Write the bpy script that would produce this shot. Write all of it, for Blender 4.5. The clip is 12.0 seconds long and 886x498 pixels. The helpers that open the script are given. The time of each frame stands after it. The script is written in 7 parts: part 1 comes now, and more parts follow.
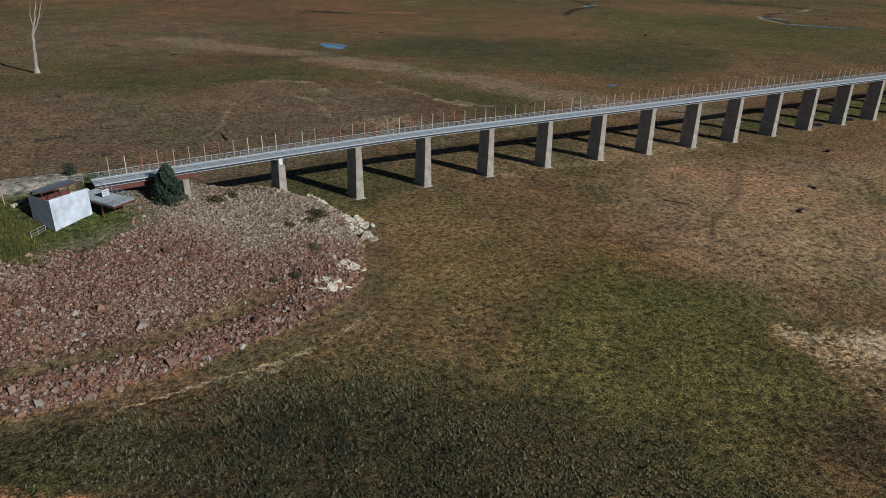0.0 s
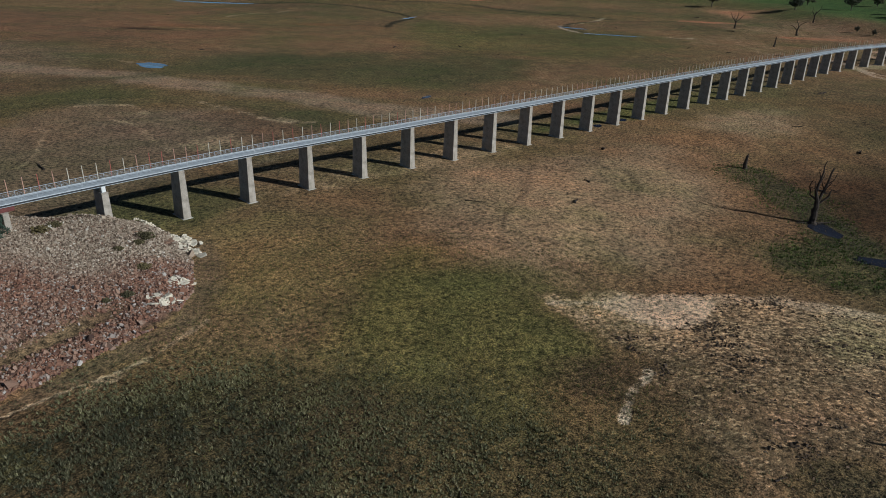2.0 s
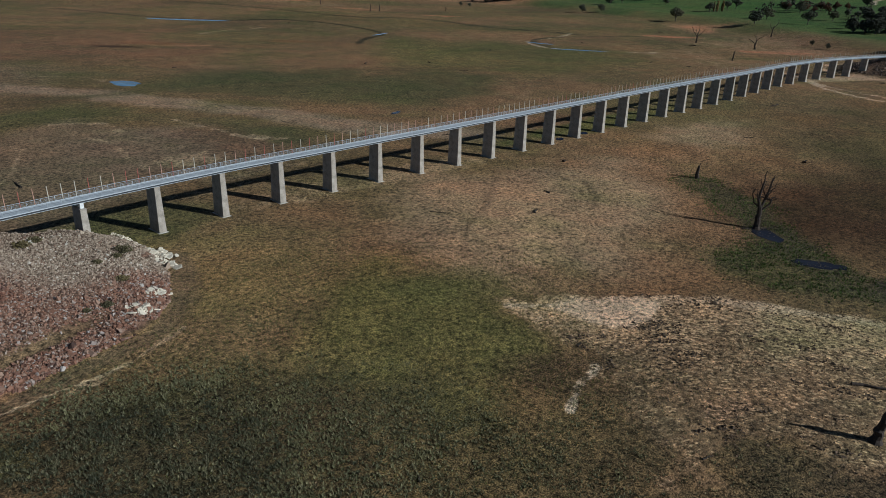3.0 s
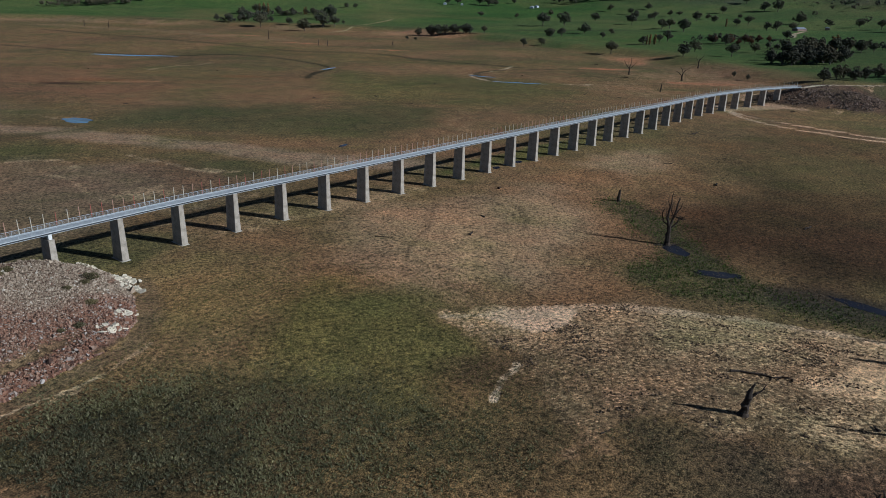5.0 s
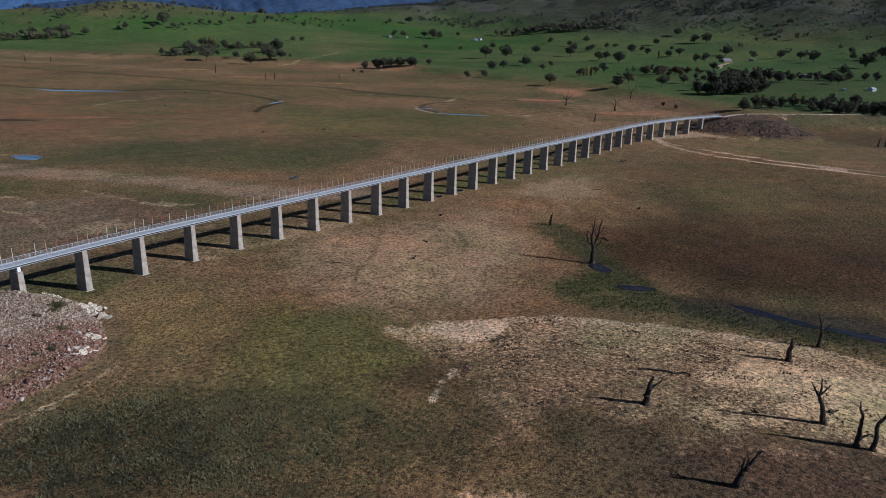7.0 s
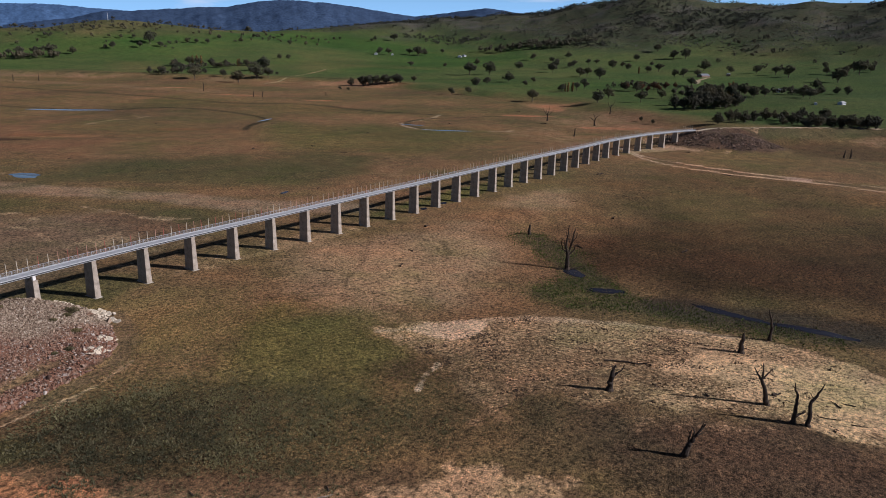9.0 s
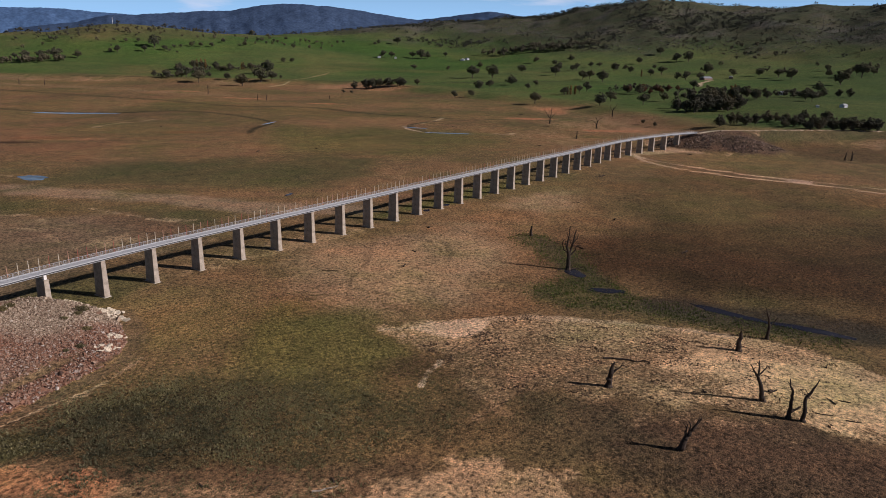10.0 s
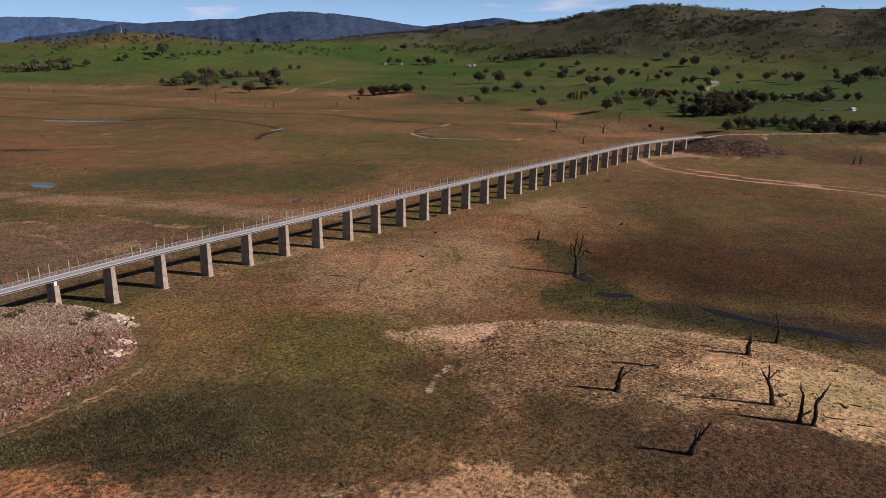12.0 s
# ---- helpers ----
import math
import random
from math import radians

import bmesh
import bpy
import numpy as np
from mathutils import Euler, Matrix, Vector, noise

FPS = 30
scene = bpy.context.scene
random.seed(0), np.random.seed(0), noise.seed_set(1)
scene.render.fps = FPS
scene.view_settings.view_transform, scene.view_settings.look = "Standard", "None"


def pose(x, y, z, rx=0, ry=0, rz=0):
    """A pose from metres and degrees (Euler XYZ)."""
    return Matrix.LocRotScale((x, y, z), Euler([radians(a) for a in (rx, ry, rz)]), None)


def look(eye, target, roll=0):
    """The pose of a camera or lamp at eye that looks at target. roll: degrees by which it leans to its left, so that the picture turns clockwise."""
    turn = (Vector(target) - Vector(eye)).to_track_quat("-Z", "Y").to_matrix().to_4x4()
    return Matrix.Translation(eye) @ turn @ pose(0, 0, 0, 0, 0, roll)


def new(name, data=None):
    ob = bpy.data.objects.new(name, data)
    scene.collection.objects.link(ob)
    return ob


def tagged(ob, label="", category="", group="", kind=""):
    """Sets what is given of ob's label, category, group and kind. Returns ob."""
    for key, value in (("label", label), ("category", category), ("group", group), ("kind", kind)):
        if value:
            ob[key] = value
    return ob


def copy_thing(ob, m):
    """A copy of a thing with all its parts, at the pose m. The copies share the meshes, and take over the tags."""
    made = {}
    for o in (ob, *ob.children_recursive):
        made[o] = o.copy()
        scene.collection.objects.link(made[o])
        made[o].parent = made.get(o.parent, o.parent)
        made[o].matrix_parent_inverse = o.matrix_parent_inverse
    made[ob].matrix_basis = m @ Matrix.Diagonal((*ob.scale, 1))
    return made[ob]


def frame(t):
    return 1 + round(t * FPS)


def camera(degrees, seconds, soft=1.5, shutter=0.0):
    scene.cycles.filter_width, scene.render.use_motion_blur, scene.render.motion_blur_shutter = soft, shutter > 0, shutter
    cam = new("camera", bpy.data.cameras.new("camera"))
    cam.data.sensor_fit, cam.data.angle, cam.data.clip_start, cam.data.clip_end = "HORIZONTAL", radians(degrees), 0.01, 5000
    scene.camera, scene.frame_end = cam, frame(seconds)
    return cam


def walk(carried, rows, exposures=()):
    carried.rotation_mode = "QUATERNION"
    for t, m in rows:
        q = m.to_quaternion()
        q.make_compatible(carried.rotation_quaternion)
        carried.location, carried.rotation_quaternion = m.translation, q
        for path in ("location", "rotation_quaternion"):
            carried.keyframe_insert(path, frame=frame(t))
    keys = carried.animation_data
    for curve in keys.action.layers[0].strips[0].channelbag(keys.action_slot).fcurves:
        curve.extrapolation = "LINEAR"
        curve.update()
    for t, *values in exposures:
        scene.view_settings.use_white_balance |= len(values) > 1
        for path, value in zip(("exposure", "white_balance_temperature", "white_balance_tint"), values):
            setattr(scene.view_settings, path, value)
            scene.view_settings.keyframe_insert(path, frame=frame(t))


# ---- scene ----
cam = camera(65.5, 12.0, soft=0.6)
PATH = [
    (0, (-38.005, -143.196, 56.811), (-37.129, -141.605, 55.975), 1.3),
    (0.5, (-38.261, -147.901, 58.864), (-37.271, -146.377, 58.03), 1.5),
    (1, (-39.122, -152.452, 60.558), (-38.008, -151.011, 59.732), 1.8),
    (1.5, (-40.498, -156.79, 62.419), (-39.298, -155.415, 61.602), 2.0),
    (2, (-42.357, -161.324, 64.03), (-41.122, -159.974, 63.221), 2.0),
    (2.5, (-44.899, -165.188, 65.567), (-43.628, -163.864, 64.774), 2.1),
    (3, (-46.317, -170.02, 67.046), (-45.025, -168.705, 66.273), 1.9),
    (5, (-57.304, -185.81, 72.338), (-55.899, -184.567, 71.645), 1.9),
    (5.5, (-60.449, -189.506, 73.693), (-59.016, -188.283, 73.02), 1.9),
    (6, (-63.714, -193.322, 74.76), (-62.254, -192.12, 74.108), 1.8),
    (6.5, (-66.957, -196.847, 76.168), (-65.471, -195.668, 75.535), 1.8),
    (7, (-70.311, -200.232, 77.422), (-68.797, -199.077, 76.81), 1.8),
    (7.5, (-73.823, -203.631, 78.665), (-72.282, -202.501, 78.074), 1.9),
    (9.5, (-85.231, -213.289, 80.371), (-83.686, -212.152, 79.805), 1.4),
    (10, (-86.374, -214.133, 80.445), (-84.832, -212.99, 79.883), 1.4),
    (10.5, (-87.496, -214.233, 80.364), (-85.953, -213.088, 79.808), 1.4),
    (11, (-87.363, -214.838, 80.288), (-85.825, -213.685, 79.735), 1.2),
    (11.5, (-87.501, -214.738, 80.132), (-85.966, -213.582, 79.579), 1.2),
    (12, (-86.724, -214.126, 80.183), (-85.191, -212.964, 79.637), 1.0),
]
walk(cam, [(t, look(eye, target, roll)) for t, eye, target, roll in PATH], [(0.0, -0.14, 5480.0, 5.0), (3.0, -0.08, 5180.0, 3.0), (5.5, 0.0, 5120.0, 7.0), (7.5, 0.08, 5200.0, 16.0), (9.5, 0.12, 6000.0, 21.0), (12.0, 0.13, 6600.0, 27.0)])

# ---- light ----
SUN_AZ, SUN_EL = 153.0, 27.0
world = bpy.data.worlds.new("sky")
scene.world = world
world.use_nodes = True
sky = world.node_tree.nodes.new("ShaderNodeTexSky")
sky.sky_type = "NISHITA"
sky.sun_disc = False
sky.sun_elevation, sky.sun_rotation = radians(SUN_EL), radians(SUN_AZ)
sky.altitude, sky.air_density, sky.dust_density, sky.ozone_density = 900, 1.0, 0.6, 3.0
back = world.node_tree.nodes["Background"]
back.inputs["Strength"].default_value = 0.0145
# thin fair-weather cloud, all round
wt = world.node_tree
where = wt.nodes.new("ShaderNodeTexCoord")
squash = wt.nodes.new("ShaderNodeMapping")
squash.inputs["Scale"].default_value = (1.6, 1.6, 9.0)
squash.inputs["Location"].default_value = (0.55, -0.35, 0.2)
puffs = wt.nodes.new("ShaderNodeTexNoise")
puffs.inputs["Scale"].default_value, puffs.inputs["Detail"].default_value, puffs.inputs["Roughness"].default_value = 2.2, 7.0, 0.55
veil = wt.nodes.new("ShaderNodeMapRange")
veil.inputs["From Min"].default_value, veil.inputs["From Max"].default_value, veil.inputs["To Max"].default_value = 0.58, 0.72, 0.8
cloud = wt.nodes.new("ShaderNodeMix")
cloud.data_type = "RGBA"
cloud.inputs[7].default_value = (48.0, 49.0, 51.0, 1)
wt.links.new(where.outputs["Generated"], squash.inputs["Vector"])
wt.links.new(squash.outputs["Vector"], puffs.inputs["Vector"])
wt.links.new(puffs.outputs["Fac"], veil.inputs["Value"])
wt.links.new(veil.outputs["Result"], cloud.inputs["Factor"])
tint = wt.nodes.new("ShaderNodeMix")
tint.data_type, tint.blend_type = "RGBA", "MULTIPLY"
tint.inputs["Factor"].default_value = 1.0
tint.inputs[7].default_value = (0.78, 1.0, 1.22, 1)
wt.links.new(sky.outputs["Color"], tint.inputs[6])
# pale haze low over the horizon, all round
split = wt.nodes.new("ShaderNodeSeparateXYZ")
wt.links.new(where.outputs["Generated"], split.inputs["Vector"])
low = wt.nodes.new("ShaderNodeMapRange")
low.interpolation_type = "SMOOTHSTEP"
low.inputs["From Min"].default_value, low.inputs["From Max"].default_value = 0.2, 0.0
low.inputs["To Min"].default_value, low.inputs["To Max"].default_value = 0.0, 0.9
wt.links.new(split.outputs["Z"], low.inputs["Value"])
haze = wt.nodes.new("ShaderNodeMix")
haze.data_type = "RGBA"
haze.inputs[7].default_value = (23.0, 43.0, 62.0, 1)
wt.links.new(low.outputs["Result"], haze.inputs["Factor"])
wt.links.new(tint.outputs[2], haze.inputs[6])
wt.links.new(haze.outputs[2], cloud.inputs[6])
wt.links.new(cloud.outputs[2], back.inputs["Color"])

sun = new("sun", bpy.data.lights.new("sun", "SUN"))
sun.data.energy, sun.data.angle, sun.data.color = 4.9, radians(0.53), (1.0, 0.94, 0.84)
to_sun = Vector((math.sin(radians(SUN_AZ)) * math.cos(radians(SUN_EL)), math.cos(radians(SUN_AZ)) * math.cos(radians(SUN_EL)), math.sin(radians(SUN_EL))))
sun.matrix_world = look(to_sun * 300, (0, 0, 0))


# ---- materials ----
def nodes_of(name):
    m = bpy.data.materials.new(name)
    m.use_nodes = True
    nt = m.node_tree
    return m, nt, nt.nodes["Principled BSDF"]


def link(nt, a, b):
    nt.links.new(a, b)


def noise_node(nt, scale, detail=4.0, rough=0.6, coord="Object", stretch=None, turn=0.0):
    tc = nt.nodes.new("ShaderNodeTexCoord")
    n = nt.nodes.new("ShaderNodeTexNoise")
    n.inputs["Scale"].default_value, n.inputs["Detail"].default_value, n.inputs["Roughness"].default_value = scale, detail, rough
    if stretch:
        mp = nt.nodes.new("ShaderNodeMapping")
        if turn:
            mp.vector_type = "TEXTURE"
            mp.inputs["Rotation"].default_value = (0, 0, radians(turn))
        mp.inputs["Scale"].default_value = stretch
        link(nt, tc.outputs[coord], mp.inputs["Vector"])
        link(nt, mp.outputs["Vector"], n.inputs["Vector"])
    else:
        link(nt, tc.outputs[coord], n.inputs["Vector"])
    return n


def ramp(nt, fac, stops):
    r = nt.nodes.new("ShaderNodeValToRGB")
    el = r.color_ramp.elements
    while len(el) < len(stops):
        el.new(0.5)
    for e, (p, c) in zip(el, stops):
        e.position, e.color = p, (*c, 1) if len(c) == 3 else c
    link(nt, fac, r.inputs["Fac"])
    return r


def mix(nt, kind, fac, a, b):
    m = nt.nodes.new("ShaderNodeMix")
    m.data_type, m.blend_type = "RGBA", kind
    if isinstance(fac, float):
        m.inputs["Factor"].default_value = fac
    else:
        link(nt, fac, m.inputs["Factor"])
    for value, key in ((a, "A"), (b, "B")):
        socket = m.inputs[6 if key == "A" else 7]
        if isinstance(value, tuple):
            socket.default_value = (*value, 1)
        else:
            link(nt, value, socket)
    return m.outputs[2]


def bumps(nt, bsdf, height_socket, strength, distance):
    b = nt.nodes.new("ShaderNodeBump")
    b.inputs["Strength"].default_value, b.inputs["Distance"].default_value = strength, distance
    link(nt, height_socket, b.inputs["Height"])
    link(nt, b.outputs["Normal"], bsdf.inputs["Normal"])


def surface(name, dark, light, scale, rough=0.85, metal=0.0, bump=0.3, depth=0.02, each=0.0, island=0.0, stretch=None, fine=12.0, spec=0.3):
    """Colour between two tones by noise at two scales, varied by object or by piece, with fine relief."""
    m, nt, bsdf = nodes_of(name)
    big = noise_node(nt, scale, 5.0, 0.65, stretch=stretch)
    col = ramp(nt, big.outputs["Fac"], [(0.32, dark), (0.68, light)]).outputs["Color"]
    small = noise_node(nt, scale * fine, 3.0, 0.6, stretch=stretch)
    grain = ramp(nt, small.outputs["Fac"], [(0.3, (0.62, 0.62, 0.62)), (0.7, (1.25, 1.25, 1.25))]).outputs["Color"]
    col = mix(nt, "MULTIPLY", 0.7, col, grain)
    if each or island:
        if island:
            src = nt.nodes.new("ShaderNodeNewGeometry").outputs["Random Per Island"]
        else:
            src = nt.nodes.new("ShaderNodeObjectInfo").outputs["Random"]
        k = each or island
        tint = ramp(nt, src, [(0.0, (1 - k, 1 - k, 1 - k)), (1.0, (1 + k, 1 + k * 0.9, 1 + k * 0.8))]).outputs["Color"]
        col = mix(nt, "MULTIPLY", 1.0, col, tint)
    link(nt, col, bsdf.inputs["Base Color"])
    bsdf.inputs["Roughness"].default_value, bsdf.inputs["Metallic"].default_value = rough, metal
    bsdf.inputs["Specular IOR Level"].default_value = spec
    bumps(nt, bsdf, small.outputs["Fac"], bump, depth)
    return m


def ground_material():
    m, nt, bsdf = nodes_of("lake_bed")
    att = nt.nodes.new("ShaderNodeAttribute")
    att.attribute_name = "tone"
    cover = nt.nodes.new("ShaderNodeAttribute")
    cover.attribute_name = "cover"
    n1 = noise_node(nt, 0.12, 6.0, 0.7)
    n2 = noise_node(nt, 0.9, 5.0, 0.7)
    n3 = noise_node(nt, 3.5, 3.0, 0.6)
    soil = nt.nodes.new("ShaderNodeAttribute")
    soil.attribute_name = "soil"
    bare = nt.nodes.new("ShaderNodeAttribute")
    bare.attribute_name = "bare"
    # bare ground breaks through in ragged streaks and spots
    n4 = noise_node(nt, 0.2, 8.0, 0.72, stretch=(1.25, 0.9, 1.0), turn=-48.0)
    n5 = noise_node(nt, 1.1, 4.0, 0.75, stretch=(1.2, 0.9, 1.0), turn=-40.0)
    lift = nt.nodes.new("ShaderNodeMath")
    lift.operation = "MULTIPLY_ADD"
    link(nt, n4.outputs["Fac"], lift.inputs[0])
    lift.inputs[1].default_value = 1.5
    link(nt, bare.outputs["Fac"], lift.inputs[2])
    lift2 = nt.nodes.new("ShaderNodeMath")
    lift2.operation = "MULTIPLY_ADD"
    link(nt, n5.outputs["Fac"], lift2.inputs[0])
    lift2.inputs[1].default_value = 0.9
    link(nt, lift.outputs["Value"], lift2.inputs[2])
    shows = nt.nodes.new("ShaderNodeMapRange")
    shows.interpolation_type = "SMOOTHSTEP"
    # on the worn rise the growth stands in rows along its old waterlines, with trampled spots between
    worn = nt.nodes.new("ShaderNodeAttribute")
    worn.attribute_name = "worn"
    row = nt.nodes.new("ShaderNodeAttribute")
    row.attribute_name = "row"
    rows = nt.nodes.new("ShaderNodeTexNoise")
    rows.inputs["Scale"].default_value, rows.inputs["Detail"].default_value, rows.inputs["Roughness"].default_value = 1.0, 5.0, 0.62
    link(nt, row.outputs["Vector"], rows.inputs["Vector"])
    blots = noise_node(nt, 1.15, 6.0, 0.7)
    both = nt.nodes.new("ShaderNodeMath")
    both.operation = "ADD"
    link(nt, rows.outputs["Fac"], both.inputs[0])
    link(nt, blots.outputs["Fac"], both.inputs[1])
    sharp = nt.nodes.new("ShaderNodeMath")
    sharp.operation = "MULTIPLY_ADD"
    link(nt, both.outputs["Value"], sharp.inputs[0])
    sharp.inputs[1].default_value, sharp.inputs[2].default_value = 2.5, -1.3
    prints = nt.nodes.new("ShaderNodeTexVoronoi")
    prints.inputs["Scale"].default_value = 0.85
    link(nt, n1.inputs["Vector"].links[0].from_socket, prints.inputs["Vector"])
    spot = nt.nodes.new("ShaderNodeMapRange")
    link(nt, prints.outputs["Distance"], spot.inputs["Value"])
    spot.inputs["From Min"].default_value, spot.inputs["From Max"].default_value = 0.16, 0.34
    spot.inputs["To Min"].default_value, spot.inputs["To Max"].default_value = -0.45, 0.0
    trodden = nt.nodes.new("ShaderNodeMath")
    trodden.operation = "ADD"
    link(nt, sharp.outputs["Value"], trodden.inputs[0])
    link(nt, spot.outputs["Result"], trodden.inputs[1])
    barer = nt.nodes.new("ShaderNodeMath")
    barer.operation = "ADD"
    link(nt, trodden.outputs["Value"], barer.inputs[0])
    link(nt, bare.outputs["Fac"], barer.inputs[1])
    ground = nt.nodes.new("ShaderNodeMix")
    link(nt, worn.outputs["Fac"], ground.inputs[0])
    link(nt, lift2.outputs["Value"], ground.inputs[2])
    link(nt, barer.outputs["Value"], ground.inputs[3])
    link(nt, ground.outputs[0], shows.inputs["Value"])
    shows.inputs["From Min"].default_value, shows.inputs["From Max"].default_value = 1.48, 1.95
    # broad mottle multiplied into the colour, standing in for shading of gentle relief
    n0 = noise_node(nt, 0.0065, 4.0, 0.55)
    c0 = ramp(nt, n0.outputs["Fac"], [(0.34, (0.78, 0.84, 0.84)), (0.66, (1.26, 1.16, 1.12))]).outputs["Color"]
    c1 = ramp(nt, n1.outputs["Fac"], [(0.3, (0.58, 0.60, 0.60)), (0.7, (1.34, 1.32, 1.28))]).outputs["Color"]
    # soil and growth vary at random; dark stops also paint shade between tufts
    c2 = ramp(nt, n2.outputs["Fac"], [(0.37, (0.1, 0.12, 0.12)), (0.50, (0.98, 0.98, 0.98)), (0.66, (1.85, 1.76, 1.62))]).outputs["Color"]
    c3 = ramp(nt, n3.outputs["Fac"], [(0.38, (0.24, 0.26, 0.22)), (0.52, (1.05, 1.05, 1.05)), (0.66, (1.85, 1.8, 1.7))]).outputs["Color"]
    col = mix(nt, "MIX", shows.outputs["Result"], att.outputs["Color"], soil.outputs["Color"])
    col = mix(nt, "MULTIPLY", 0.8, col, c0)
    col = mix(nt, "MULTIPLY", 0.8, col, c1)
    # broad streaks of redder earth and greener growth along the old flow lines
    flow = noise_node(nt, 0.026, 7.0, 0.65, stretch=(1.3, 0.9, 1.0), turn=-40.0)
    hue = ramp(nt, flow.outputs["Fac"], [(0.32, (0.74, 0.88, 0.66)), (0.46, (0.98, 1.0, 0.94)), (0.56, (1.08, 1.0, 0.96)), (0.7, (1.28, 1.10, 1.0))]).outputs["Color"]
    col = mix(nt, "MULTIPLY", 0.9, col, hue)
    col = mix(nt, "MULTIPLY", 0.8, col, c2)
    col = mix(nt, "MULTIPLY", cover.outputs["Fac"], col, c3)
    link(nt, col, bsdf.inputs["Base Color"])
    bsdf.inputs["Roughness"].default_value = 0.95
    bsdf.inputs["Specular IOR Level"].default_value = 0.1
    total = nt.nodes.new("ShaderNodeMath")
    total.operation = "MULTIPLY_ADD"
    link(nt, n3.outputs["Fac"], total.inputs[0])
    total.inputs[1].default_value = 0.35
    link(nt, n2.outputs["Fac"], total.inputs[2])
    # growth stands a little proud of the bare earth
    proud = nt.nodes.new("ShaderNodeMath")
    proud.operation = "MULTIPLY_ADD"
    link(nt, shows.outputs["Result"], proud.inputs[0])
    proud.inputs[1].default_value = -0.45
    link(nt, total.outputs["Value"], proud.inputs[2])
    bumps(nt, bsdf, proud.outputs["Value"], 0.95, 0.5)
    return m


def water_material(name, colour, ior):
    m, nt, bsdf = nodes_of(name)
    bsdf.inputs["Base Color"].default_value = (*colour, 1)
    bsdf.inputs["Roughness"].default_value = 0.06
    bsdf.inputs["IOR"].default_value = ior
    n = noise_node(nt, 0.8, 3.0)
    bumps(nt, bsdf, n.outputs["Fac"], 0.15, 0.05)
    return m


def leaf_material(name, dark, light, scale, vary=0.3):
    """Foliage: matt, a little light passing through, each clump its own tone."""
    m, nt, bsdf = nodes_of(name)
    big = noise_node(nt, scale, 4.0, 0.6)
    col = ramp(nt, big.outputs["Fac"], [(0.3, dark), (0.7, light)]).outputs["Color"]
    src = nt.nodes.new("ShaderNodeNewGeometry").outputs["Random Per Island"]
    each = nt.nodes.new("ShaderNodeObjectInfo").outputs["Random"]
    col = mix(nt, "MULTIPLY", 1.0, col, ramp(nt, src, [(0.0, (1 - vary, 1 - vary, 1 - vary)), (1.0, (1 + vary, 1 + vary * 0.9, 1 + vary * 0.7))]).outputs["Color"])
    col = mix(nt, "MULTIPLY", 1.0, col, ramp(nt, each, [(0.0, (0.82, 0.86, 0.9)), (0.5, (1.0, 1.0, 1.0)), (1.0, (1.2, 1.12, 1.0))]).outputs["Color"])
    link(nt, col, bsdf.inputs["Base Color"])
    bsdf.inputs["Roughness"].default_value = 0.95
    bsdf.inputs["Specular IOR Level"].default_value = 0.05
    thin = nt.nodes.new("ShaderNodeBsdfTranslucent")
    link(nt, col, thin.inputs["Color"])
    both = nt.nodes.new("ShaderNodeMixShader")
    both.inputs["Fac"].default_value = 0.42
    link(nt, bsdf.outputs["BSDF"], both.inputs[1])
    link(nt, thin.outputs["BSDF"], both.inputs[2])
    link(nt, both.outputs["Shader"], nt.nodes["Material Output"].inputs["Surface"])
    return m


M_GROUND = ground_material()
M_WATER = water_material("still_water", (0.12, 0.135, 0.14), 1.3)
M_MUDDY = water_material("muddy_water", (0.02, 0.02, 0.026), 1.12)
M_CONCRETE = surface("weathered_concrete", (0.22, 0.185, 0.145), (0.40, 0.34, 0.275), 0.5, 0.9, bump=0.3, depth=0.01, each=0.06)
M_CAP = surface("pale_concrete", (0.55, 0.52, 0.48), (0.72, 0.7, 0.66), 0.8, 0.9)
M_FOOT = surface("worn_concrete_footing", (0.36, 0.32, 0.265), (0.52, 0.47, 0.39), 0.8, 0.9)
M_DECK = surface("grey_deck_boards", (0.34, 0.35, 0.36), (0.5, 0.51, 0.52), 0.7, 0.75, stretch=(1, 1, 1), bump=0.2)
M_STEEL = surface("galvanised_steel", (0.42, 0.44, 0.46), (0.58, 0.6, 0.62), 2.0, 0.5, 0.6, bump=0.1)
M_EDGE = surface("grey_painted_beam", (0.42, 0.43, 0.44), (0.56, 0.57, 0.58), 0.6, 0.6, 0.1, bump=0.1)
M_DARKSTEEL = surface("dark_weathered_steel", (0.03, 0.03, 0.032), (0.06, 0.06, 0.062), 0.8, 0.7, 0.2)
M_REDSTEEL = surface("dark_red_painted_girder", (0.09, 0.03, 0.025), (0.16, 0.05, 0.04), 0.7, 0.7, 0.1)
M_POLE_RED = surface("red_painted_pole", (0.30, 0.085, 0.06), (0.42, 0.13, 0.09), 1.5, 0.6)
M_POLE_PINK = surface("faded_terracotta_pole", (0.42, 0.22, 0.15), (0.55, 0.32, 0.22), 1.5, 0.7)
M_POLE_CREAM = surface("cream_timber_pole", (0.5, 0.42, 0.31), (0.66, 0.57, 0.44), 1.5, 0.7)
M_DEADWOOD = surface("dark_weathered_deadwood", (0.022, 0.015, 0.011), (0.07, 0.049, 0.035), 1.4, 0.95, bump=0.8, depth=0.06, stretch=(1, 1, 0.25))
M_PALEWOOD = surface("bleached_dead_wood", (0.22, 0.18, 0.14), (0.42, 0.36, 0.29), 1.2, 0.9, bump=0.6, stretch=(1, 1, 0.25))
M_BARK = surface("grey_brown_bark", (0.07, 0.055, 0.045), (0.16, 0.13, 0.105), 0.6, 0.95, bump=0.6)
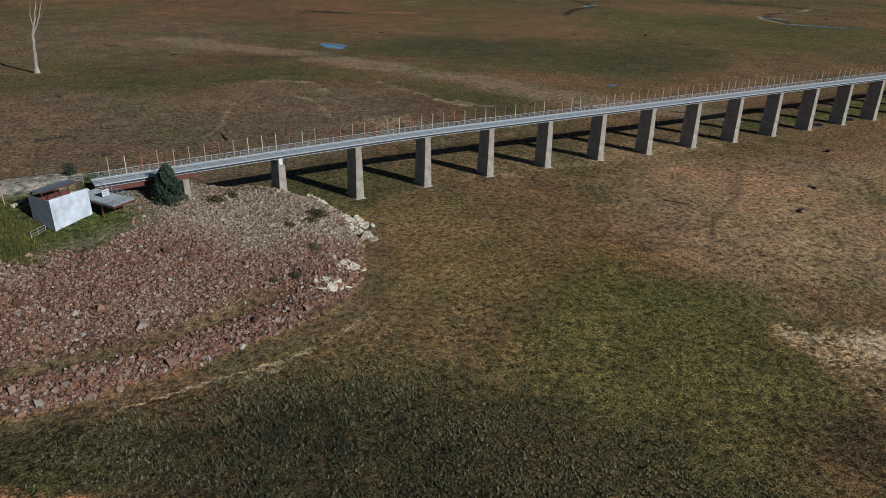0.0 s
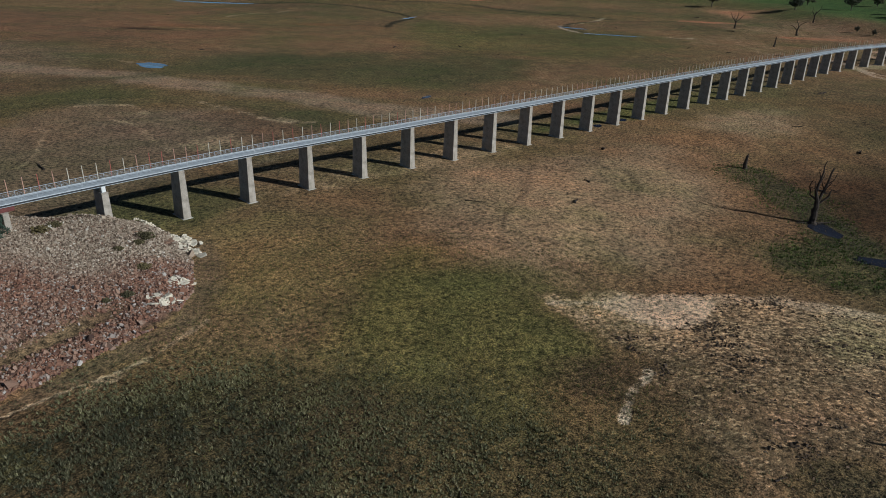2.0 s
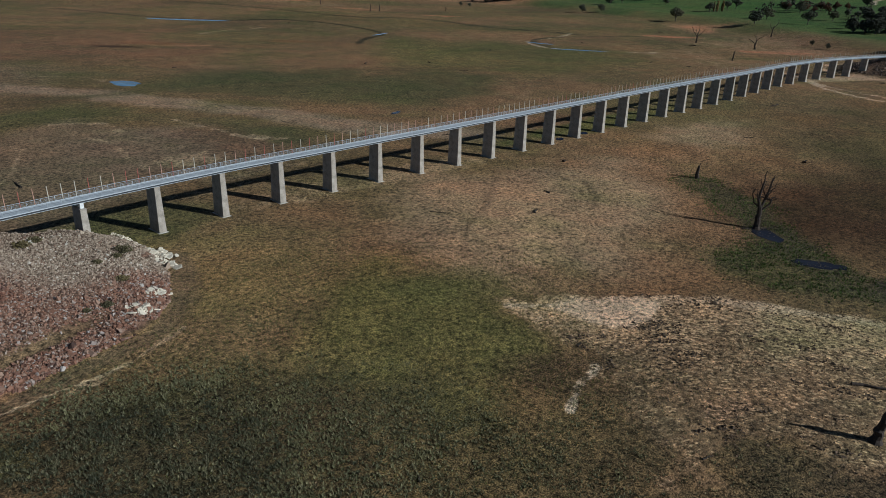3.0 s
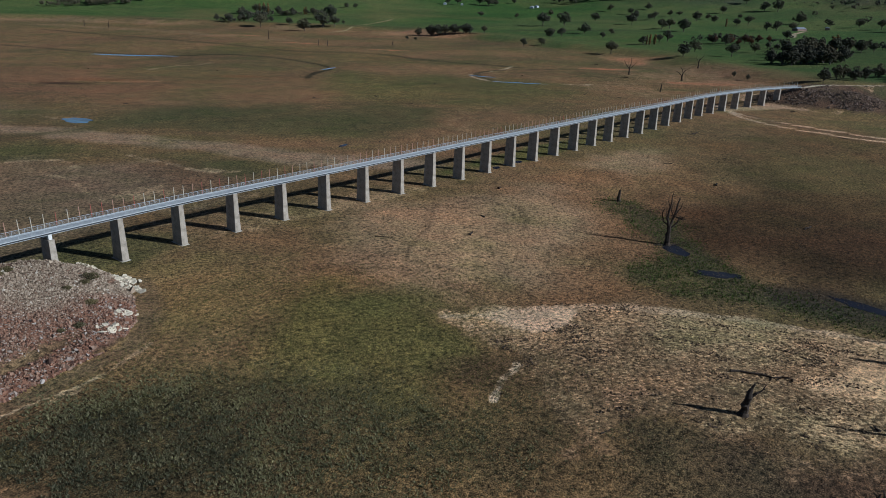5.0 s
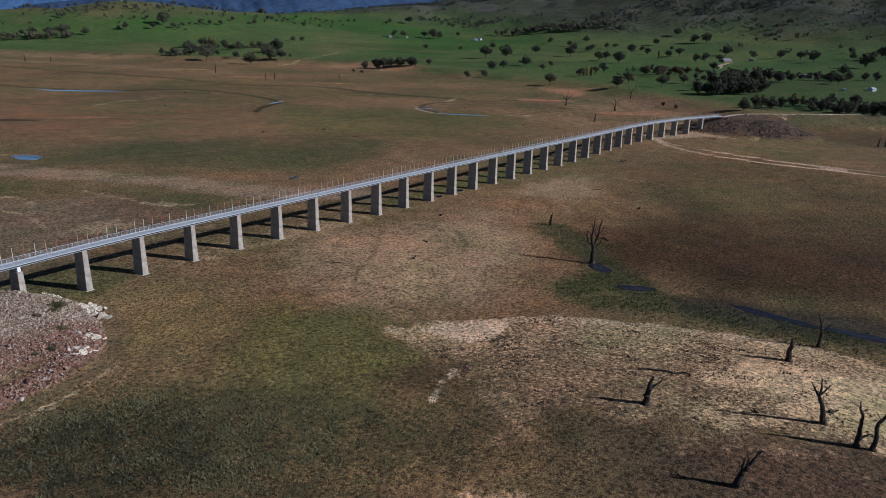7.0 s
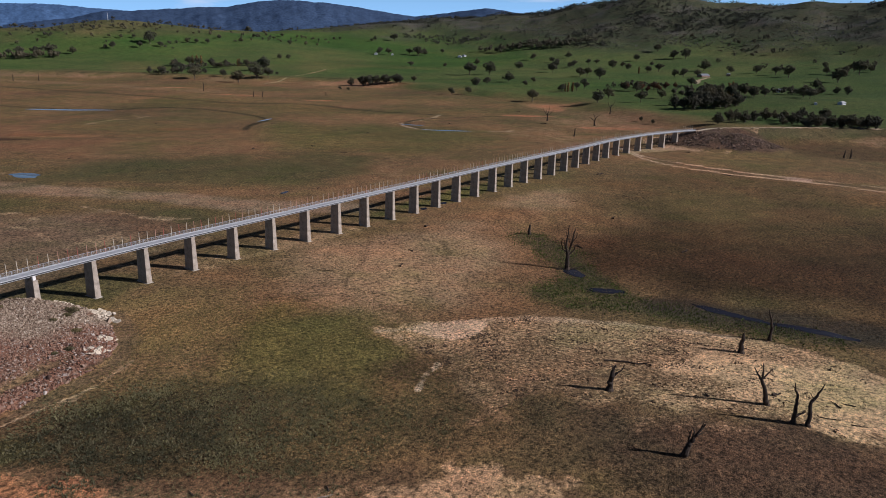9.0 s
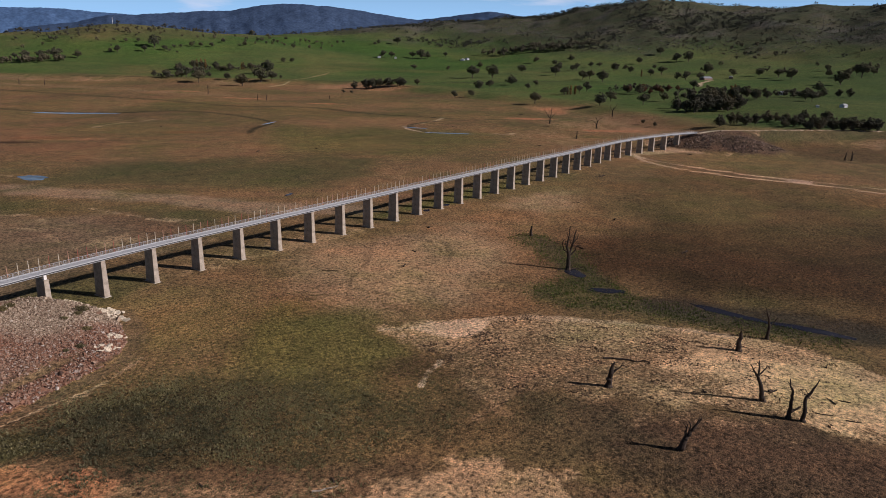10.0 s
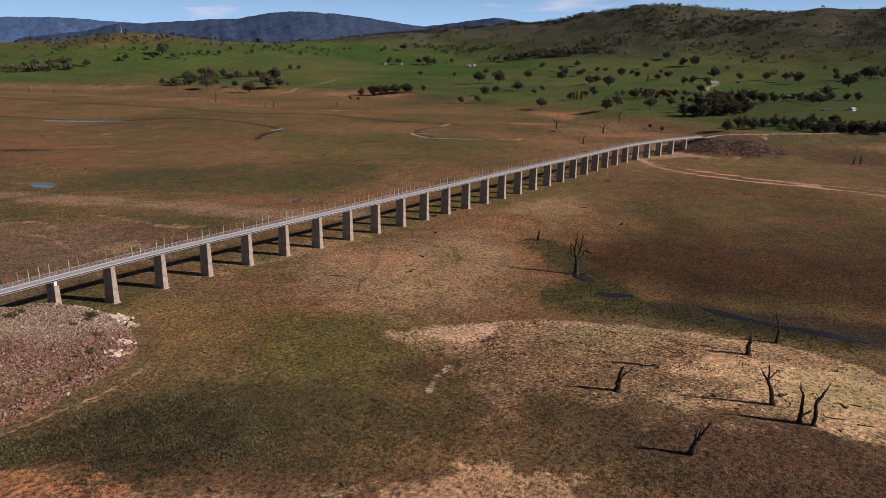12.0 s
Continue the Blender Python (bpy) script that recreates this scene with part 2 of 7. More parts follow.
M_LEAF = leaf_material("grey_green_eucalypt_leaves", (0.085, 0.086, 0.060), (0.13, 0.128, 0.088), 0.3)
M_LEAF_DARK = leaf_material("dark_shrub_leaves", (0.08, 0.078, 0.058), (0.125, 0.118, 0.086), 0.3)
M_LEAF_RUST = leaf_material("autumn_leaves", (0.085, 0.048, 0.036), (0.15, 0.085, 0.056), 0.4)
M_CEDAR = leaf_material("dark_green_conifer_needles", (0.045, 0.066, 0.05), (0.09, 0.118, 0.085), 1.5)
M_WHITE = surface("white_painted_wall", (0.50, 0.52, 0.56), (0.57, 0.59, 0.63), 0.12, 0.6, bump=0.02, fine=5.0)
M_ROOF = surface("corrugated_grey_roof", (0.26, 0.27, 0.3), (0.38, 0.4, 0.44), 1.0, 0.45, 0.5)
M_SLAB = surface("bleached_broken_slab", (0.50, 0.42, 0.31), (0.72, 0.63, 0.49), 0.7, 0.95, each=0.15, bump=0.6, depth=0.08)
# far ranges: blue distance haze is put into the forest colours
M_HAZED_FOREST = surface("hazed_far_forest", (0.040, 0.066, 0.122), (0.056, 0.088, 0.152), 0.02, 1.0, bump=0.3, depth=8.0, fine=4.0, spec=0.0)
M_HAZED_FOREST_FAR = surface("hazed_farthest_forest", (0.056, 0.104, 0.20), (0.064, 0.115, 0.216), 0.012, 1.0, bump=0.1, depth=6.0, fine=5.0, spec=0.0)


def riprap_material():
    m, nt, bsdf = nodes_of("broken_red_stone")
    geo = nt.nodes.new("ShaderNodeNewGeometry")
    tone = ramp(nt, geo.outputs["Random Per Island"], [(0.0, (0.05, 0.03, 0.023)), (0.12, (0.11, 0.06, 0.044)), (0.3, (0.18, 0.088, 0.056)), (0.6, (0.245, 0.128, 0.082)), (0.85, (0.265, 0.175, 0.125)), (0.97, (0.32, 0.27, 0.235)), (1.0, (0.42, 0.37, 0.32))])
    pale = ramp(nt, geo.outputs["Random Per Island"], [(0.0, (0.11, 0.075, 0.052)), (0.5, (0.27, 0.2, 0.142)), (0.95, (0.38, 0.30, 0.22)), (1.0, (0.5, 0.44, 0.36))])
    where = nt.nodes.new("ShaderNodeAttribute")
    where.attribute_name = "pale"
    col = mix(nt, "MIX", where.outputs["Fac"], tone.outputs["Color"], pale.outputs["Color"])
    small = noise_node(nt, 5.0, 3.0)
    col = mix(nt, "MULTIPLY", 0.6, col, ramp(nt, small.outputs["Fac"], [(0.3, (0.7, 0.7, 0.7)), (0.7, (1.2, 1.2, 1.2))]).outputs["Color"])
    link(nt, col, bsdf.inputs["Base Color"])
    bsdf.inputs["Roughness"].default_value = 0.95
    bsdf.inputs["Specular IOR Level"].default_value = 0.15
    return m


M_RIPRAP = riprap_material()


# ---- the lie of the land ----
def sstep(a, b, v):
    q = np.clip((v - a) / (b - a), 0, 1)
    return q * q * (3 - 2 * q)


def vnoise(x, y, seed=0):
    """Smooth value noise on the unit grid, about -1 to 1."""
    xi, yi = np.floor(x), np.floor(y)
    fx, fy = x - xi, y - yi
    fx, fy = fx * fx * (3 - 2 * fx), fy * fy * (3 - 2 * fy)

    def cell(i, j):
        v = np.sin(i * 127.1 + j * 311.7 + seed * 74.7) * 43758.5453
        return (v - np.floor(v)) * 2 - 1
    a, b = cell(xi, yi), cell(xi + 1, yi)
    c, d = cell(xi, yi + 1), cell(xi + 1, yi + 1)
    return a + (b - a) * fx + (c - a) * fy + (a - b - c + d) * fx * fy


def fbm(x, y, size, octaves=4, seed=0):
    total, amp = 0, 0.5
    for o in range(octaves):
        total = total + amp * vnoise(x / size * 2 ** o + 13.7 * o, y / size * 2 ** o - 7.1 * o, seed + o)
        amp *= 0.5
    return total


def bump2(x, y, cx, cy, rx, ry, turn=0.0):
    c, s = math.cos(math.radians(turn)), math.sin(math.radians(turn))
    u, v = (x - cx) * c + (y - cy) * s, -(x - cx) * s + (y - cy) * c
    return np.exp(-((u / rx) ** 2 + (v / ry) ** 2))


def along(x, y, pts):
    """Distance to a polyline, and whether the point lies on its left (positive)."""
    best = np.full(np.shape(x), 1e9)
    side = np.zeros(np.shape(x))
    for (ax, ay), (bx, by) in zip(pts, pts[1:]):
        dx, dy = bx - ax, by - ay
        q = np.clip(((x - ax) * dx + (y - ay) * dy) / (dx * dx + dy * dy), 0, 1)
        d = np.hypot(x - ax - q * dx, y - ay - q * dy)
        s = dx * (y - ay) - dy * (x - ax)
        closer = d < best
        side = np.where(closer, np.sign(s), side)
        best = np.where(closer, d, best)
    return best, side


FRONT = [(-900, -95), (-60, -57), (-33, -57), (-20, -53), (-5, -49), (3, -40), (8, -28), (11, -19)]
BACK = [(11, -19), (10.5, -8), (8, 2), (2, 9), (-12, 14), (-60, 15), (-900, 30)]
SHORE = [(665, -900), (655, -160), (622, -80), (590, -36), (640, 60), (810, 250), (870, 520), (905, 815), (700, 1080), (490, 1345), (200, 1500), (-900, 1900)]
FAR_BANK = [(560, -24), (594, -27), (631, -59), (669, -90), (715, -135), (740, -190)]
FAR_NOSE = [(561, -27), (569, -52)]
RISE_EDGE = [(52, -84), (66, -88), (78, -94), (88.6, -104), (98, -114.8), (106, -128), (114, -143), (121, -158), (127, -172), (130, -190), (124, -207), (112, -222)]
RISE = RISE_EDGE + [(90, -228), (78, -208), (80, -195), (71, -181), (62, -167), (57, -155), (55, -145), (49, -138.5), (42, -140), (35, -141.5), (33, -137), (39.5, -132.5), (43, -126), (47, -117), (55, -106), (57, -97)]
CREEK = [(225, 20), (212, -10), (190, -50), (160, -98), (150, -118), (150, -150), (175, -180), (260, -300)]


def bank(x, y):
    """Height of the railway bank's end above the lake bed."""
    df, sf = along(x, y, FRONT)
    db, sb = along(x, y, BACK)
    front = np.where(sf > 0, df, -df) * (0.215 + 0.12 * sstep(-12, 4, x))
    back = np.where(sb > 0, db, -db) * (0.5 + 0.9 * sstep(-12, -36, x))
    low = np.minimum(front, back)
    top = 9.2 + 3.3 * sstep(-14, -9, y) * sstep(-28, -36, x) + 0.2 * sstep(-5, -25, x)
    low = np.minimum(low, top)
    # the level bench along the foot of the slope
    low = low - 0.5 * np.exp(-((np.where(sf > 0, df, 0) - 8.5) / 2.2) ** 2) * (sf > 0) * sstep(0, -20, x)
    return np.clip(low, 0, 12.4)


def row_place(x, y, pts):
    """How far along a polyline a point lies, and how far from it."""
    best, place, so_far = np.full(np.shape(x), 1e9), np.zeros(np.shape(x)), 0.0
    for (ax, ay), (bx, by) in zip(pts, pts[1:]):
        dx, dy = bx - ax, by - ay
        size = math.hypot(dx, dy)
        q = np.clip(((x - ax) * dx + (y - ay) * dy) / (size * size), 0, 1)
        d = np.hypot(x - ax - q * dx, y - ay - q * dy)
        place = np.where(d < best, so_far + q * size, place)
        best = np.minimum(best, d)
        so_far += size
    return place, best


def bearing(az, r, h=0.0):
    """A place r metres from the lake's near corner, on a bearing in degrees from +y."""
    return (-87 + r * math.sin(math.radians(az)), -214 + r * math.cos(math.radians(az)), h)


ROCKY_RIDGE = [bearing(43, 3250, 5), bearing(47.5, 3200, 70), bearing(50.5, 3180, 118), bearing(53, 3150, 152), bearing(59, 3100, 182), bearing(64, 3050, 204), bearing(67, 3000, 240), bearing(69.5, 2980, 258),
               bearing(74, 2950, 236), bearing(79, 2900, 230), bearing(84, 2850, 232), bearing(90, 2800, 270), bearing(110, 2900, 260)]
GREEN_RIDGE = [bearing(8, 2900, 0), bearing(17, 2800, 8), bearing(20.8, 2500, 20), bearing(22, 2480, 28), bearing(24.4, 2450, 76), bearing(26, 2450, 86), bearing(28.5, 2450, 100), bearing(30.3, 2450, 94), bearing(31.4, 2470, 78),
               bearing(33.5, 2500, 84), bearing(36, 2550, 72), bearing(38.5, 2600, 60), bearing(41, 2700, 50), bearing(44, 2900, 20), bearing(47, 3100, 5)]


def ridge(x, y, line, wide):
    """A ridge of varying height along a line, falling off to both sides."""
    z = np.zeros(np.shape(x))
    for (ax, ay, ah), (bx, by, bh) in zip(line, line[1:]):
        dx, dy = bx - ax, by - ay
        q = np.clip(((x - ax) * dx + (y - ay) * dy) / (dx * dx + dy * dy), 0, 1)
        d = np.hypot(x - ax - q * dx, y - ay - q * dy)
        z = np.maximum(z, (ah + (bh - ah) * q) * np.exp(-(d / wide) ** 2))
    return z


def hills(x, y):
    crest = ridge(x, y, ROCKY_RIDGE, 620)
    rough = 1 + (0.30 - 0.17 * sstep(120, 230, crest)) * fbm(x, y, 260, 4, 31) - 0.16 * np.abs(fbm(x, y, 420, 3, 35)) * (1 - sstep(170, 245, crest))
    return 0.87 * crest * rough + ridge(x, y, GREEN_RIDGE, 430) * (0.9 + 0.25 * fbm(x, y, 300, 3, 41))


def height(x, y):
    x, y = np.asarray(x, float), np.asarray(y, float)
    z = -0.1 - (2.0 + 1.4 * sstep(-20, -110, y)) * sstep(30, 175, x) + 1.0 * sstep(300, 430, x)
    d, _ = along(x, y, CREEK)
    z = z - 0.9 * np.exp(-(d / 22) ** 2) * sstep(20, -60, y)
    z = z - 1.7 * bump2(x, y, 45, -100, 75, 27, 10) + 0.7 * bump2(x, y, 46, -178, 35, 30)
    z = z - 3.5 * sstep(60, 260, y) * (1 - sstep(500, 900, x + y * 0.3))
    z = z + 0.25 * fbm(x, y, 40, 3, 3) + 0.05 * fbm(x, y, 4, 2, 9)
    b = bank(x, y)
    z = np.where(b > 0, np.maximum(z, b + z * np.clip(1 - b / 5, 0, 1)), z)
    d, s = along(x, y, SHORE)
    inland = np.where(s < 0, d, 0)
    near = np.where(s > 0, d, 0)
    rise = 7 * sstep(0, 60, inland) + 54 * (1 - np.exp(-np.maximum(inland - 40, 0) / 1500)) * sstep(40, 300, inland)
    rise = rise + 9 * fbm(x, y, 420, 4, 21) * sstep(60, 500, inland)
    rise = rise + hills(x, y) * sstep(100, 700, inland)
    z = z * (1 - sstep(0, 80, inland)) + rise + 1.5 * np.exp(-near / 60)
    d, _ = along(x, y, FAR_BANK)
    z = np.maximum(z, 11.2 - 0.42 * np.maximum(0, d - 5))
    d, _ = along(x, y, FAR_NOSE)
    z = np.maximum(z, 10.6 - 0.26 * np.maximum(0, d - 3) + 0.5 * fbm(x, y, 9, 3, 33))
    return z


# ---- building helpers ----
def part(name, bm, material, parent=None, label="", smooth=False):
    me = bpy.data.meshes.new(name)
    bm.normal_update()
    bm.to_mesh(me)
    bm.free()
    me.materials.append(material)
    if smooth:
        me.shade_smooth()
    ob = new(name, me)
    if parent is not None:
        ob.parent = parent
    if label:
        ob["label"] = label
    return ob


def again(name, ob, parent, m):
    """Another object on the mesh of a part, for alike pieces."""
    twin = new(name, ob.data)
    twin.parent = parent
    twin.matrix_basis = m
    return twin


def base(name, m, label, category, group="", kind=""):
    return tagged_at(new(name), m, label, category, group, kind)


def tagged_at(ob, m, label, category, group="", kind=""):
    ob.matrix_world = m
    return tagged(ob, label, category, group, kind)


def box(bm, x0, x1, y0, y1, z0, z1, bevel=0.0):
    vs = bmesh.ops.create_cube(bm, size=1.0)["verts"]
    for v in vs:
        v.co = Vector((x0 + (v.co.x + 0.5) * (x1 - x0), y0 + (v.co.y + 0.5) * (y1 - y0), z0 + (v.co.z + 0.5) * (z1 - z0)))
    if bevel:
        edges = {e for v in vs for e in v.link_edges}
        bmesh.ops.bevel(bm, geom=list(edges), offset=bevel, segments=1, affect="EDGES")
    return bm


def tube(bm, pts, radii, sides=7, cap=True):
    """A tapered, bent limb through the given points."""
    rings = []
    for i, p in enumerate(pts):
        ahead = (Vector(pts[min(i + 1, len(pts) - 1)]) - Vector(pts[max(i - 1, 0)])).normalized()
        side = ahead.orthogonal().normalized()
        up = ahead.cross(side)
        rings.append([bm.verts.new(Vector(p) + (side * math.cos(a) + up * math.sin(a)) * radii[i]) for a in (2 * math.pi * k / sides for k in range(sides))])
    for a, b in zip(rings, rings[1:]):
        # line the rings up so the limb does not twist
        shift = min(range(sides), key=lambda s: sum((a[k].co - b[(k + s) % sides].co).length for k in range(sides)))
        b[:] = b[shift:] + b[:shift]
        for k in range(sides):
            bm.faces.new((a[k], a[(k + 1) % sides], b[(k + 1) % sides], b[k]))
    if cap:
        bm.faces.new(rings[0][::-1])
        bm.faces.new(rings[-1])
    return bm


def ground_z(x, y):
    return float(height(np.array([x]), np.array([y]))[0])


def mesh_object(name, verts, faces, material, smooth=False):
    me = bpy.data.meshes.new(name)
    me.from_pydata(verts, [], faces)
    me.materials.append(material)
    if smooth:
        me.shade_smooth()
    return new(name, me)


# ---- ground ----
def patch(x, y, cx, cy, rx, ry, turn=0.0, ragged=0.35, soft=0.45, seed=0, grain=12.0):
    """How far a point lies inside a ragged, soft-edged patch, 0 to 1."""
    c, s = math.cos(math.radians(turn)), math.sin(math.radians(turn))
    u, v = (x - cx) * c + (y - cy) * s, -(x - cx) * s + (y - cy) * c
    r = np.sqrt((u / rx) ** 2 + (v / ry) ** 2)
    near = r < 1.1 + soft + ragged
    out = np.zeros(np.shape(x))
    r = r[near] + ragged * fbm(x[near], y[near], max(grain, 0.35 * min(rx, ry)), 4, seed + 50)
    out[near] = 1 - sstep(1 - soft, 1 + soft * 0.4, r)
    return out


def area(x, y, pts, soft=4.0, ragged=4.0, seed=0, grain=10.0):
    """How far a point lies inside an outline with a ragged edge, 0 to 1."""
    px, py = [p[0] for p in pts], [p[1] for p in pts]
    reach = soft + ragged
    near = (x > min(px) - reach) & (x < max(px) + reach) & (y > min(py) - reach) & (y < max(py) + reach)
    out = np.zeros(np.shape(x))
    u, v = x[near], y[near]
    d, _ = along(u, v, pts + pts[:1])
    inside = np.zeros(u.shape, bool)
    for (ax, ay), (bx, by) in zip(pts, pts[1:] + pts[:1]):
        if ay != by:
            inside ^= ((ay > v) != (by > v)) & (u < (bx - ax) * (v - ay) / (by - ay) + ax)
    out[near] = sstep(-soft, soft, np.where(inside, d, -d) + 1.6 * ragged * fbm(u, v, grain, 4, seed + 120))
    return out


def curved(pts):
    """The same line with its corners rounded."""
    for _ in range(2):
        out = [pts[0]]
        for (ax, ay), (bx, by) in zip(pts, pts[1:]):
            out += [(ax * 0.75 + bx * 0.25, ay * 0.75 + by * 0.25), (ax * 0.25 + bx * 0.75, ay * 0.25 + by * 0.75)]
        pts = out + [pts[-1]]
    return pts


def strip(x, y, pts, wide, ragged=0.4, seed=0, grain=10.0):
    """How far a point lies on a worn line or a creek, 0 to 1."""
    d, _ = along(x, y, curved(pts))
    near = d < wide * (1.2 + ragged)
    out = np.zeros(np.shape(x))
    out[near] = 1 - sstep(0.4, 1.1, d[near] / wide + ragged * fbm(x[near], y[near], grain, 3, seed + 70))
    return out


BROWN, OLIVE, GREEN = (0.206, 0.128, 0.068), (0.150, 0.113, 0.052), (0.094, 0.106, 0.030)
PALE = (0.35, 0.232, 0.134)
STRAW, EARTH = (0.24, 0.17, 0.075), (0.130, 0.079, 0.047)
PASTURE, LUSH = (0.084, 0.116, 0.038), (0.052, 0.104, 0.025)
STONE = (0.13, 0.08, 0.06)


def paint(x, y):
    """Base colour of the land, the bare soil under it, how much of it shows, and how grassy it is."""
    col = np.empty(x.shape + (3,))
    soil = np.empty(x.shape + (3,))
    bare = np.zeros(x.shape)
    cover = np.full(x.shape, 0.75)
    worn = np.zeros(x.shape)
    soil[:] = PALE

    def lay(mask, colour, grassy=None):
        nonlocal col, cover, bare
        col = col * (1 - mask[..., None]) + np.array(colour) * mask[..., None]
        bare = bare * (1 - 0.8 * mask)
        if grassy is not None:
            cover = cover * (1 - mask) + grassy * mask

    def strip_off(mask, colour):
        """Bare ground that shows through in ragged patches."""
        nonlocal soil, bare
        soil = soil * (1 - mask[..., None]) + np.array(colour) * mask[..., None]
        bare = 1 - (1 - bare) * (1 - mask)

    broad = fbm(x, y, 90, 4, 1)
    streak = fbm(x + y * 0.35, (y - x * 0.35) * 2.4, 120, 4, 5)
    col[:] = BROWN
    lay(np.clip(0.5 + 1.5 * broad, 0, 1), OLIVE)
    lay(0.7 * np.clip(1.6 * streak - 0.1, 0, 1), EARTH)
    flow = fbm(x * 0.75 + y * 0.65, (y * 0.75 - x * 0.65) * 3.0, 150, 5, 8)
    strip_off(np.clip(2.2 * flow - 0.1, 0, 1) * (0.42 - 0.3 * sstep(120, 320, y)), PALE)
    # behind the bridge: bare earth, worn curves and the green flat further out
    lay(0.3 * patch(x, y, 30, 62, 52, 42, 20, seed=2), EARTH, 0.5)
    lay(0.7 * area(x, y, [(204, 580), (239, 509), (210, 365), (138, 308), (100, 325), (20, 420), (80, 640)], 40, 30, 150, 60), (0.195, 0.108, 0.062), 0.5)
    lay(0.7 * area(x, y, [(411, 405), (443, 298), (500, 220), (470, 130), (424, 103), (330, 150), (281, 190), (330, 300)], 35, 25, 151, 50), (0.122, 0.110, 0.041), 0.8)
    lay(0.6 * area(x, y, [(360, 620), (450, 560), (520, 420), (600, 330), (560, 520), (480, 700)], 30, 20, 152, 40), (0.11, 0.095, 0.038), 0.8)
    lay(0.65 * area(x, y, [(299, 386), (341, 409), (400, 400), (330, 310), (242, 238), (215, 290)], 25, 20, 153, 40), (0.205, 0.122, 0.064), 0.6)
    lay(0.85 * area(x, y, [(112, 240), (150, 268), (190, 275), (250, 215), (300, 150), (262, 96), (190, 88), (160, 122), (138, 172)], 16, 14, 154, 40), (0.108, 0.094, 0.042), 0.8)
    lay(0.7 * area(x, y, [(-40, 160), (0, 190), (50, 185), (68, 165), (48, 150), (0, 135)], 9, 8, 155, 20), (0.095, 0.092, 0.036), 0.8)
    lay(0.6 * area(x, y, [(20, 60), (60, 40), (96, 40), (100, 70), (80, 105), (50, 120), (25, 100)], 10, 10, 156, 18), (0.145, 0.092, 0.064), 0.5)
    lay(0.75 * area(x, y, [(96, 110), (112, 88), (104, 62), (90, 66), (84, 95)], 6, 5, 157, 12), (0.098, 0.09, 0.04), 0.8)
    lay(0.55 * area(x, y, [(-80, 20), (-30, 18), (20, 30), (60, 60), (70, 110), (40, 150), (0, 130), (-40, 160), (-90, 150)], 14, 14, 191, 22), (0.225, 0.160, 0.108), 0.5)
    lay(0.5 * area(x, y, [(-60, 230), (0, 250), (40, 250), (90, 300), (60, 380), (-40, 400), (-120, 300)], 25, 20, 192, 40), (0.22, 0.150, 0.10), 0.5)
    # the pale dusty band that swings round behind the bridge, and the worn curves beside it
    lay(0.8 * strip(x, y, [(20, 300), (45, 258), (71, 229), (87, 195), (102, 161), (118, 131), (128, 90), (142, 58), (170, 34)], 15, ragged=0.5, seed=158, grain=22), (0.30, 0.21, 0.142), 0.4)
    strip_off(0.4 * strip(x, y, [(71, 229), (87, 195), (102, 161), (118, 131), (128, 90), (142, 58)], 9, ragged=0.8, seed=159, grain=12), PALE)
    lay(0.5 * strip(x, y, [(-10, 250), (40, 225), (60, 212), (96, 215)], 8, ragged=0.6, seed=160, grain=14), (0.10, 0.082, 0.04), 0.8)
    for line, wide, hold in (([(36, 146), (43, 144), (51, 139.5), (54, 125), (52, 117)], 3.4, 0.8), ([(78, 130), (82, 112), (84, 100), (86, 76), (95, 74)], 1.9, 0.8),
                             ([(34, 122), (39.5, 111), (41, 93), (37.5, 72), (37, 58)], 1.8, 0.75), ([(-4, 66), (-1, 71), (6, 86), (12.7, 107), (12, 118)], 1.4, 0.7),
                             ([(44, 116), (47, 100), (46, 84)], 1.2, 0.55), ([(262, 487), (297, 513), (330, 508), (350, 520)], 3.6, 0.85), ([(60, 300), (92, 282), (94.6, 268), (93, 256)], 3.0, 0.6)):
        strip_off(0.74 * hold * strip(x, y, line, 1.25 * wide, ragged=1.1, seed=161 + int(wide * 10), grain=5), (0.40, 0.30, 0.195))
    strip_off(0.62 * patch(x, y, 52, 58, 14, 13, 0, ragged=0.9, soft=0.8, seed=162, grain=5), (0.38, 0.28, 0.18))
    strip_off(0.62 * patch(x, y, 92, 78, 6, 12, 20, ragged=0.9, soft=0.8, seed=163, grain=5), (0.38, 0.28, 0.18))
    strip_off(0.45 * patch(x, y, 66, 36, 34, 13, 10, ragged=0.8, seed=164, grain=6), (0.34, 0.24, 0.155))
    lay(0.95 * patch(x, y, 163, 428, 26, 7, -42, seed=14), (0.055, 0.030, 0.018), 0.6)
    strip_off(0.7 * patch(x, y, 200, 425, 46, 9, -40, seed=15), (0.27, 0.11, 0.055))
    lay(0.9 * strip(x, y, [(390, 1111), (420, 960), (463, 820), (494, 697), (500, 578), (579, 517), (567, 395), (593, 329), (600, 290)], 5.5, ragged=0.5, seed=56, grain=30), (0.05, 0.04, 0.022), 0.8)
    lay(0.95 * strip(x, y, [(240, 860), (271, 780), (292, 700), (350, 605), (412, 596), (436, 542), (439, 470), (423, 398), (376, 378), (349, 350)], 4.5, ragged=0.45, seed=57, grain=24), (0.045, 0.036, 0.02), 0.8)
    strip_off(0.7 * strip(x, y, [(502, 279), (568, 288), (600, 300)], 4.0, ragged=0.6, seed=68), (0.42, 0.35, 0.25))
    strip_off(0.8 * strip(x, y, [(491, 269), (473, 229), (491, 192), (520, 150)], 3.6, ragged=0.5, seed=69), (0.46, 0.38, 0.28))
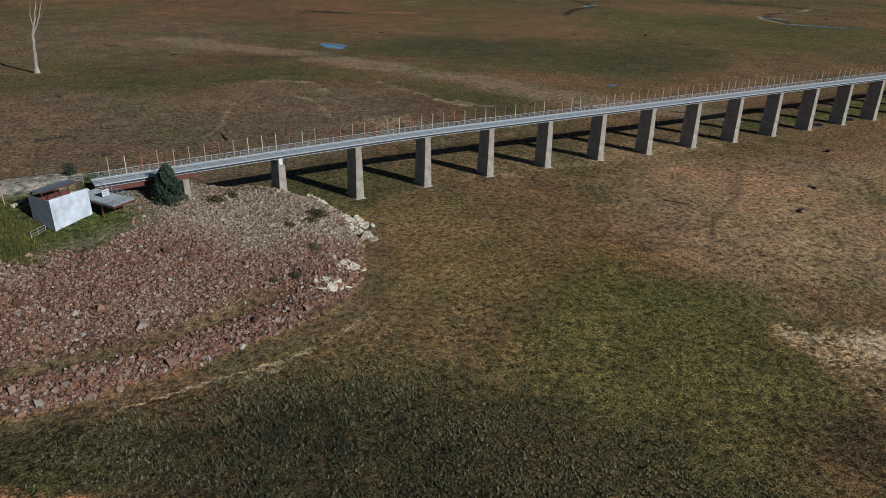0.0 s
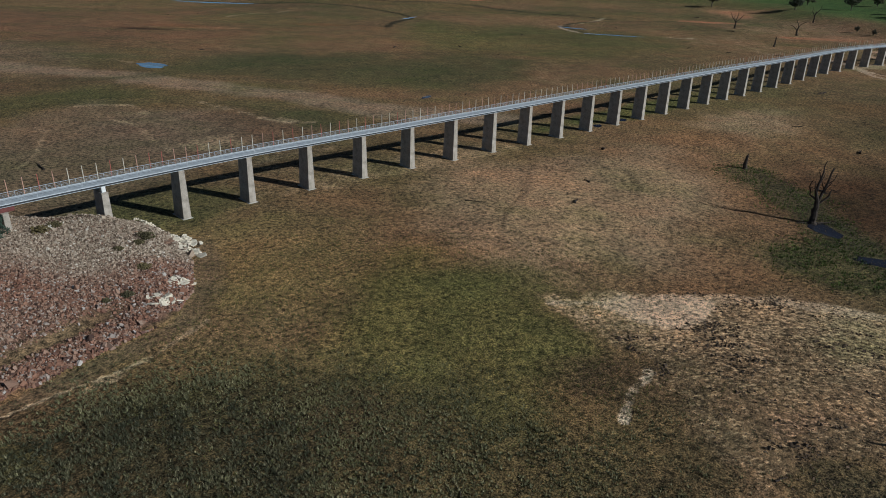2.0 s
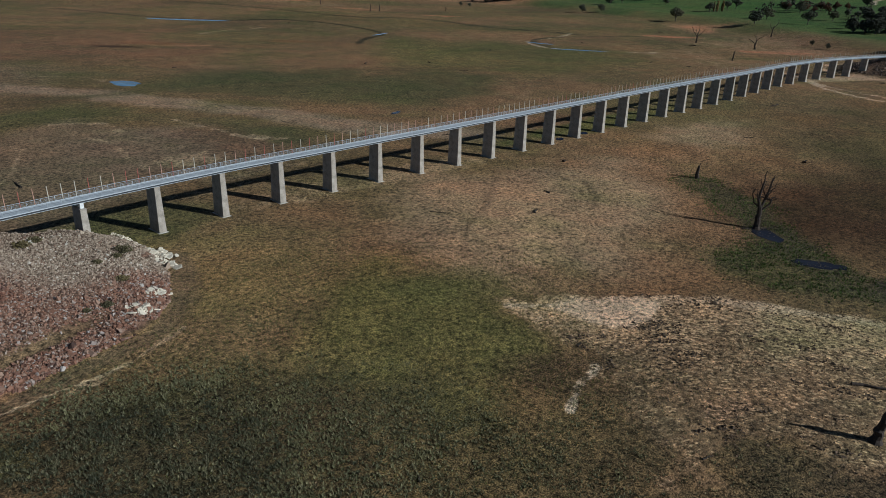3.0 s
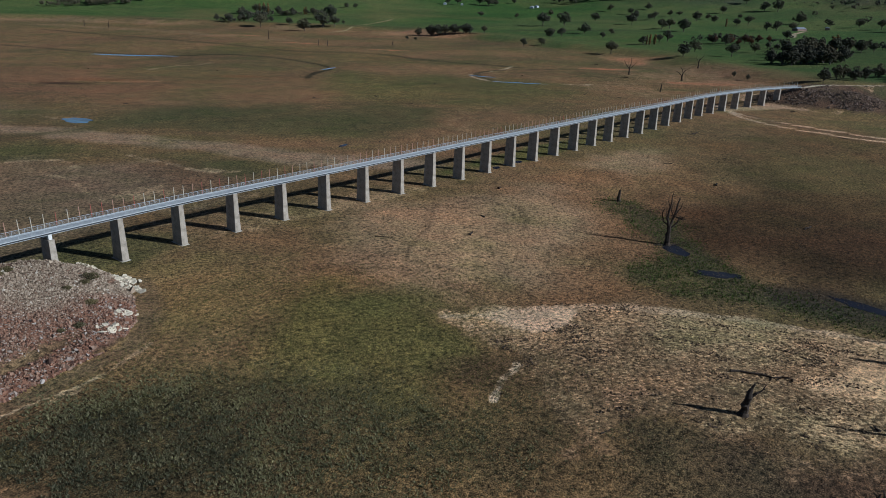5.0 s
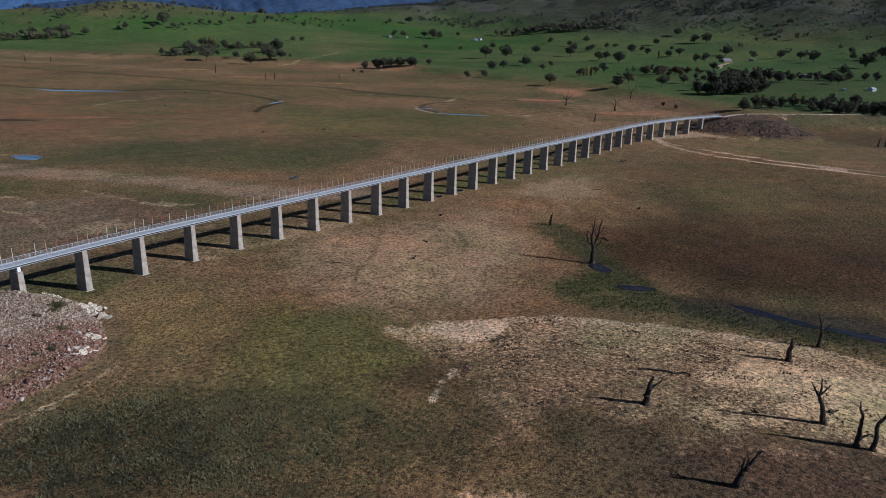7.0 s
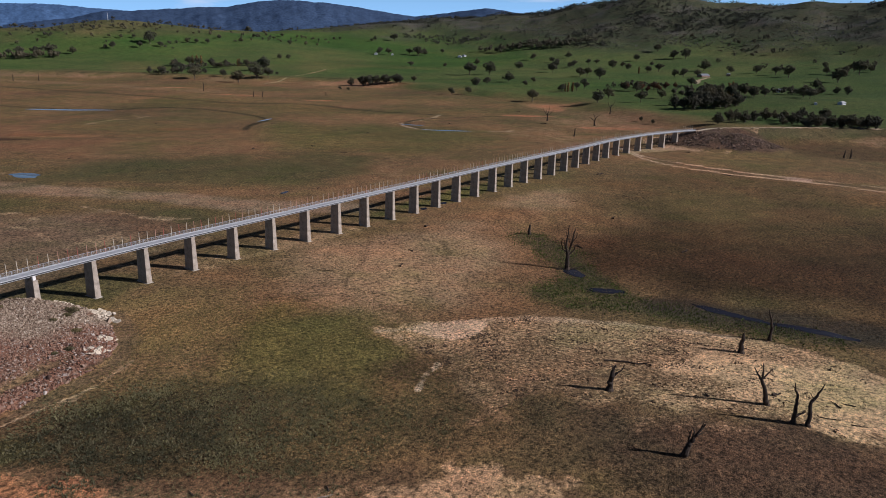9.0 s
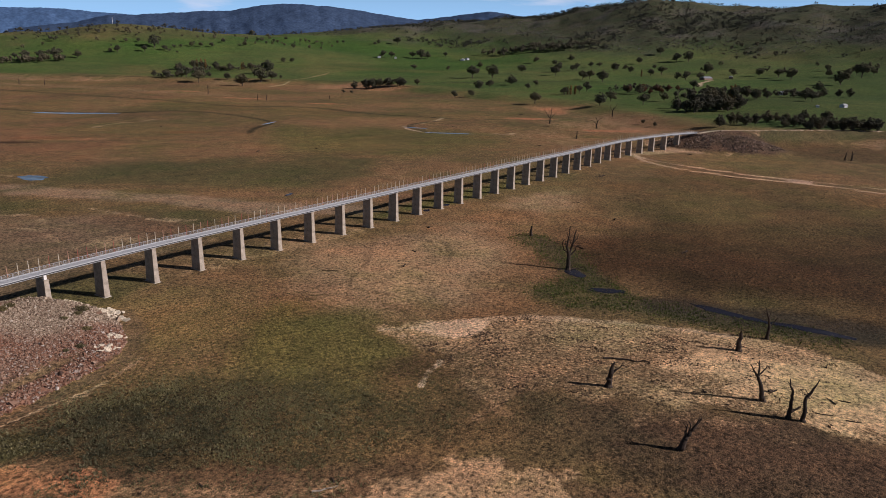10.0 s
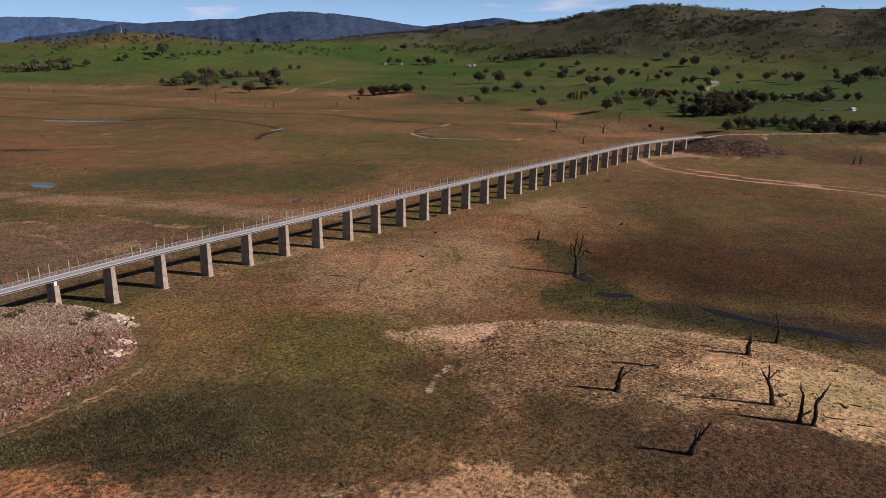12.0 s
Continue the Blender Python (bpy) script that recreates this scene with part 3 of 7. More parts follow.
    for px, py, rx, ry, q in ((611, 850, 30, 9, 70), (590, 680, 42, 9, 71), (622, 530, 40, 8, 72), (668, 218, 34, 10, 73), (612, 78, 42, 12, 74)):
        strip_off(0.95 * patch(x, y, px, py, rx, ry, -58, ragged=0.5, seed=q), (0.40, 0.165, 0.085))
    strip_off(0.4 * strip(x, y, [(434, 1230), (518, 1060), (560, 900), (605, 745)], 40, ragged=0.8, seed=75, grain=30), (0.34, 0.22, 0.15))
    lay(0.6 * patch(x, y, 310, 395, 34, 12, -40, seed=76), (0.24, 0.11, 0.05), 0.5)
    lay(0.6 * patch(x, y, 200, 436, 34, 10, -40, seed=77), (0.23, 0.105, 0.05), 0.5)
    lay(0.8 * strip(x, y, [(640, 240), (560, 292), (505, 282), (480, 230)], 4.0, ragged=0.4, seed=59), (0.05, 0.045, 0.025), 0.8)
    # the pale apron by the piers, and the brown flat past it
    lay(0.85 * area(x, y, [(97, -2), (137, -15), (184, -30), (170, -60), (130, -80), (88, -90), (68, -77), (64, -44)], 12, 8, 165, 16), (0.29, 0.20, 0.122), 0.4)
    strip_off(0.62 * area(x, y, [(97, -8), (137, -22), (170, -36), (160, -58), (124, -70), (90, -82), (74, -70), (72, -44)], 10, 8, 166, 9), PALE)
    strip_off(0.55 * patch(x, y, 92, 4, 66, 11, 0, seed=21, grain=6), PALE)
    lay(0.8 * area(x, y, [(233, -15), (273, -14), (297, -27), (264, -52), (226, -42)], 9, 6, 167, 12), (0.30, 0.215, 0.13), 0.5)
    strip_off(0.55 * area(x, y, [(233, -17), (273, -16), (292, -27), (264, -48), (229, -40)], 7, 6, 168, 8), (0.33, 0.24, 0.155))
    for line in ([(68, -62), (84, -46), (104, -38), (124, -20)], [(150, -22), (152, -36), (140, -52), (128, -58)], [(146, -20), (147, -34), (136, -49)], [(66, -40), (76, -52), (82, -66)]):
        lay(0.5 * strip(x, y, line, 1.3, ragged=0.5, seed=169, grain=5), (0.15, 0.10, 0.062), 0.4)
    lay(0.94 * patch(x, y, 220, -130, 76, 60, -20, seed=24), (0.056, 0.033, 0.016), 0.7)
    lay(0.93 * patch(x, y, 250, -195, 100, 66, -20, seed=83), (0.054, 0.032, 0.016), 0.7)
    lay(0.75 * patch(x, y, 340, -120, 120, 90, 0, seed=25), (0.098, 0.066, 0.030), 0.7)
    lay(0.55 * patch(x, y, 322, -105, 50, 38, 20, ragged=0.6, seed=170), (0.16, 0.118, 0.05), 0.7)
    lay(0.8 * patch(x, y, 240, 12, 75, 10, 0, seed=26), GREEN, 0.8)
    for line in ([(485, 24), (456, -5), (437, -18), (421, -46), (422, -86), (427, -121), (432, -148), (428, -177), (420, -300)], [(478, 14), (456, -6), (441, -30), (437, -62), (437.5, -101), (441, -137), (444, -175), (448, -300)]):
        strip_off(0.95 * strip(x, y, line, 3.0, ragged=0.3, seed=27, grain=8), (0.47, 0.35, 0.255))
    lay(0.6 * strip(x, y, [(450, -20), (430, -50), (431, -90), (435, -130), (438, -175)], 5.0, ragged=0.4, seed=171), (0.115, 0.078, 0.05), 0.5)
    strip_off(0.8 * patch(x, y, 435, -128, 8, 13, 0, ragged=0.8, seed=172), (0.36, 0.26, 0.21))
    strip_off(0.85 * patch(x, y, 490, -10, 46, 10, -20, seed=64), (0.44, 0.3, 0.2))
    # meadow in front
    lay(0.75 * patch(x, y, 14, 8, 26, 18, 0, seed=82), (0.10, 0.095, 0.038), 0.9)
    lay(0.7 * patch(x, y, 22, -62, 46, 30, -35, seed=30), OLIVE, 0.9)
    lay(0.55 * patch(x, y, 24, -28, 20, 24, 0, seed=31), STRAW, 0.7)
    lay(0.62 * patch(x, y, 38, -82, 25, 36, -25, seed=32), GREEN, 0.95)
    lay(0.6 * patch(x, y, 12, -50, 9, 16, -20, seed=33), STRAW, 0.8)
    lay(0.6 * patch(x, y, 2, -58, 15, 10, -30, seed=34), (0.20, 0.13, 0.072), 0.6)
    # damp hollow floor; shade between tussocks is painted into its dark colour
    lay(0.85 * patch(x, y, -12, -92, 42, 28, -38, seed=35), (0.036, 0.034, 0.018), 1.0)
    lay(0.6 * patch(x, y, 16, -118, 26, 18, -30, seed=36), OLIVE, 1.0)
    lay(0.55 * patch(x, y, 33, -138, 22, 12, -30, seed=37), (0.085, 0.07, 0.038), 1.0)
    # the sandy rise with its stumps: rows of withered growth on pale sand
    lay(0.85 * area(x, y, [(62, -167), (71, -181), (80, -195), (78, -208), (90, -228), (60, -240), (30, -200), (24, -172), (40, -150), (56, -150)], 8, 6, 173, 14), (0.080, 0.052, 0.035), 0.85)
    strip_off(0.40 * area(x, y, [(55, -152), (66, -170), (80, -192), (70, -196), (52, -178), (46, -160)], 5, 6, 174, 6), (0.36, 0.25, 0.165))
    lay(0.5 * area(x, y, [(24, -150), (40, -144), (52, -142), (56, -156), (44, -170), (26, -166)], 5, 5, 175, 10), (0.068, 0.060, 0.034), 1.0)
    worn = area(x, y, RISE, 3.0, 4.2, 176, 6)
    lay(worn, (0.205, 0.136, 0.078), 0.4)
    s_row, d_row = row_place(x, y, RISE_EDGE)
    soil = soil * (1 - worn[..., None]) + np.array((0.50, 0.352, 0.205)) * worn[..., None]
    bare = bare * (1 - worn) + worn * (0.66 + 0.34 * np.exp(-d_row / 7) - 0.20 * sstep(12, 30, d_row) * sstep(-175, -150, y) + 0.3 * fbm(x, y, 17, 3, 177))
    for mask, colour in ((area(x, y, [(64, -90.5), (72, -91.5), (81, -98), (86, -105.5), (77.5, -110), (71, -108.5), (67, -105.5), (65, -100)], 0.9, 1.3, 178, 3.5), (0.60, 0.44, 0.30)),
                         (area(x, y, [(85, -159), (105, -164), (112, -176), (115, -187), (119, -198), (115, -212), (90, -226), (80, -206), (80, -199), (84, -192), (83, -181), (89, -177), (85, -170)], 3, 4, 179, 6), (0.56, 0.395, 0.235)),
                         (0.5 * area(x, y, [(48, -133), (53, -136), (60, -139), (65, -142), (62, -136), (54, -131)], 1.5, 2, 180, 4), (0.50, 0.30, 0.19)),
                         (0.55 * strip(x, y, [(84, -101), (95, -112), (103, -125), (111, -139), (119, -155), (124, -168)], 2.6, ragged=0.6, seed=181, grain=4), (0.55, 0.42, 0.29))):
        soil = soil * (1 - mask[..., None]) + np.array(colour) * mask[..., None]
        bare = np.maximum(bare, 1.25 * mask)
    strip_off(0.95 * strip(x, y, [(52, -111.5), (50, -112.9), (44.9, -113.3), (40.8, -115.1), (36.2, -117.5)], 1.3, ragged=0.35, seed=45, grain=2.5), (0.50, 0.41, 0.30))
    strip_off(0.85 * strip(x, y, [(57.5, -85), (59, -86), (65, -90.2)], 1.1, ragged=0.6, seed=182, grain=3), (0.48, 0.37, 0.26))
    strip_off(0.9 * patch(x, y, 58.7, -93, 1.6, 1.3, 0, ragged=0.5, seed=183, grain=2), (0.48, 0.36, 0.24))
    lay(0.7 * patch(x, y, 47, -112, 15, 8, -60, ragged=0.5, seed=92) * (1 - worn), (0.06, 0.044, 0.027), 1.0)
    # bare dirt near the foot of the hollow
    lay(0.75 * strip(x, y, [(-46, -80), (-36, -96), (-22, -113), (-8, -130), (10, -150), (20, -175)], 9, ragged=0.5, seed=53, grain=9), (0.165, 0.098, 0.06), 0.4)
    strip_off(0.80 * area(x, y, [(-6, -133), (6, -140), (16, -146), (22, -157), (24, -166), (14, -172), (-8, -152)], 3, 4, 184, 5), (0.50, 0.32, 0.19))
    strip_off(0.85 * strip(x, y, [(-54, -70), (-46, -78), (-40, -88), (-35, -98)], 6, ragged=0.7, seed=54, grain=5), (0.42, 0.19, 0.10))
    strip_off(0.5 * strip(x, y, [(-32, -104), (-18, -120), (-8, -130)], 5, ragged=0.8, seed=185, grain=4), (0.40, 0.24, 0.14))
    # wet ground by the creek
    lay(0.8 * patch(x, y, 130, -116, 19, 20, -10, seed=60), (0.062, 0.068, 0.028), 1.0)
    lay(0.8 * strip(x, y, [(185, -62), (168, -92), (138, -118), (133, -140), (140, -165), (146, -195), (165, -240)], 11, seed=61), (0.062, 0.058, 0.03), 1.0)
    lay(0.85 * strip(x, y, [(142, -146), (148, -163), (153, -190), (168, -235)], 15, seed=85), (0.042, 0.036, 0.027), 0.8)
    # the bank's end: stone, turf and the beaten bench
    b = bank(x, y)
    df, sf = along(x, y, FRONT)
    lay(0.7 * (1 - sstep(2.5, 7.0, df + 2.5 * fbm(x, y, 6, 3, 86))) * (sf < 0), (0.165, 0.12, 0.075), 0.5)
    lay(0.85 * patch(x, y, -45, -67, 16, 8, -25, seed=93) * (1 - sstep(0.02, 0.2, b)), (0.052, 0.056, 0.024), 1.0)
    on = sstep(0.05, 0.6, b)
    lay(on, STONE, 0.3)
    lay(on * sstep(-20, 5, x + 0.3 * y) * 0.6, (0.19, 0.14, 0.105), 0.3)
    df, _ = along(x, y, FRONT)
    lay(on * np.exp(-((df - 8.6) / 2.6) ** 2) * sstep(-4, -18, x) * 0.9, (0.14, 0.10, 0.058), 0.7)
    lay(on * sstep(6.8, 8.2, b + 0.8 * fbm(x, y, 8, 3, 80)) * 0.85, (0.25, 0.205, 0.15), 0.3)
    lay(on * sstep(7.4, 8.6, b + 0.8 * fbm(x, y, 6, 3, 80)) * sstep(-28, -35, x), (0.095, 0.10, 0.034), 0.9)
    lay(on * sstep(11.4, 12.0, b) * sstep(-34, -40, x), (0.34, 0.31, 0.27), 0.2)
    strip_off(0.8 * strip(x, y, [(-40, -60.4), (-34.2, -60.2), (-30, -59.6), (-25.9, -59.3), (-20, -58.9), (-14, -58.2)], 0.5, ragged=0.5, seed=81, grain=3), (0.44, 0.35, 0.23))
    strip_off(0.6 * strip(x, y, [(-24, -61), (-18, -60), (-8, -56), (0, -52)], 1.2, ragged=0.9, seed=186, grain=3), (0.34, 0.26, 0.17))
    # farmland past the shore
    d, s = along(x, y, SHORE)
    inland, near = np.where(s < 0, d, 0), np.where(s > 0, d, 0)
    band = np.exp(-near / 70) * (x > 400)
    strip_off(0.55 * band * np.clip(0.75 + 1.2 * fbm(x, y, 110, 4, 90), 0, 1), (0.25, 0.155, 0.10))
    strip_off(0.8 * np.exp(-((near - 18) / 24) ** 2) * np.clip(4 * fbm(x, y, 130, 3, 91) - 0.3, 0, 1) * (y > 20), (0.36, 0.16, 0.085))
    farm = sstep(-10, 110, inland + 90 * fbm(x, y, 140, 5, 92))
    lay(farm * np.clip(inland * 0.05, 0, 1), PASTURE, 0.5)
    lay(farm * np.clip(0.35 + 1.5 * fbm(x, y, 330, 4, 93), 0, 1) * sstep(20, 120, inland), LUSH, 0.5)
    lay(farm * 0.65 * np.clip(2.2 * fbm(x, y, 260, 4, 94) - 0.1, 0, 1) * (1 - 0.6 * sstep(200, 900, inland)), (0.165, 0.13, 0.06), 0.5)
    lay(farm * 0.6 * sstep(300, -50, y) * sstep(20, 120, inland), (0.046, 0.072, 0.021), 0.5)
    lay(0.92 * patch(x, y, 612, -140, 95, 52, -80, seed=78), (0.10, 0.066, 0.034), 0.7)
    d, _ = along(x, y, FAR_BANK)
    lay(1 - sstep(18, 30, d + 5 * fbm(x, y, 14, 3, 87)), (0.09, 0.08, 0.04), 0.7)
    nose, _ = along(x, y, FAR_NOSE)
    lay(1 - sstep(40, 46, nose + 5 * fbm(x, y, 10, 3, 88)), (0.10, 0.066, 0.046), 0.6)
    strip_off(0.9 * np.exp(-((nose - 48) / 5) ** 2) * (y > -62) * np.clip(0.7 + fbm(x, y, 12, 3, 89), 0, 1), (0.42, 0.28, 0.19))
    strip_off(1.0 * strip(x, y, [(556, -23)] + FAR_BANK, 3.2, ragged=0.15, seed=97), (0.45, 0.4, 0.33))
    strip_off(0.8 * strip(x, y, [(1240, 190), (1330, 215), (1420, 220)], 6, ragged=0.2, seed=98), (0.42, 0.36, 0.28))
    strip_off(0.7 * strip(x, y, [(800, 870), (960, 940), (1100, 1010)], 4, ragged=0.2, seed=99), (0.36, 0.34, 0.2))
    lay(0.8 * strip(x, y, [(620, 1260), (820, 1040), (1000, 760), (1120, 560), (1250, 380)], 7, ragged=0.3, seed=100, grain=60), (0.06, 0.062, 0.03), 0.6)
    rocky = sstep(30, 110, ridge(x, y, ROCKY_RIDGE, 620) + 40 * fbm(x, y, 200, 4, 95))
    lay(rocky * 0.85, (0.060, 0.063, 0.044), 0.6)
    lay(rocky * np.clip(2.6 * fbm(x, y, 70, 4, 96), 0, 1) * 0.8, (0.096, 0.095, 0.088), 0.6)
    lay(0.5 * sstep(55, 80, ridge(x, y, GREEN_RIDGE, 430) + 30 * fbm(x, y, 120, 3, 190)) * (1 - rocky), (0.125, 0.098, 0.055), 0.6)
    row = np.stack([s_row * 0.55, d_row * 1.7, np.zeros(x.shape)], -1)
    return col, soil, bare, cover, worn, row


def polar_land():
    """One sheet of land, finer where the camera passes and out to the horizon behind."""
    fine = np.arange(-14, 102, 0.22)
    rest = np.arange(102, 346, 4.0)
    az = np.radians(np.concatenate([fine, rest]))
    radii = [0.0] + list(np.geomspace(12, 60, 60)[:-1]) + list(np.geomspace(60, 330, 330)[:-1]) + list(np.geomspace(330, 4850, 300))
    r = np.array(radii[1:])
    x = -62 + r[:, None] * np.sin(az)[None]
    y = -192 + r[:, None] * np.cos(az)[None]
    z = height(x, y)
    col, soil, bare, cover, worn, row = paint(x, y)
    n, k = x.shape
    verts = np.stack([x, y, z], -1).reshape(-1, 3)
    i, j = np.meshgrid(np.arange(n - 1), np.arange(k), indexing="ij")
    j2 = (j + 1) % k
    faces = np.stack([i * k + j, i * k + j2, (i + 1) * k + j2, (i + 1) * k + j], -1).reshape(-1, 4)
    hub = len(verts)
    verts = np.vstack([verts, [[-62, -192, ground_z(-62, -192)]]])
    fan = [(hub, (q + 1) % k, q) for q in range(k)]
    me = bpy.data.meshes.new("ground")
    me.from_pydata(verts.tolist(), [], faces.tolist() + fan)
    me.materials.append(M_GROUND)
    tone = me.attributes.new("tone", "FLOAT_COLOR", "POINT")
    rgba = np.ones((len(verts), 4), np.float32)
    rgba[:-1, :3] = col.reshape(-1, 3)
    rgba[-1, :3] = BROWN
    tone.data.foreach_set("color", rgba.ravel())
    under = me.attributes.new("soil", "FLOAT_COLOR", "POINT")
    rgba = np.ones((len(verts), 4), np.float32)
    rgba[:-1, :3] = soil.reshape(-1, 3)
    under.data.foreach_set("color", rgba.ravel())
    shows = me.attributes.new("bare", "FLOAT", "POINT")
    shows.data.foreach_set("value", np.append(bare.reshape(-1), 0.0).astype(np.float32))
    grass = me.attributes.new("cover", "FLOAT", "POINT")
    grass.data.foreach_set("value", np.append(cover.reshape(-1), 0.8).astype(np.float32))
    trodden = me.attributes.new("worn", "FLOAT", "POINT")
    trodden.data.foreach_set("value", np.append(worn.reshape(-1), 0.0).astype(np.float32))
    rows = me.attributes.new("row", "FLOAT_VECTOR", "POINT")
    rows.data.foreach_set("vector", np.append(row.reshape(-1), (0.0, 0.0, 0.0)).astype(np.float32))
    me.shade_smooth()
    return new("ground", me)


tagged(polar_land(), "dry brown lake bed with patchy grass, pale sand and green farmland beyond", "ground", kind="structure")


def mountains(az, crest, near, far, seed, material):
    """A wooded range far behind the farmland, with spurs and gullies."""
    n, m = 560, 44
    line = np.linspace(az[0], az[-1], n)
    top = np.interp(line, az, crest) - 55 + 6 * fbm(line, line * 0, 1.2, 4, seed) + 2.5 * fbm(line, line * 0, 0.12, 2, seed + 3)
    f = np.linspace(0, 1, m)[None]
    r, way = near + (far - near) * f, np.radians(line)[:, None]
    px, py = -87 + r * np.sin(way), -214 + r * np.cos(way)
    spur = np.abs(fbm(line[:, None] * 60 + f * 40, f * 90 + line[:, None] * 6, 110, 4, seed + 5))
    pz = 20 + (top[:, None] + 35) * f ** 0.8 + (1 - f) * f * (120 * fbm(px, py, 230, 4, seed + 10) - 70 * spur + 20) + 4 * fbm(px, py, 34, 3, seed + 12) * (1 - f ** 6)
    verts, faces = np.stack([px, py, pz], -1).reshape(-1, 3).tolist(), []
    for i in range(n - 1):
        for q in range(m - 1):
            faces.append((i * m + q, i * m + q + 1, (i + 1) * m + q + 1, (i + 1) * m + q))
    return mesh_object("backdrop", verts, faces, material, True)


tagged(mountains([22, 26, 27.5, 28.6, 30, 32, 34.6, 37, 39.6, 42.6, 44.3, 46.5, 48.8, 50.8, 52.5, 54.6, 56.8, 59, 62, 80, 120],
                 [120, 165, 200, 216, 223, 234, 255, 267, 311, 314, 307, 287, 263, 241, 254, 285, 302, 283, 250, 200, 200], 3950, 4600, 7, M_HAZED_FOREST),
       "long forested mountain range behind the green hills, haze in its blue colour", "mountains", kind="structure")
tagged(mountains([-30, 10, 19, 24, 26, 28.4, 31, 36, 44], [240, 225, 228, 246, 244, 234, 225, 205, 150], 4500, 4830, 27, M_HAZED_FOREST_FAR),
       "wooded range far behind the others, thicker haze in its pale blue colour", "mountains", kind="structure")


def water_sheet(cx, cy, rx, ry, turn, label, seed, lift=0.06, material=None):
    """Still water with an uneven edge, lying in the low ground."""
    rnd = random.Random(seed)
    waves = [(rnd.uniform(0.05, 0.16) / k ** 0.4, k, rnd.uniform(0, 6.3)) for k in (2, 3, 5, 7, 11)]
    c, s = math.cos(radians(turn)), math.sin(radians(turn))
    verts, faces = [(cx, cy, ground_z(cx, cy) + lift)], []
    n, rings = 56, 6
    for q in range(1, rings + 1):
        for k in range(n):
            a = 2 * math.pi * k / n
            f = q / rings * (1 + sum(w * math.sin(m * a + p) for w, m, p in waves))
            u, v = rx * f * math.cos(a), ry * f * math.sin(a)
            x, y = cx + u * c - v * s, cy + u * s + v * c
            verts.append((x, y, ground_z(x, y) + lift))
    for k in range(n):
        faces.append((0, 1 + k, 1 + (k + 1) % n))
        for q in range(rings - 1):
            a, b = 1 + q * n, 1 + (q + 1) * n
            faces.append((a + k, b + k, b + (k + 1) % n, a + (k + 1) % n))
    return tagged(mesh_object("water", verts, faces, material or M_MUDDY, True), label, "water", kind="structure")


water_sheet(102.5, 249, 7.5, 11, 0, "small blue pond on the dry lake bed", 1, material=M_WATER)
water_sheet(170, 86, 4.6, 1.5, 20, "shallow puddle on the lake bed", 2)
water_sheet(153.5, -101.5, 6.5, 3.2, 60, "dark puddle beside a dead tree", 3)
water_sheet(141, -120.5, 6.8, 3.0, -58, "dark pool in green wet ground", 4)
water_sheet(147.5, -162, 2.8, 12, -6, "dark creek pool along the sandy rise", 5)
water_sheet(148, -187, 2.7, 12, 6, "dark creek water in low ground", 6)
water_sheet(318, 640, 48, 6, -48, "long thin strip of pale water far off", 7, material=M_WATER)
water_sheet(485, 205, 26, 3.0, -68, "pale creek bend on the far flat", 8, material=M_WATER)
water_sheet(500, 262, 14, 2.5, -75, "pale creek bend on the far flat", 9, material=M_WATER)
water_sheet(415, 401, 16, 2.0, 25, "thin creek water on the far flat", 10, material=M_WATER)
water_sheet(192, 3.5, 2.6, 1.6, 30, "puddle at the foot of a bridge pier", 11)
water_sheet(210, 4, 3.0, 1.6, 20, "puddle at the foot of a bridge pier", 12)

# ---- the bridge ----
SPAN, PIERS = 18.3, 30


def deck_y(x):
    return 2.1 + 2.2 * float(sstep(330, 450, x)) - 16.5 * max(0.0, (x - 405) / 123.5) ** 2.2 - 0.008 * max(0.0, 45 - x) ** 1.52


def deck_z(x):
    """Underside of the deck."""
    return 12.0 - 1.1 * float(sstep(260, 450, x))


def deck_turn(x):
    return math.degrees(math.atan2(deck_y(x + 0.5) - deck_y(x - 0.5), 1.0))


def pier(k):
    x = SPAN * k - 0.75
    y, turn = deck_y(x) + 0.2, deck_turn(x)
    zb = min(ground_z(x + a, y + b) for a in (-1, 1) for b in (-2.6, 2.6)) - 0.4
    zt = deck_z(x) - (0.0 if k else 1.35)
    p = base("bridge_pier", pose(x, y, zb, 0, 0, turn), "tall tapered concrete bridge pier standing on the lake bed" if k else "short concrete bridge pier on the stony bank", "pier", "bridge piers")
    h = zt - zb
    bm = bmesh.new()
    vs = bmesh.ops.create_cube(bm, size=1.0)["verts"]
    for v in vs:
        top = v.co.z > 0
        v.co = Vector((math.copysign(0.74 if top else 0.74 + 0.022 * h, v.co.x), math.copysign(2.3 if top else 2.3 + 0.018 * h, v.co.y), h - 0.35 if top else 0.0))
    bmesh.ops.bevel(bm, geom=list(bm.edges), offset=0.05, segments=1, affect="EDGES")
    part("shaft", bm, M_CONCRETE, p)
    part("cap", box(bmesh.new(), -0.78, 0.78, -2.34, 2.34, h - 0.35, h, 0.04), M_CONCRETE, p)
    if k:
        part("footing", box(bmesh.new(), -1.35, 1.35, -3.0, 3.0, 0.1, 0.5, 0.06), M_FOOT, p, "pale concrete footing")
    else:
        for yy in (-1.5, 1.5):
            part("bearing_block", box(bmesh.new(), -0.45, 0.45, yy - 0.4, yy + 0.4, h, h + 1.35, 0.03), M_CAP, p, "white concrete block under the girder")
    return p


for k in range(PIERS):
    pier(k)

deck = base("bridge_deck", pose(0, 0, 0), "long grey footbridge deck with steel mesh railings", "bridge")
X_START, X_END = -37.0, 557.0


def span_pose(x):
    return pose(x, deck_y(x), deck_z(x), 0, 0, deck_turn(x))


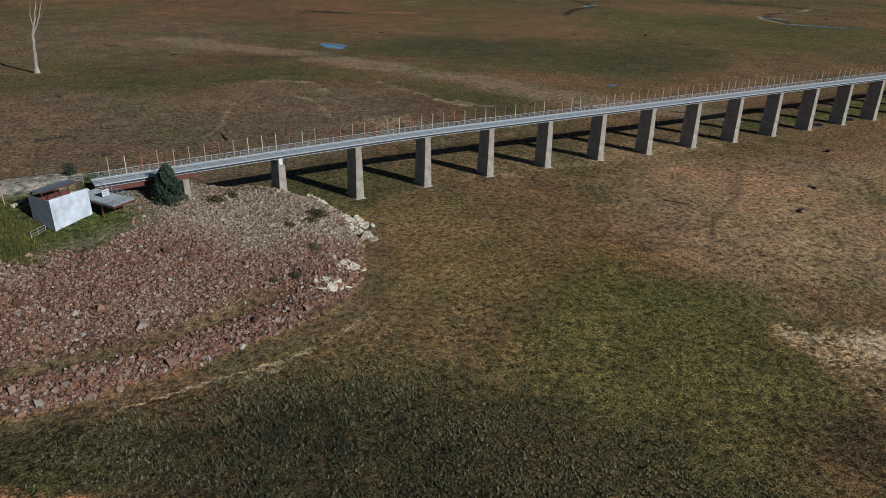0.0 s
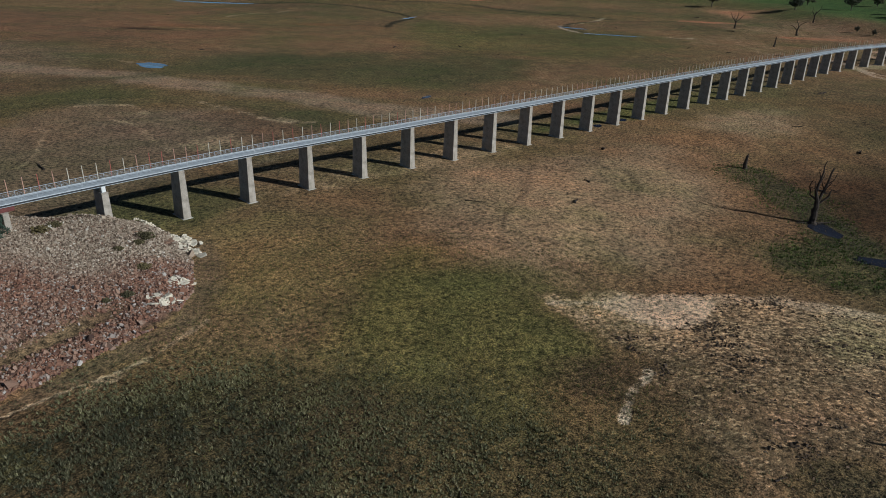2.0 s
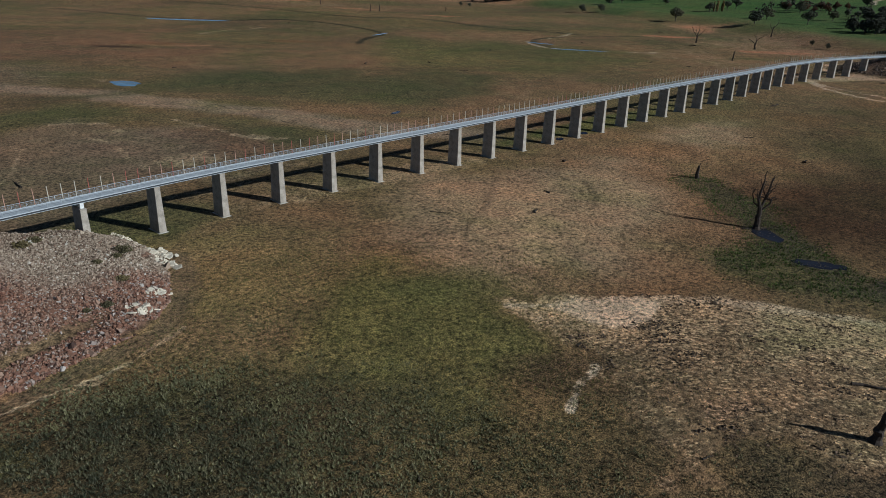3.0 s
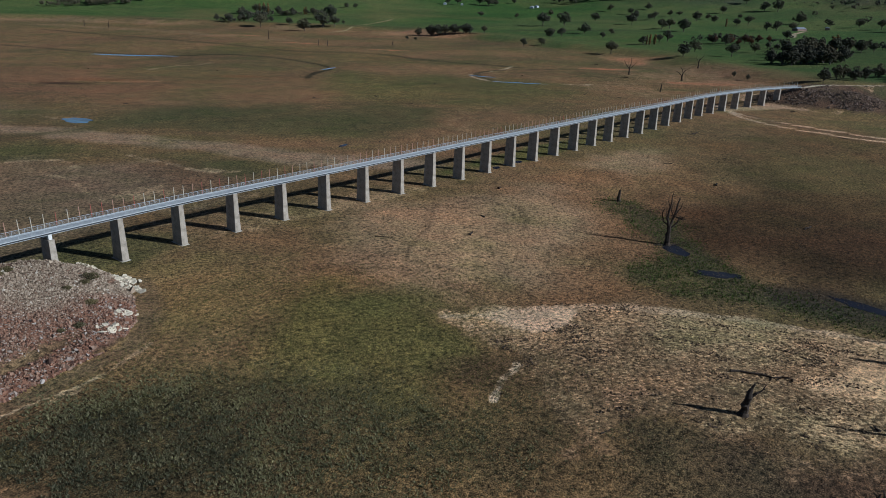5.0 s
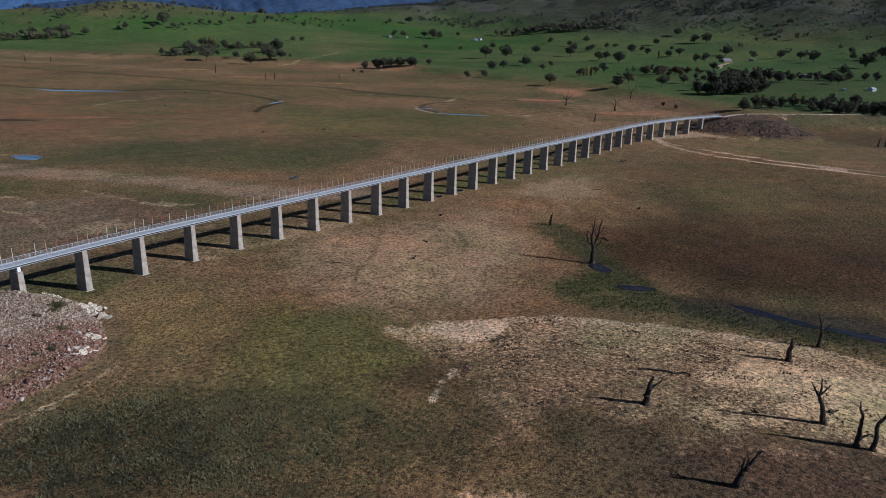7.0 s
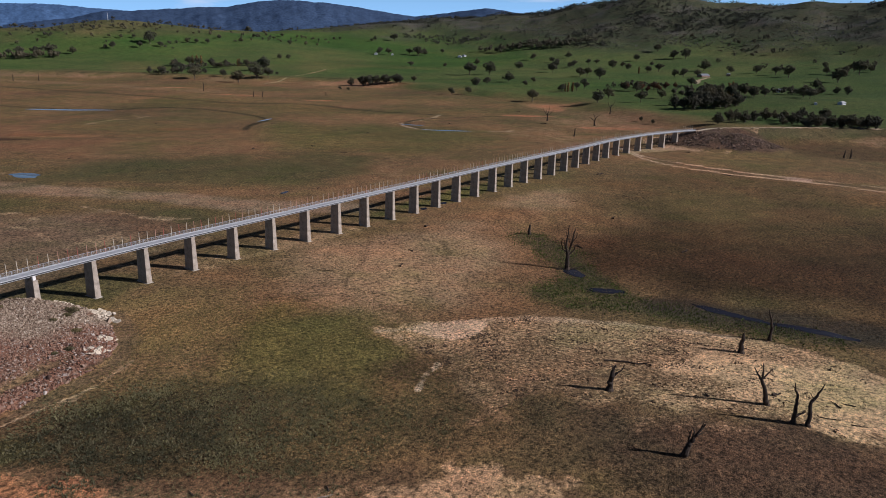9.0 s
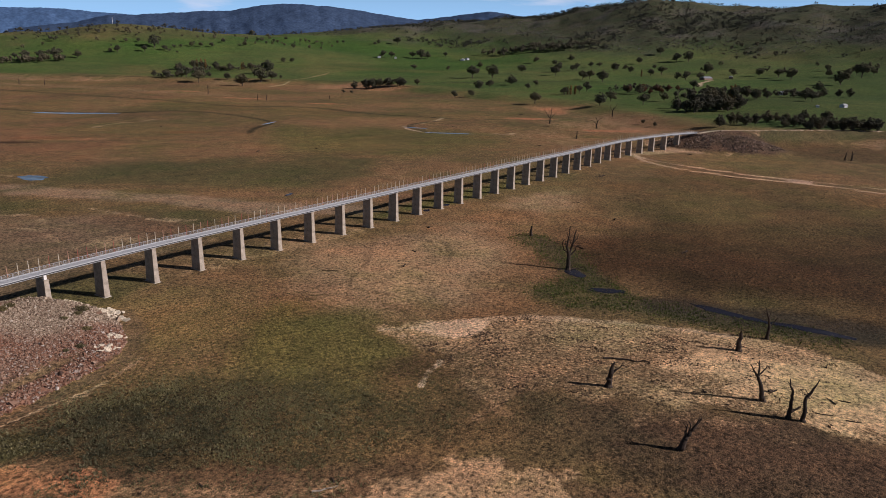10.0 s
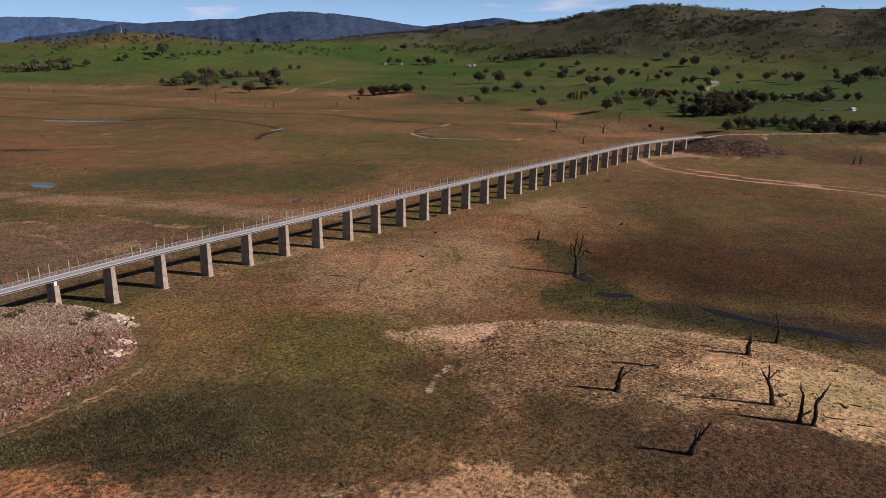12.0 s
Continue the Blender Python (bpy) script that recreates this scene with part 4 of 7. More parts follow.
STEP = SPAN / 6
slab_m = part("deck_slab", box(bmesh.new(), -STEP / 2, STEP / 2 + 0.01, -1.85, 1.85, 0.52, 0.66), M_DECK, deck)
edge_m = part("edge_beam", box(bmesh.new(), -STEP / 2, STEP / 2 + 0.01, -0.05, 0.05, 0.53, 0.72), M_EDGE, deck)
girder_m = part("girder", box(box(bmesh.new(), -STEP / 2, STEP / 2 + 0.01, -0.02, 0.02, 0.05, 0.5), -STEP / 2, STEP / 2 + 0.01, -0.17, 0.17, 0.49, 0.515), M_DARKSTEEL, deck, "dark steel girder")
flange_m = part("bottom_flange", box(bmesh.new(), -STEP / 2, STEP / 2 + 0.01, -0.2, 0.2, 0.0, 0.05), M_EDGE, deck, "pale steel flange")
red_m = part("old_girder", box(box(box(bmesh.new(), -STEP / 2, STEP / 2 + 0.01, -0.03, 0.03, -1.0, 0.0), -STEP / 2, STEP / 2 + 0.01, -0.2, 0.2, -1.04, -1.0), -STEP / 2, STEP / 2 + 0.01, -0.2, 0.2, 0.0, 0.02), M_REDSTEEL, deck, "dark red plate girder")
post_m = part("railing_post", box(bmesh.new(), -0.035, 0.035, -0.035, 0.035, 0.66, 1.95), M_STEEL, deck)
bm = bmesh.new()
for zz, r in ((1.95, 0.035), (1.55, 0.012), (1.25, 0.012), (0.95, 0.012), (0.78, 0.02)):
    box(bm, -STEP / 2, STEP / 2 + 0.01, -r, r, zz - r, zz + r)
for q in range(12):
    xx = -STEP / 2 + q * STEP / 12
    box(bm, xx - 0.006, xx + 0.006, -0.006, 0.006, 0.78, 1.95)
rail_m = part("railing", bm, M_STEEL, deck)
for ob in (slab_m, edge_m, girder_m, flange_m, red_m, post_m, rail_m):
    ob.matrix_basis = span_pose(X_START + STEP / 2)
red_m.matrix_basis = span_pose(X_START + STEP / 2) @ pose(0, -1.4, 0)
for ob in (edge_m, post_m, rail_m):
    ob.matrix_basis = span_pose(X_START + STEP / 2) @ pose(0, -1.85, 0)
girder_m.matrix_basis = flange_m.matrix_basis = span_pose(X_START + STEP / 2) @ pose(0, -1.5, 0)
n_step = int((X_END - X_START) / STEP)
for q in range(n_step):
    x = X_START + (q + 0.5) * STEP
    m = span_pose(x)
    if q:
        again("deck_slab", slab_m, deck, m)
    for side in (-1, 1):
        if q == 0 and side < 0:
            continue
        again("edge_beam", edge_m, deck, m @ pose(0, 1.85 * side, 0))
        again("girder", girder_m, deck, m @ pose(0, 1.5 * side, 0))
        again("bottom_flange", flange_m, deck, m @ pose(0, 1.5 * side, 0))
        again("railing_post", post_m, deck, m @ pose(0, 1.85 * side, 0))
        again("railing", rail_m, deck, m @ pose(0, 1.85 * side, 0))
        if x < -20:
            again("old_girder", red_m, deck, m @ pose(0, 1.4 * side, 0))


def marker_pole(material, label):
    bm = bmesh.new()
    tube(bm, [(0, 0, 0), (0.01, 0, 2.1), (0.0, 0.01, 4.15)], [0.1, 0.09, 0.08], 8)
    p = part("marker_pole", bm, material)
    return tagged(p, label, "pole", "poles along the bridge")


kinds = [marker_pole(M_POLE_RED, "tall red painted pole on the bridge railing"), marker_pole(M_POLE_PINK, "tall faded terracotta pole on the bridge railing"), marker_pole(M_POLE_CREAM, "tall cream timber pole on the bridge railing")]
rnd = random.Random(5)
used = set()
x = X_START + 3.15
while x < X_END - 1:
    c = rnd.choices((0, 1, 2), (0.25, 0.4, 0.35) if x < 120 else (0.05, 0.35, 0.6))[0]
    m = pose(x, deck_y(x) + 2.05, deck_z(x) + 0.4, rnd.uniform(-1, 1), rnd.uniform(-1, 1), 0)
    if c in used:
        copy_thing(kinds[c], m)
    else:
        kinds[c].matrix_basis = m
        used.add(c)
    x += STEP


# ---- lookout and shelter on the bank ----
AT_LOOKOUT = pose(-44.2, -16.4, 0, 0, 0, 33)


def shelter():
    g = 9.2
    s = base("lookout_shelter", AT_LOOKOUT, "white walled lookout shelter with a corrugated grey roof on the bank", "shelter")
    part("front_wall", box(bmesh.new(), 0.0, 7.3, -0.08, 0.08, g - 0.8, 14.4, 0.02), M_WHITE, s, "plain white front wall")
    bm = bmesh.new()
    n = 46
    rows = []
    for q in range(n + 1):
        y, dx = 5.6 * q / n, 0.035 * (1 if q % 2 else -1)
        rows.append([bm.verts.new((-0.02 + dx, y, g - 1)), bm.verts.new((-0.02 + dx, y, 14.3)), bm.verts.new((-0.06 + dx, y, g - 1)), bm.verts.new((-0.06 + dx, y, 14.3))])
    for a, b in zip(rows, rows[1:]):
        bm.faces.new((a[0], b[0], b[1], a[1]))
        bm.faces.new((a[3], b[3], b[2], a[2]))
    part("side_wall", bm, M_ROOF, s, "grey corrugated side wall")
    part("back_wall", box(bmesh.new(), 0, 7.3, 5.55, 5.65, 12.2, 13.2), M_REDSTEEL, s, "dark red low back wall")
    part("floor", box(bmesh.new(), 0.05, 7.3, 0.1, 5.5, 11.9, 12.1), M_DECK, s)
    bm = bmesh.new()
    rows = []
    for q in range(61):
        x, dz = 0.2 + 7.4 * q / 60, 0.03 * (1 if q % 2 else -1)
        rows.append([bm.verts.new((x, 2.3, 15.25 + dz)), bm.verts.new((x, 5.9, 14.75 + dz)), bm.verts.new((x, 2.3, 15.21 + dz)), bm.verts.new((x, 5.9, 14.71 + dz))])
    for a, b in zip(rows, rows[1:]):
        bm.faces.new((a[0], b[0], b[1], a[1]))
        bm.faces.new((a[3], b[3], b[2], a[2]))
    part("roof", bm, M_ROOF, s, "corrugated grey skillion roof")
    for x in (0.5, 2.9, 5.3, 7.2):
        for y, top in ((2.5, 15.2), (5.4, 14.75)):
            part("post", box(bmesh.new(), x - 0.07, x + 0.07, y - 0.07, y + 0.07, 12.1, top), M_REDSTEEL, s, "dark red post")
    for y, z in ((2.5, 15.05), (5.4, 14.6)):
        part("beam", box(bmesh.new(), 0.3, 7.4, y - 0.05, y + 0.05, z - 0.12, z + 0.08), M_REDSTEEL, s, "dark red beam")
    part("bench", box(bmesh.new(), 1.0, 5.5, 4.7, 5.2, 12.1, 12.55, 0.03), M_PALEWOOD, s, "timber bench")


shelter()


def lookout():
    s = base("lookout_platform", AT_LOOKOUT, "dark red framed lookout platform with grey decking and steel rails", "platform")
    for q in range(23):
        y = -6.0 + q * 0.46
        part("deck_board", box(bmesh.new(), 7.45, 12.0, y, y + 0.43, 12.0, 12.06), M_DECK, s)
    for x in (7.6, 11.85):
        part("bearer", box(bmesh.new(), x - 0.1, x + 0.1, -6.0, 4.6, 11.55, 12.0), M_REDSTEEL, s, "dark red steel bearer")
    for y in (-5.95, -1.0, 4.4):
        part("joist", box(bmesh.new(), 7.5, 11.95, y - 0.08, y + 0.08, 11.6, 11.98), M_REDSTEEL, s, "dark red joist")
    for x, y in ((7.7, -2.5), (11.7, -2.5), (7.7, 3.5), (11.7, 3.5)):
        part("column", box(bmesh.new(), x - 0.1, x + 0.1, y - 0.1, y + 0.1, 8.4, 11.6), M_REDSTEEL, s, "dark steel column")

    def rail(x0, y0, x1, y1):
        n = max(2, int(math.hypot(x1 - x0, y1 - y0) / 1.4))
        for k in range(n + 1):
            x, y = x0 + (x1 - x0) * k / n, y0 + (y1 - y0) * k / n
            part("rail_post", box(bmesh.new(), x - 0.04, x + 0.04, y - 0.04, y + 0.04, 12.06, 13.2), M_STEEL, s)
        for z in (13.2, 12.8, 12.4):
            part("rail", tube(bmesh.new(), [(x0, y0, z), (x1, y1, z)], [0.035, 0.035], 6), M_STEEL, s)

    rail(7.5, -0.2, 7.5, -5.95)
    rail(7.5, -5.95, 11.95, -5.95)
    rail(11.95, -5.95, 11.95, 3.0)
    bm = bmesh.new()
    box(bm, 9.2, 10.6, -1.05, -0.97, 12.3, 13.5)
    panel = base("information_panel", AT_LOOKOUT, "white information panel standing on the lookout platform", "sign")
    part("panel", bm, M_WHITE, panel)
    for x in (9.35, 10.45):
        part("leg", box(bmesh.new(), x - 0.04, x + 0.04, -0.96, -0.88, 12.06, 13.3), M_STEEL, panel)
    part("text_bars", box(box(bmesh.new(), 9.35, 10.45, -1.07, -1.055, 13.1, 13.3), 9.35, 10.2, -1.07, -1.055, 12.7, 12.9), M_ROOF, panel, "grey printed bars")


lookout()


def abutment():
    s = base("bridge_abutment", pose(-20.8, deck_y(-20.8), 0, 0, 0, deck_turn(-20.8)), "pale concrete bridge abutment beside a conifer", "abutment")
    part("block", box(bmesh.new(), -0.6, 0.6, -2.5, 2.5, 4.0, 10.9, 0.08), M_CONCRETE, s)
    part("seat", box(bmesh.new(), -0.7, 0.7, -2.1, 2.1, 10.9, 10.96), M_CONCRETE, s)


abutment()


def gabion(x, y, turn, n):
    s = base("stone_wall", pose(x, y, ground_z(x, y), 0, 0, turn), "low pale dry stone wall beside the path", "wall")
    rnd = random.Random(int(x * 7 + y))
    for q in range(n):
        for row in range(2):
            bm = bmesh.new()
            w = 0.42
            box(bm, q * w, q * w + w - 0.03, -0.25, 0.25, row * 0.32 - 0.1, row * 0.32 + 0.2, 0.05)
            for v in bm.verts:
                v.co += Vector((rnd.uniform(-0.05, 0.05), rnd.uniform(-0.06, 0.06), rnd.uniform(-0.04, 0.04)))
            part("stone", bm, M_SLAB, s)


gabion(-50.4, -6.9, 52, 12)
gabion(-41.5, -5.2, 8, 9)


def fence_run(x0, y0, x1, y1, label):
    s = base("rail_fence", pose(0, 0, 0), label, "fence")
    n = max(2, int(math.hypot(x1 - x0, y1 - y0) / 1.3))
    zs = [ground_z(x0 + (x1 - x0) * k / n, y0 + (y1 - y0) * k / n) for k in range(n + 1)]
    for k in range(n + 1):
        x, y = x0 + (x1 - x0) * k / n, y0 + (y1 - y0) * k / n
        part("post", box(bmesh.new(), x - 0.04, x + 0.04, y - 0.04, y + 0.04, zs[k] - 0.1, zs[k] + 1.2), M_STEEL, s)
    for h in (1.15, 0.65, 0.25):
        part("rail", tube(bmesh.new(), [(x0 + (x1 - x0) * k / n, y0 + (y1 - y0) * k / n, zs[k] + h) for k in range(n + 1)], [0.03] * (n + 1), 6), M_STEEL, s)


fence_run(-45.0, -2.6, -38.5, 0.2, "galvanised rail fence at the end of the bridge")
fence_run(-45.6, -15.9, -47.8, -17.4, "galvanised rail fence beside the shelter wall")


def bicycle():
    """A bicycle parked against the fence."""
    s = base("bicycle", pose(-41.8, -1.9, ground_z(-41.8, -1.9), -8, 0, 26), "dark bicycle leaning on the rail fence", "bicycle")
    for x in (-0.52, 0.52):
        ring = [(x + 0.33 * math.cos(a), 0, 0.34 + 0.33 * math.sin(a)) for a in (2 * math.pi * k / 20 for k in range(21))]
        part("tyre", tube(bmesh.new(), ring, [0.022] * 21, 5, False), M_DEADWOOD, s)
    for a, b in (((-0.52, 0, 0.34), (-0.1, 0, 0.3)), ((-0.1, 0, 0.3), (-0.2, 0, 0.85)), ((-0.52, 0, 0.34), (-0.18, 0, 0.78)), ((-0.18, 0, 0.78), (0.38, 0, 0.82)), ((-0.1, 0, 0.3), (0.38, 0, 0.75)), ((0.52, 0, 0.34), (0.36, 0, 0.95))):
        part("frame_tube", tube(bmesh.new(), [a, b], [0.02, 0.02], 6), M_DEADWOOD, s)
    part("handlebar", tube(bmesh.new(), [(0.34, -0.25, 0.98), (0.38, 0, 0.96), (0.34, 0.25, 0.98)], [0.015] * 3, 6), M_STEEL, s)
    part("saddle", box(bmesh.new(), -0.32, -0.08, -0.06, 0.06, 0.86, 0.92, 0.02), M_DEADWOOD, s)


bicycle()
tagged_at(copy_thing(kinds[1], pose(-51.6, -5.4, ground_z(-51.6, -5.4))), pose(-51.6, -5.4, ground_z(-51.6, -5.4)), "tall faded terracotta pole beside the path", "pole")

# ---- stones ----
ICO = bmesh.new()
bmesh.ops.create_icosphere(ICO, subdivisions=1, radius=1.0)
ICO_V = np.array([v.co[:] for v in ICO.verts])
ICO_F = np.array([[v.index for v in f.verts] for f in ICO.faces])
ICO.free()
CUBE_V = np.array([(a, b, c) for a in (-1, 1) for b in (-1, 1) for c in (-1, 1)], float)
CUBE_F = np.array([(0, 1, 3, 2), (4, 6, 7, 5), (0, 4, 5, 1), (2, 3, 7, 6), (0, 2, 6, 4), (1, 5, 7, 3)])


def turns(rng, n):
    """Random turns, one matrix each."""
    q = rng.normal(size=(n, 4))
    q /= np.linalg.norm(q, axis=1)[:, None]
    w, x, y, z = q.T
    return np.stack([np.stack([1 - 2 * (y * y + z * z), 2 * (x * y - z * w), 2 * (x * z + y * w)], -1), np.stack([2 * (x * y + z * w), 1 - 2 * (x * x + z * z), 2 * (y * z - x * w)], -1), np.stack([2 * (x * z - y * w), 2 * (y * z + x * w), 1 - 2 * (x * x + y * y)], -1)], 1)


def lumps(name, at, size, shape, material, rng, flat=0.75, jitter=0.22, sink=0.25, attribute=None):
    """Many broken pieces joined into one mesh."""
    n = len(at)
    verts0, faces0 = shape
    v = verts0[None] * (1 + rng.uniform(-jitter, jitter, (n, len(verts0), 1))) + rng.uniform(-jitter, jitter, (n, len(verts0), 3)) * 0.6
    v = v * rng.uniform(0.65, 1.2, (n, 1, 3)) * np.array([1, 1, flat]) * size[:, None, None]
    v = np.einsum("nij,nkj->nki", turns(rng, n), v)
    v = v + at[:, None, :] + np.array([0, 0, 1])[None, None] * (size * (0.5 - sink))[:, None, None]
    k = len(verts0)
    f = faces0[None] + (np.arange(n) * k)[:, None, None]
    ob = mesh_object(name, v.reshape(-1, 3).tolist(), f.reshape(-1, faces0.shape[1]).tolist(), material)
    if attribute is not None:
        key, values = attribute
        a = ob.data.attributes.new(key, "FLOAT", "POINT")
        a.data.foreach_set("value", np.repeat(values, k).astype(np.float32))
    return ob


def bank_stones():
    rng = np.random.default_rng(11)
    n = 125000
    x, y = rng.uniform(-72, 12, n), rng.uniform(-60, 8, n)
    b = bank(x, y)
    df, sf = along(x, y, FRONT)
    bench = np.exp(-((df - 8.8) / 2.4) ** 2) * sstep(-3, -16, x)
    rough = fbm(x, y, 5, 3, 61)
    keep = (b > 0.12) & (rng.random(n) > 0.95 * bench + 0.12 + 0.5 * sstep(8.3, 9.0, b + rough)) & ~((b > 7.4 + 1.2 * rough) & (x < -33 + 4 * rough)) & ~((b > 7.8) & (rng.random(n) < 0.55))
    keep &= ~((y > -3) & (rng.random(n) < 0.6)) & ~((df < 5.5) & (fbm(x, y, 4, 3, 63) < -0.18))
    x, y, b, df = x[keep], y[keep], b[keep], df[keep]
    near_toe = np.exp(-df / 7)
    size = rng.lognormal(-2.24, 0.40, len(x)) * (1 + 0.45 * near_toe)
    at = np.stack([x, y, height(x, y)], -1)
    pale = np.clip(0.85 * sstep(-26, -2, x + 0.35 * y + 14) * sstep(-36, -18, y) + 0.5 * sstep(-38, -20, y) - 0.06 + 0.15 * sstep(-14, -40, x) * sstep(-50, -34, y) - 0.1 + 0.9 * fbm(x, y, 14, 4, 62), 0, 1)
    ob = lumps("bank_stones", at, size, (CUBE_V, CUBE_F), M_RIPRAP, rng, flat=0.75, jitter=0.35, attribute=("pale", pale))
    return tagged(ob, "loose broken red and grey stones covering the bank", "stones", kind="stuff")


bank_stones()


M_CLIFFSTONE = surface("dark_brown_bank_stone", (0.08, 0.055, 0.042), (0.23, 0.165, 0.125), 0.3, 0.95, island=0.5)


def far_bank_stones():
    rng = np.random.default_rng(12)
    n = 15000
    x, y = rng.uniform(500, 640, n), rng.uniform(-110, 10, n)
    nose, _ = along(x, y, FAR_NOSE)
    d, _ = along(x, y, FAR_BANK)
    keep = ((nose > 4) & (nose < 38 + 8 * fbm(x, y, 12, 2, 65)) & (d > 5) & (rng.random(n) < np.clip(0.75 + 1.4 * fbm(x, y, 9, 3, 64), 0.05, 1))) & (x < 590)
    x, y = x[keep], y[keep]
    at = np.stack([x, y, height(x, y)], -1)
    ob = lumps("far_bank_stones", at, rng.lognormal(-1.2, 0.4, len(x)), (CUBE_V, CUBE_F), M_CLIFFSTONE, rng)
    return tagged(ob, "loose dark stones on the far bank below the bridge end", "stones", kind="stuff")


far_bank_stones()


def slab_stone(seed):
    rnd = random.Random(seed)
    bm = bmesh.new()
    n = rnd.choice((5, 6, 7))
    ring = [(math.cos(a) * rnd.uniform(0.7, 1.1), math.sin(a) * rnd.uniform(0.5, 0.85)) for a in (2 * math.pi * k / n + rnd.uniform(-0.25, 0.25) for k in range(n))]
    low = [bm.verts.new((x * 1.04, y * 1.04, rnd.uniform(-0.13, -0.07))) for x, y in ring]
    top = [bm.verts.new((x, y, rnd.uniform(0.05, 0.14))) for x, y in ring]
    bm.faces.new(low[::-1])
    bm.faces.new(top)
    for k in range(n):
        bm.faces.new((low[k], low[(k + 1) % n], top[(k + 1) % n], top[k]))
    bmesh.ops.bevel(bm, geom=list(bm.edges), offset=0.02, segments=1, affect="EDGES")
    return tagged(part("slab_stone", bm, M_SLAB), "bleached broken stone slab at the foot of the bank", "stone slab", "pale slabs at the bank's foot")


def lay_slabs():
    shapes = [slab_stone(q) for q in range(6)]
    rnd = random.Random(3)
    used = set()
    for cx, cy, rx, ry, turn, n in ((11.2, -14.5, 4.0, 1.7, -80, 34), (10.0, -21.0, 4.4, 1.5, -70, 30), (1.4, -36.2, 2.2, 1.4, -50, 18), (-4.0, -41.8, 2.8, 1.5, -10, 24)):
        for _ in range(n):
            u, v = rnd.gauss(0, 0.55) * rx, rnd.gauss(0, 0.55) * ry
            c, s = math.cos(radians(turn)), math.sin(radians(turn))
            x, y, q = cx + u * c - v * s, cy + u * s + v * c, rnd.randrange(6)
            size = rnd.uniform(0.4, 1.25)
            m = pose(x, y, ground_z(x, y) + 0.1 + 0.16 * size, rnd.uniform(-38, 38), rnd.uniform(-38, 38), rnd.uniform(0, 360))
            if q in used:
                ob = copy_thing(shapes[q], m)
            else:
                ob = shapes[q]
                used.add(q)
            ob.matrix_basis = m @ Matrix.Diagonal((size, size, size, 1))


lay_slabs()


def kerb_stones():
    """A line of pale stones along the far edge of the bank's end."""
    rng = np.random.default_rng(14)
    q = rng.uniform(0, 1, 90)
    x = np.interp(q, [0, 0.2, 0.4, 0.7, 1], [7.4, 8.3, 9.2, 8.9, 10.2]) + rng.normal(0, 0.22, 90)
    y = np.interp(q, [0, 0.2, 0.4, 0.7, 1], [6.2, 2.7, -0.9, -6.5, -11.5]) + rng.normal(0, 0.2, 90)
    at = np.stack([x, y, height(x, y)], -1)
    ob = lumps("kerb_stones", at, rng.uniform(0.1, 0.3, 90), (CUBE_V, CUBE_F), M_SLAB, rng, flat=0.6, jitter=0.3)
    tagged(ob, "line of pale stones along the edge of the bank", "stones", kind="stuff")


kerb_stones()


# ---- grass and low growth ----
def tussocks(name, x, y, size, material, label, rng, blades=6, spread=0.75):
    """Tufts of a few stiff leaves each."""
    n = len(x)
    z = height(x, y)
    a = rng.uniform(0, 2 * np.pi, (n, blades))
    lean = rng.uniform(0.25, spread, (n, blades))
    tall = size[:, None] * rng.uniform(0.7, 1.2, (n, blades))
    half = size[:, None] * rng.uniform(0.09, 0.17, (n, blades))
    foot = size[:, None] * 0.22
    ca, sa = np.cos(a), np.sin(a)
    bx, by = x[:, None] + ca * foot, y[:, None] + sa * foot
    v = np.empty((n, blades, 3, 3))
    v[..., 0, 0], v[..., 0, 1] = bx - sa * half, by + ca * half
    v[..., 1, 0], v[..., 1, 1] = bx + sa * half, by - ca * half
    v[..., 2, 0], v[..., 2, 1] = bx + ca * tall * lean, by + sa * tall * lean
    v[..., 0, 2] = v[..., 1, 2] = z[:, None] - 0.03
    v[..., 2, 2] = z[:, None] + tall * np.sqrt(np.clip(1 - lean ** 2 * 0.6, 0.1, 1))
    f = np.arange(n * blades * 3).reshape(-1, 3)
    return tagged(mesh_object(name, v.reshape(-1, 3).tolist(), f.tolist(), material), label, "grass", kind="stuff")


def tuft_material(name, low, high, dry):
    m, nt, bsdf = nodes_of(name)
    geo = nt.nodes.new("ShaderNodeNewGeometry")
    col = ramp(nt, geo.outputs["Random Per Island"], [(0.0, low), (0.75, high), (1.0, dry)]).outputs["Color"]
    wide = noise_node(nt, 0.16, 5.0, 0.65)
    col = mix(nt, "MULTIPLY", 0.8, col, ramp(nt, wide.outputs["Fac"], [(0.34, (0.5, 0.55, 0.55)), (0.66, (1.4, 1.32, 1.2))]).outputs["Color"])
    link(nt, col, bsdf.inputs["Base Color"])
    bsdf.inputs["Roughness"].default_value = 0.9
    bsdf.inputs["Specular IOR Level"].default_value = 0.1
    return m


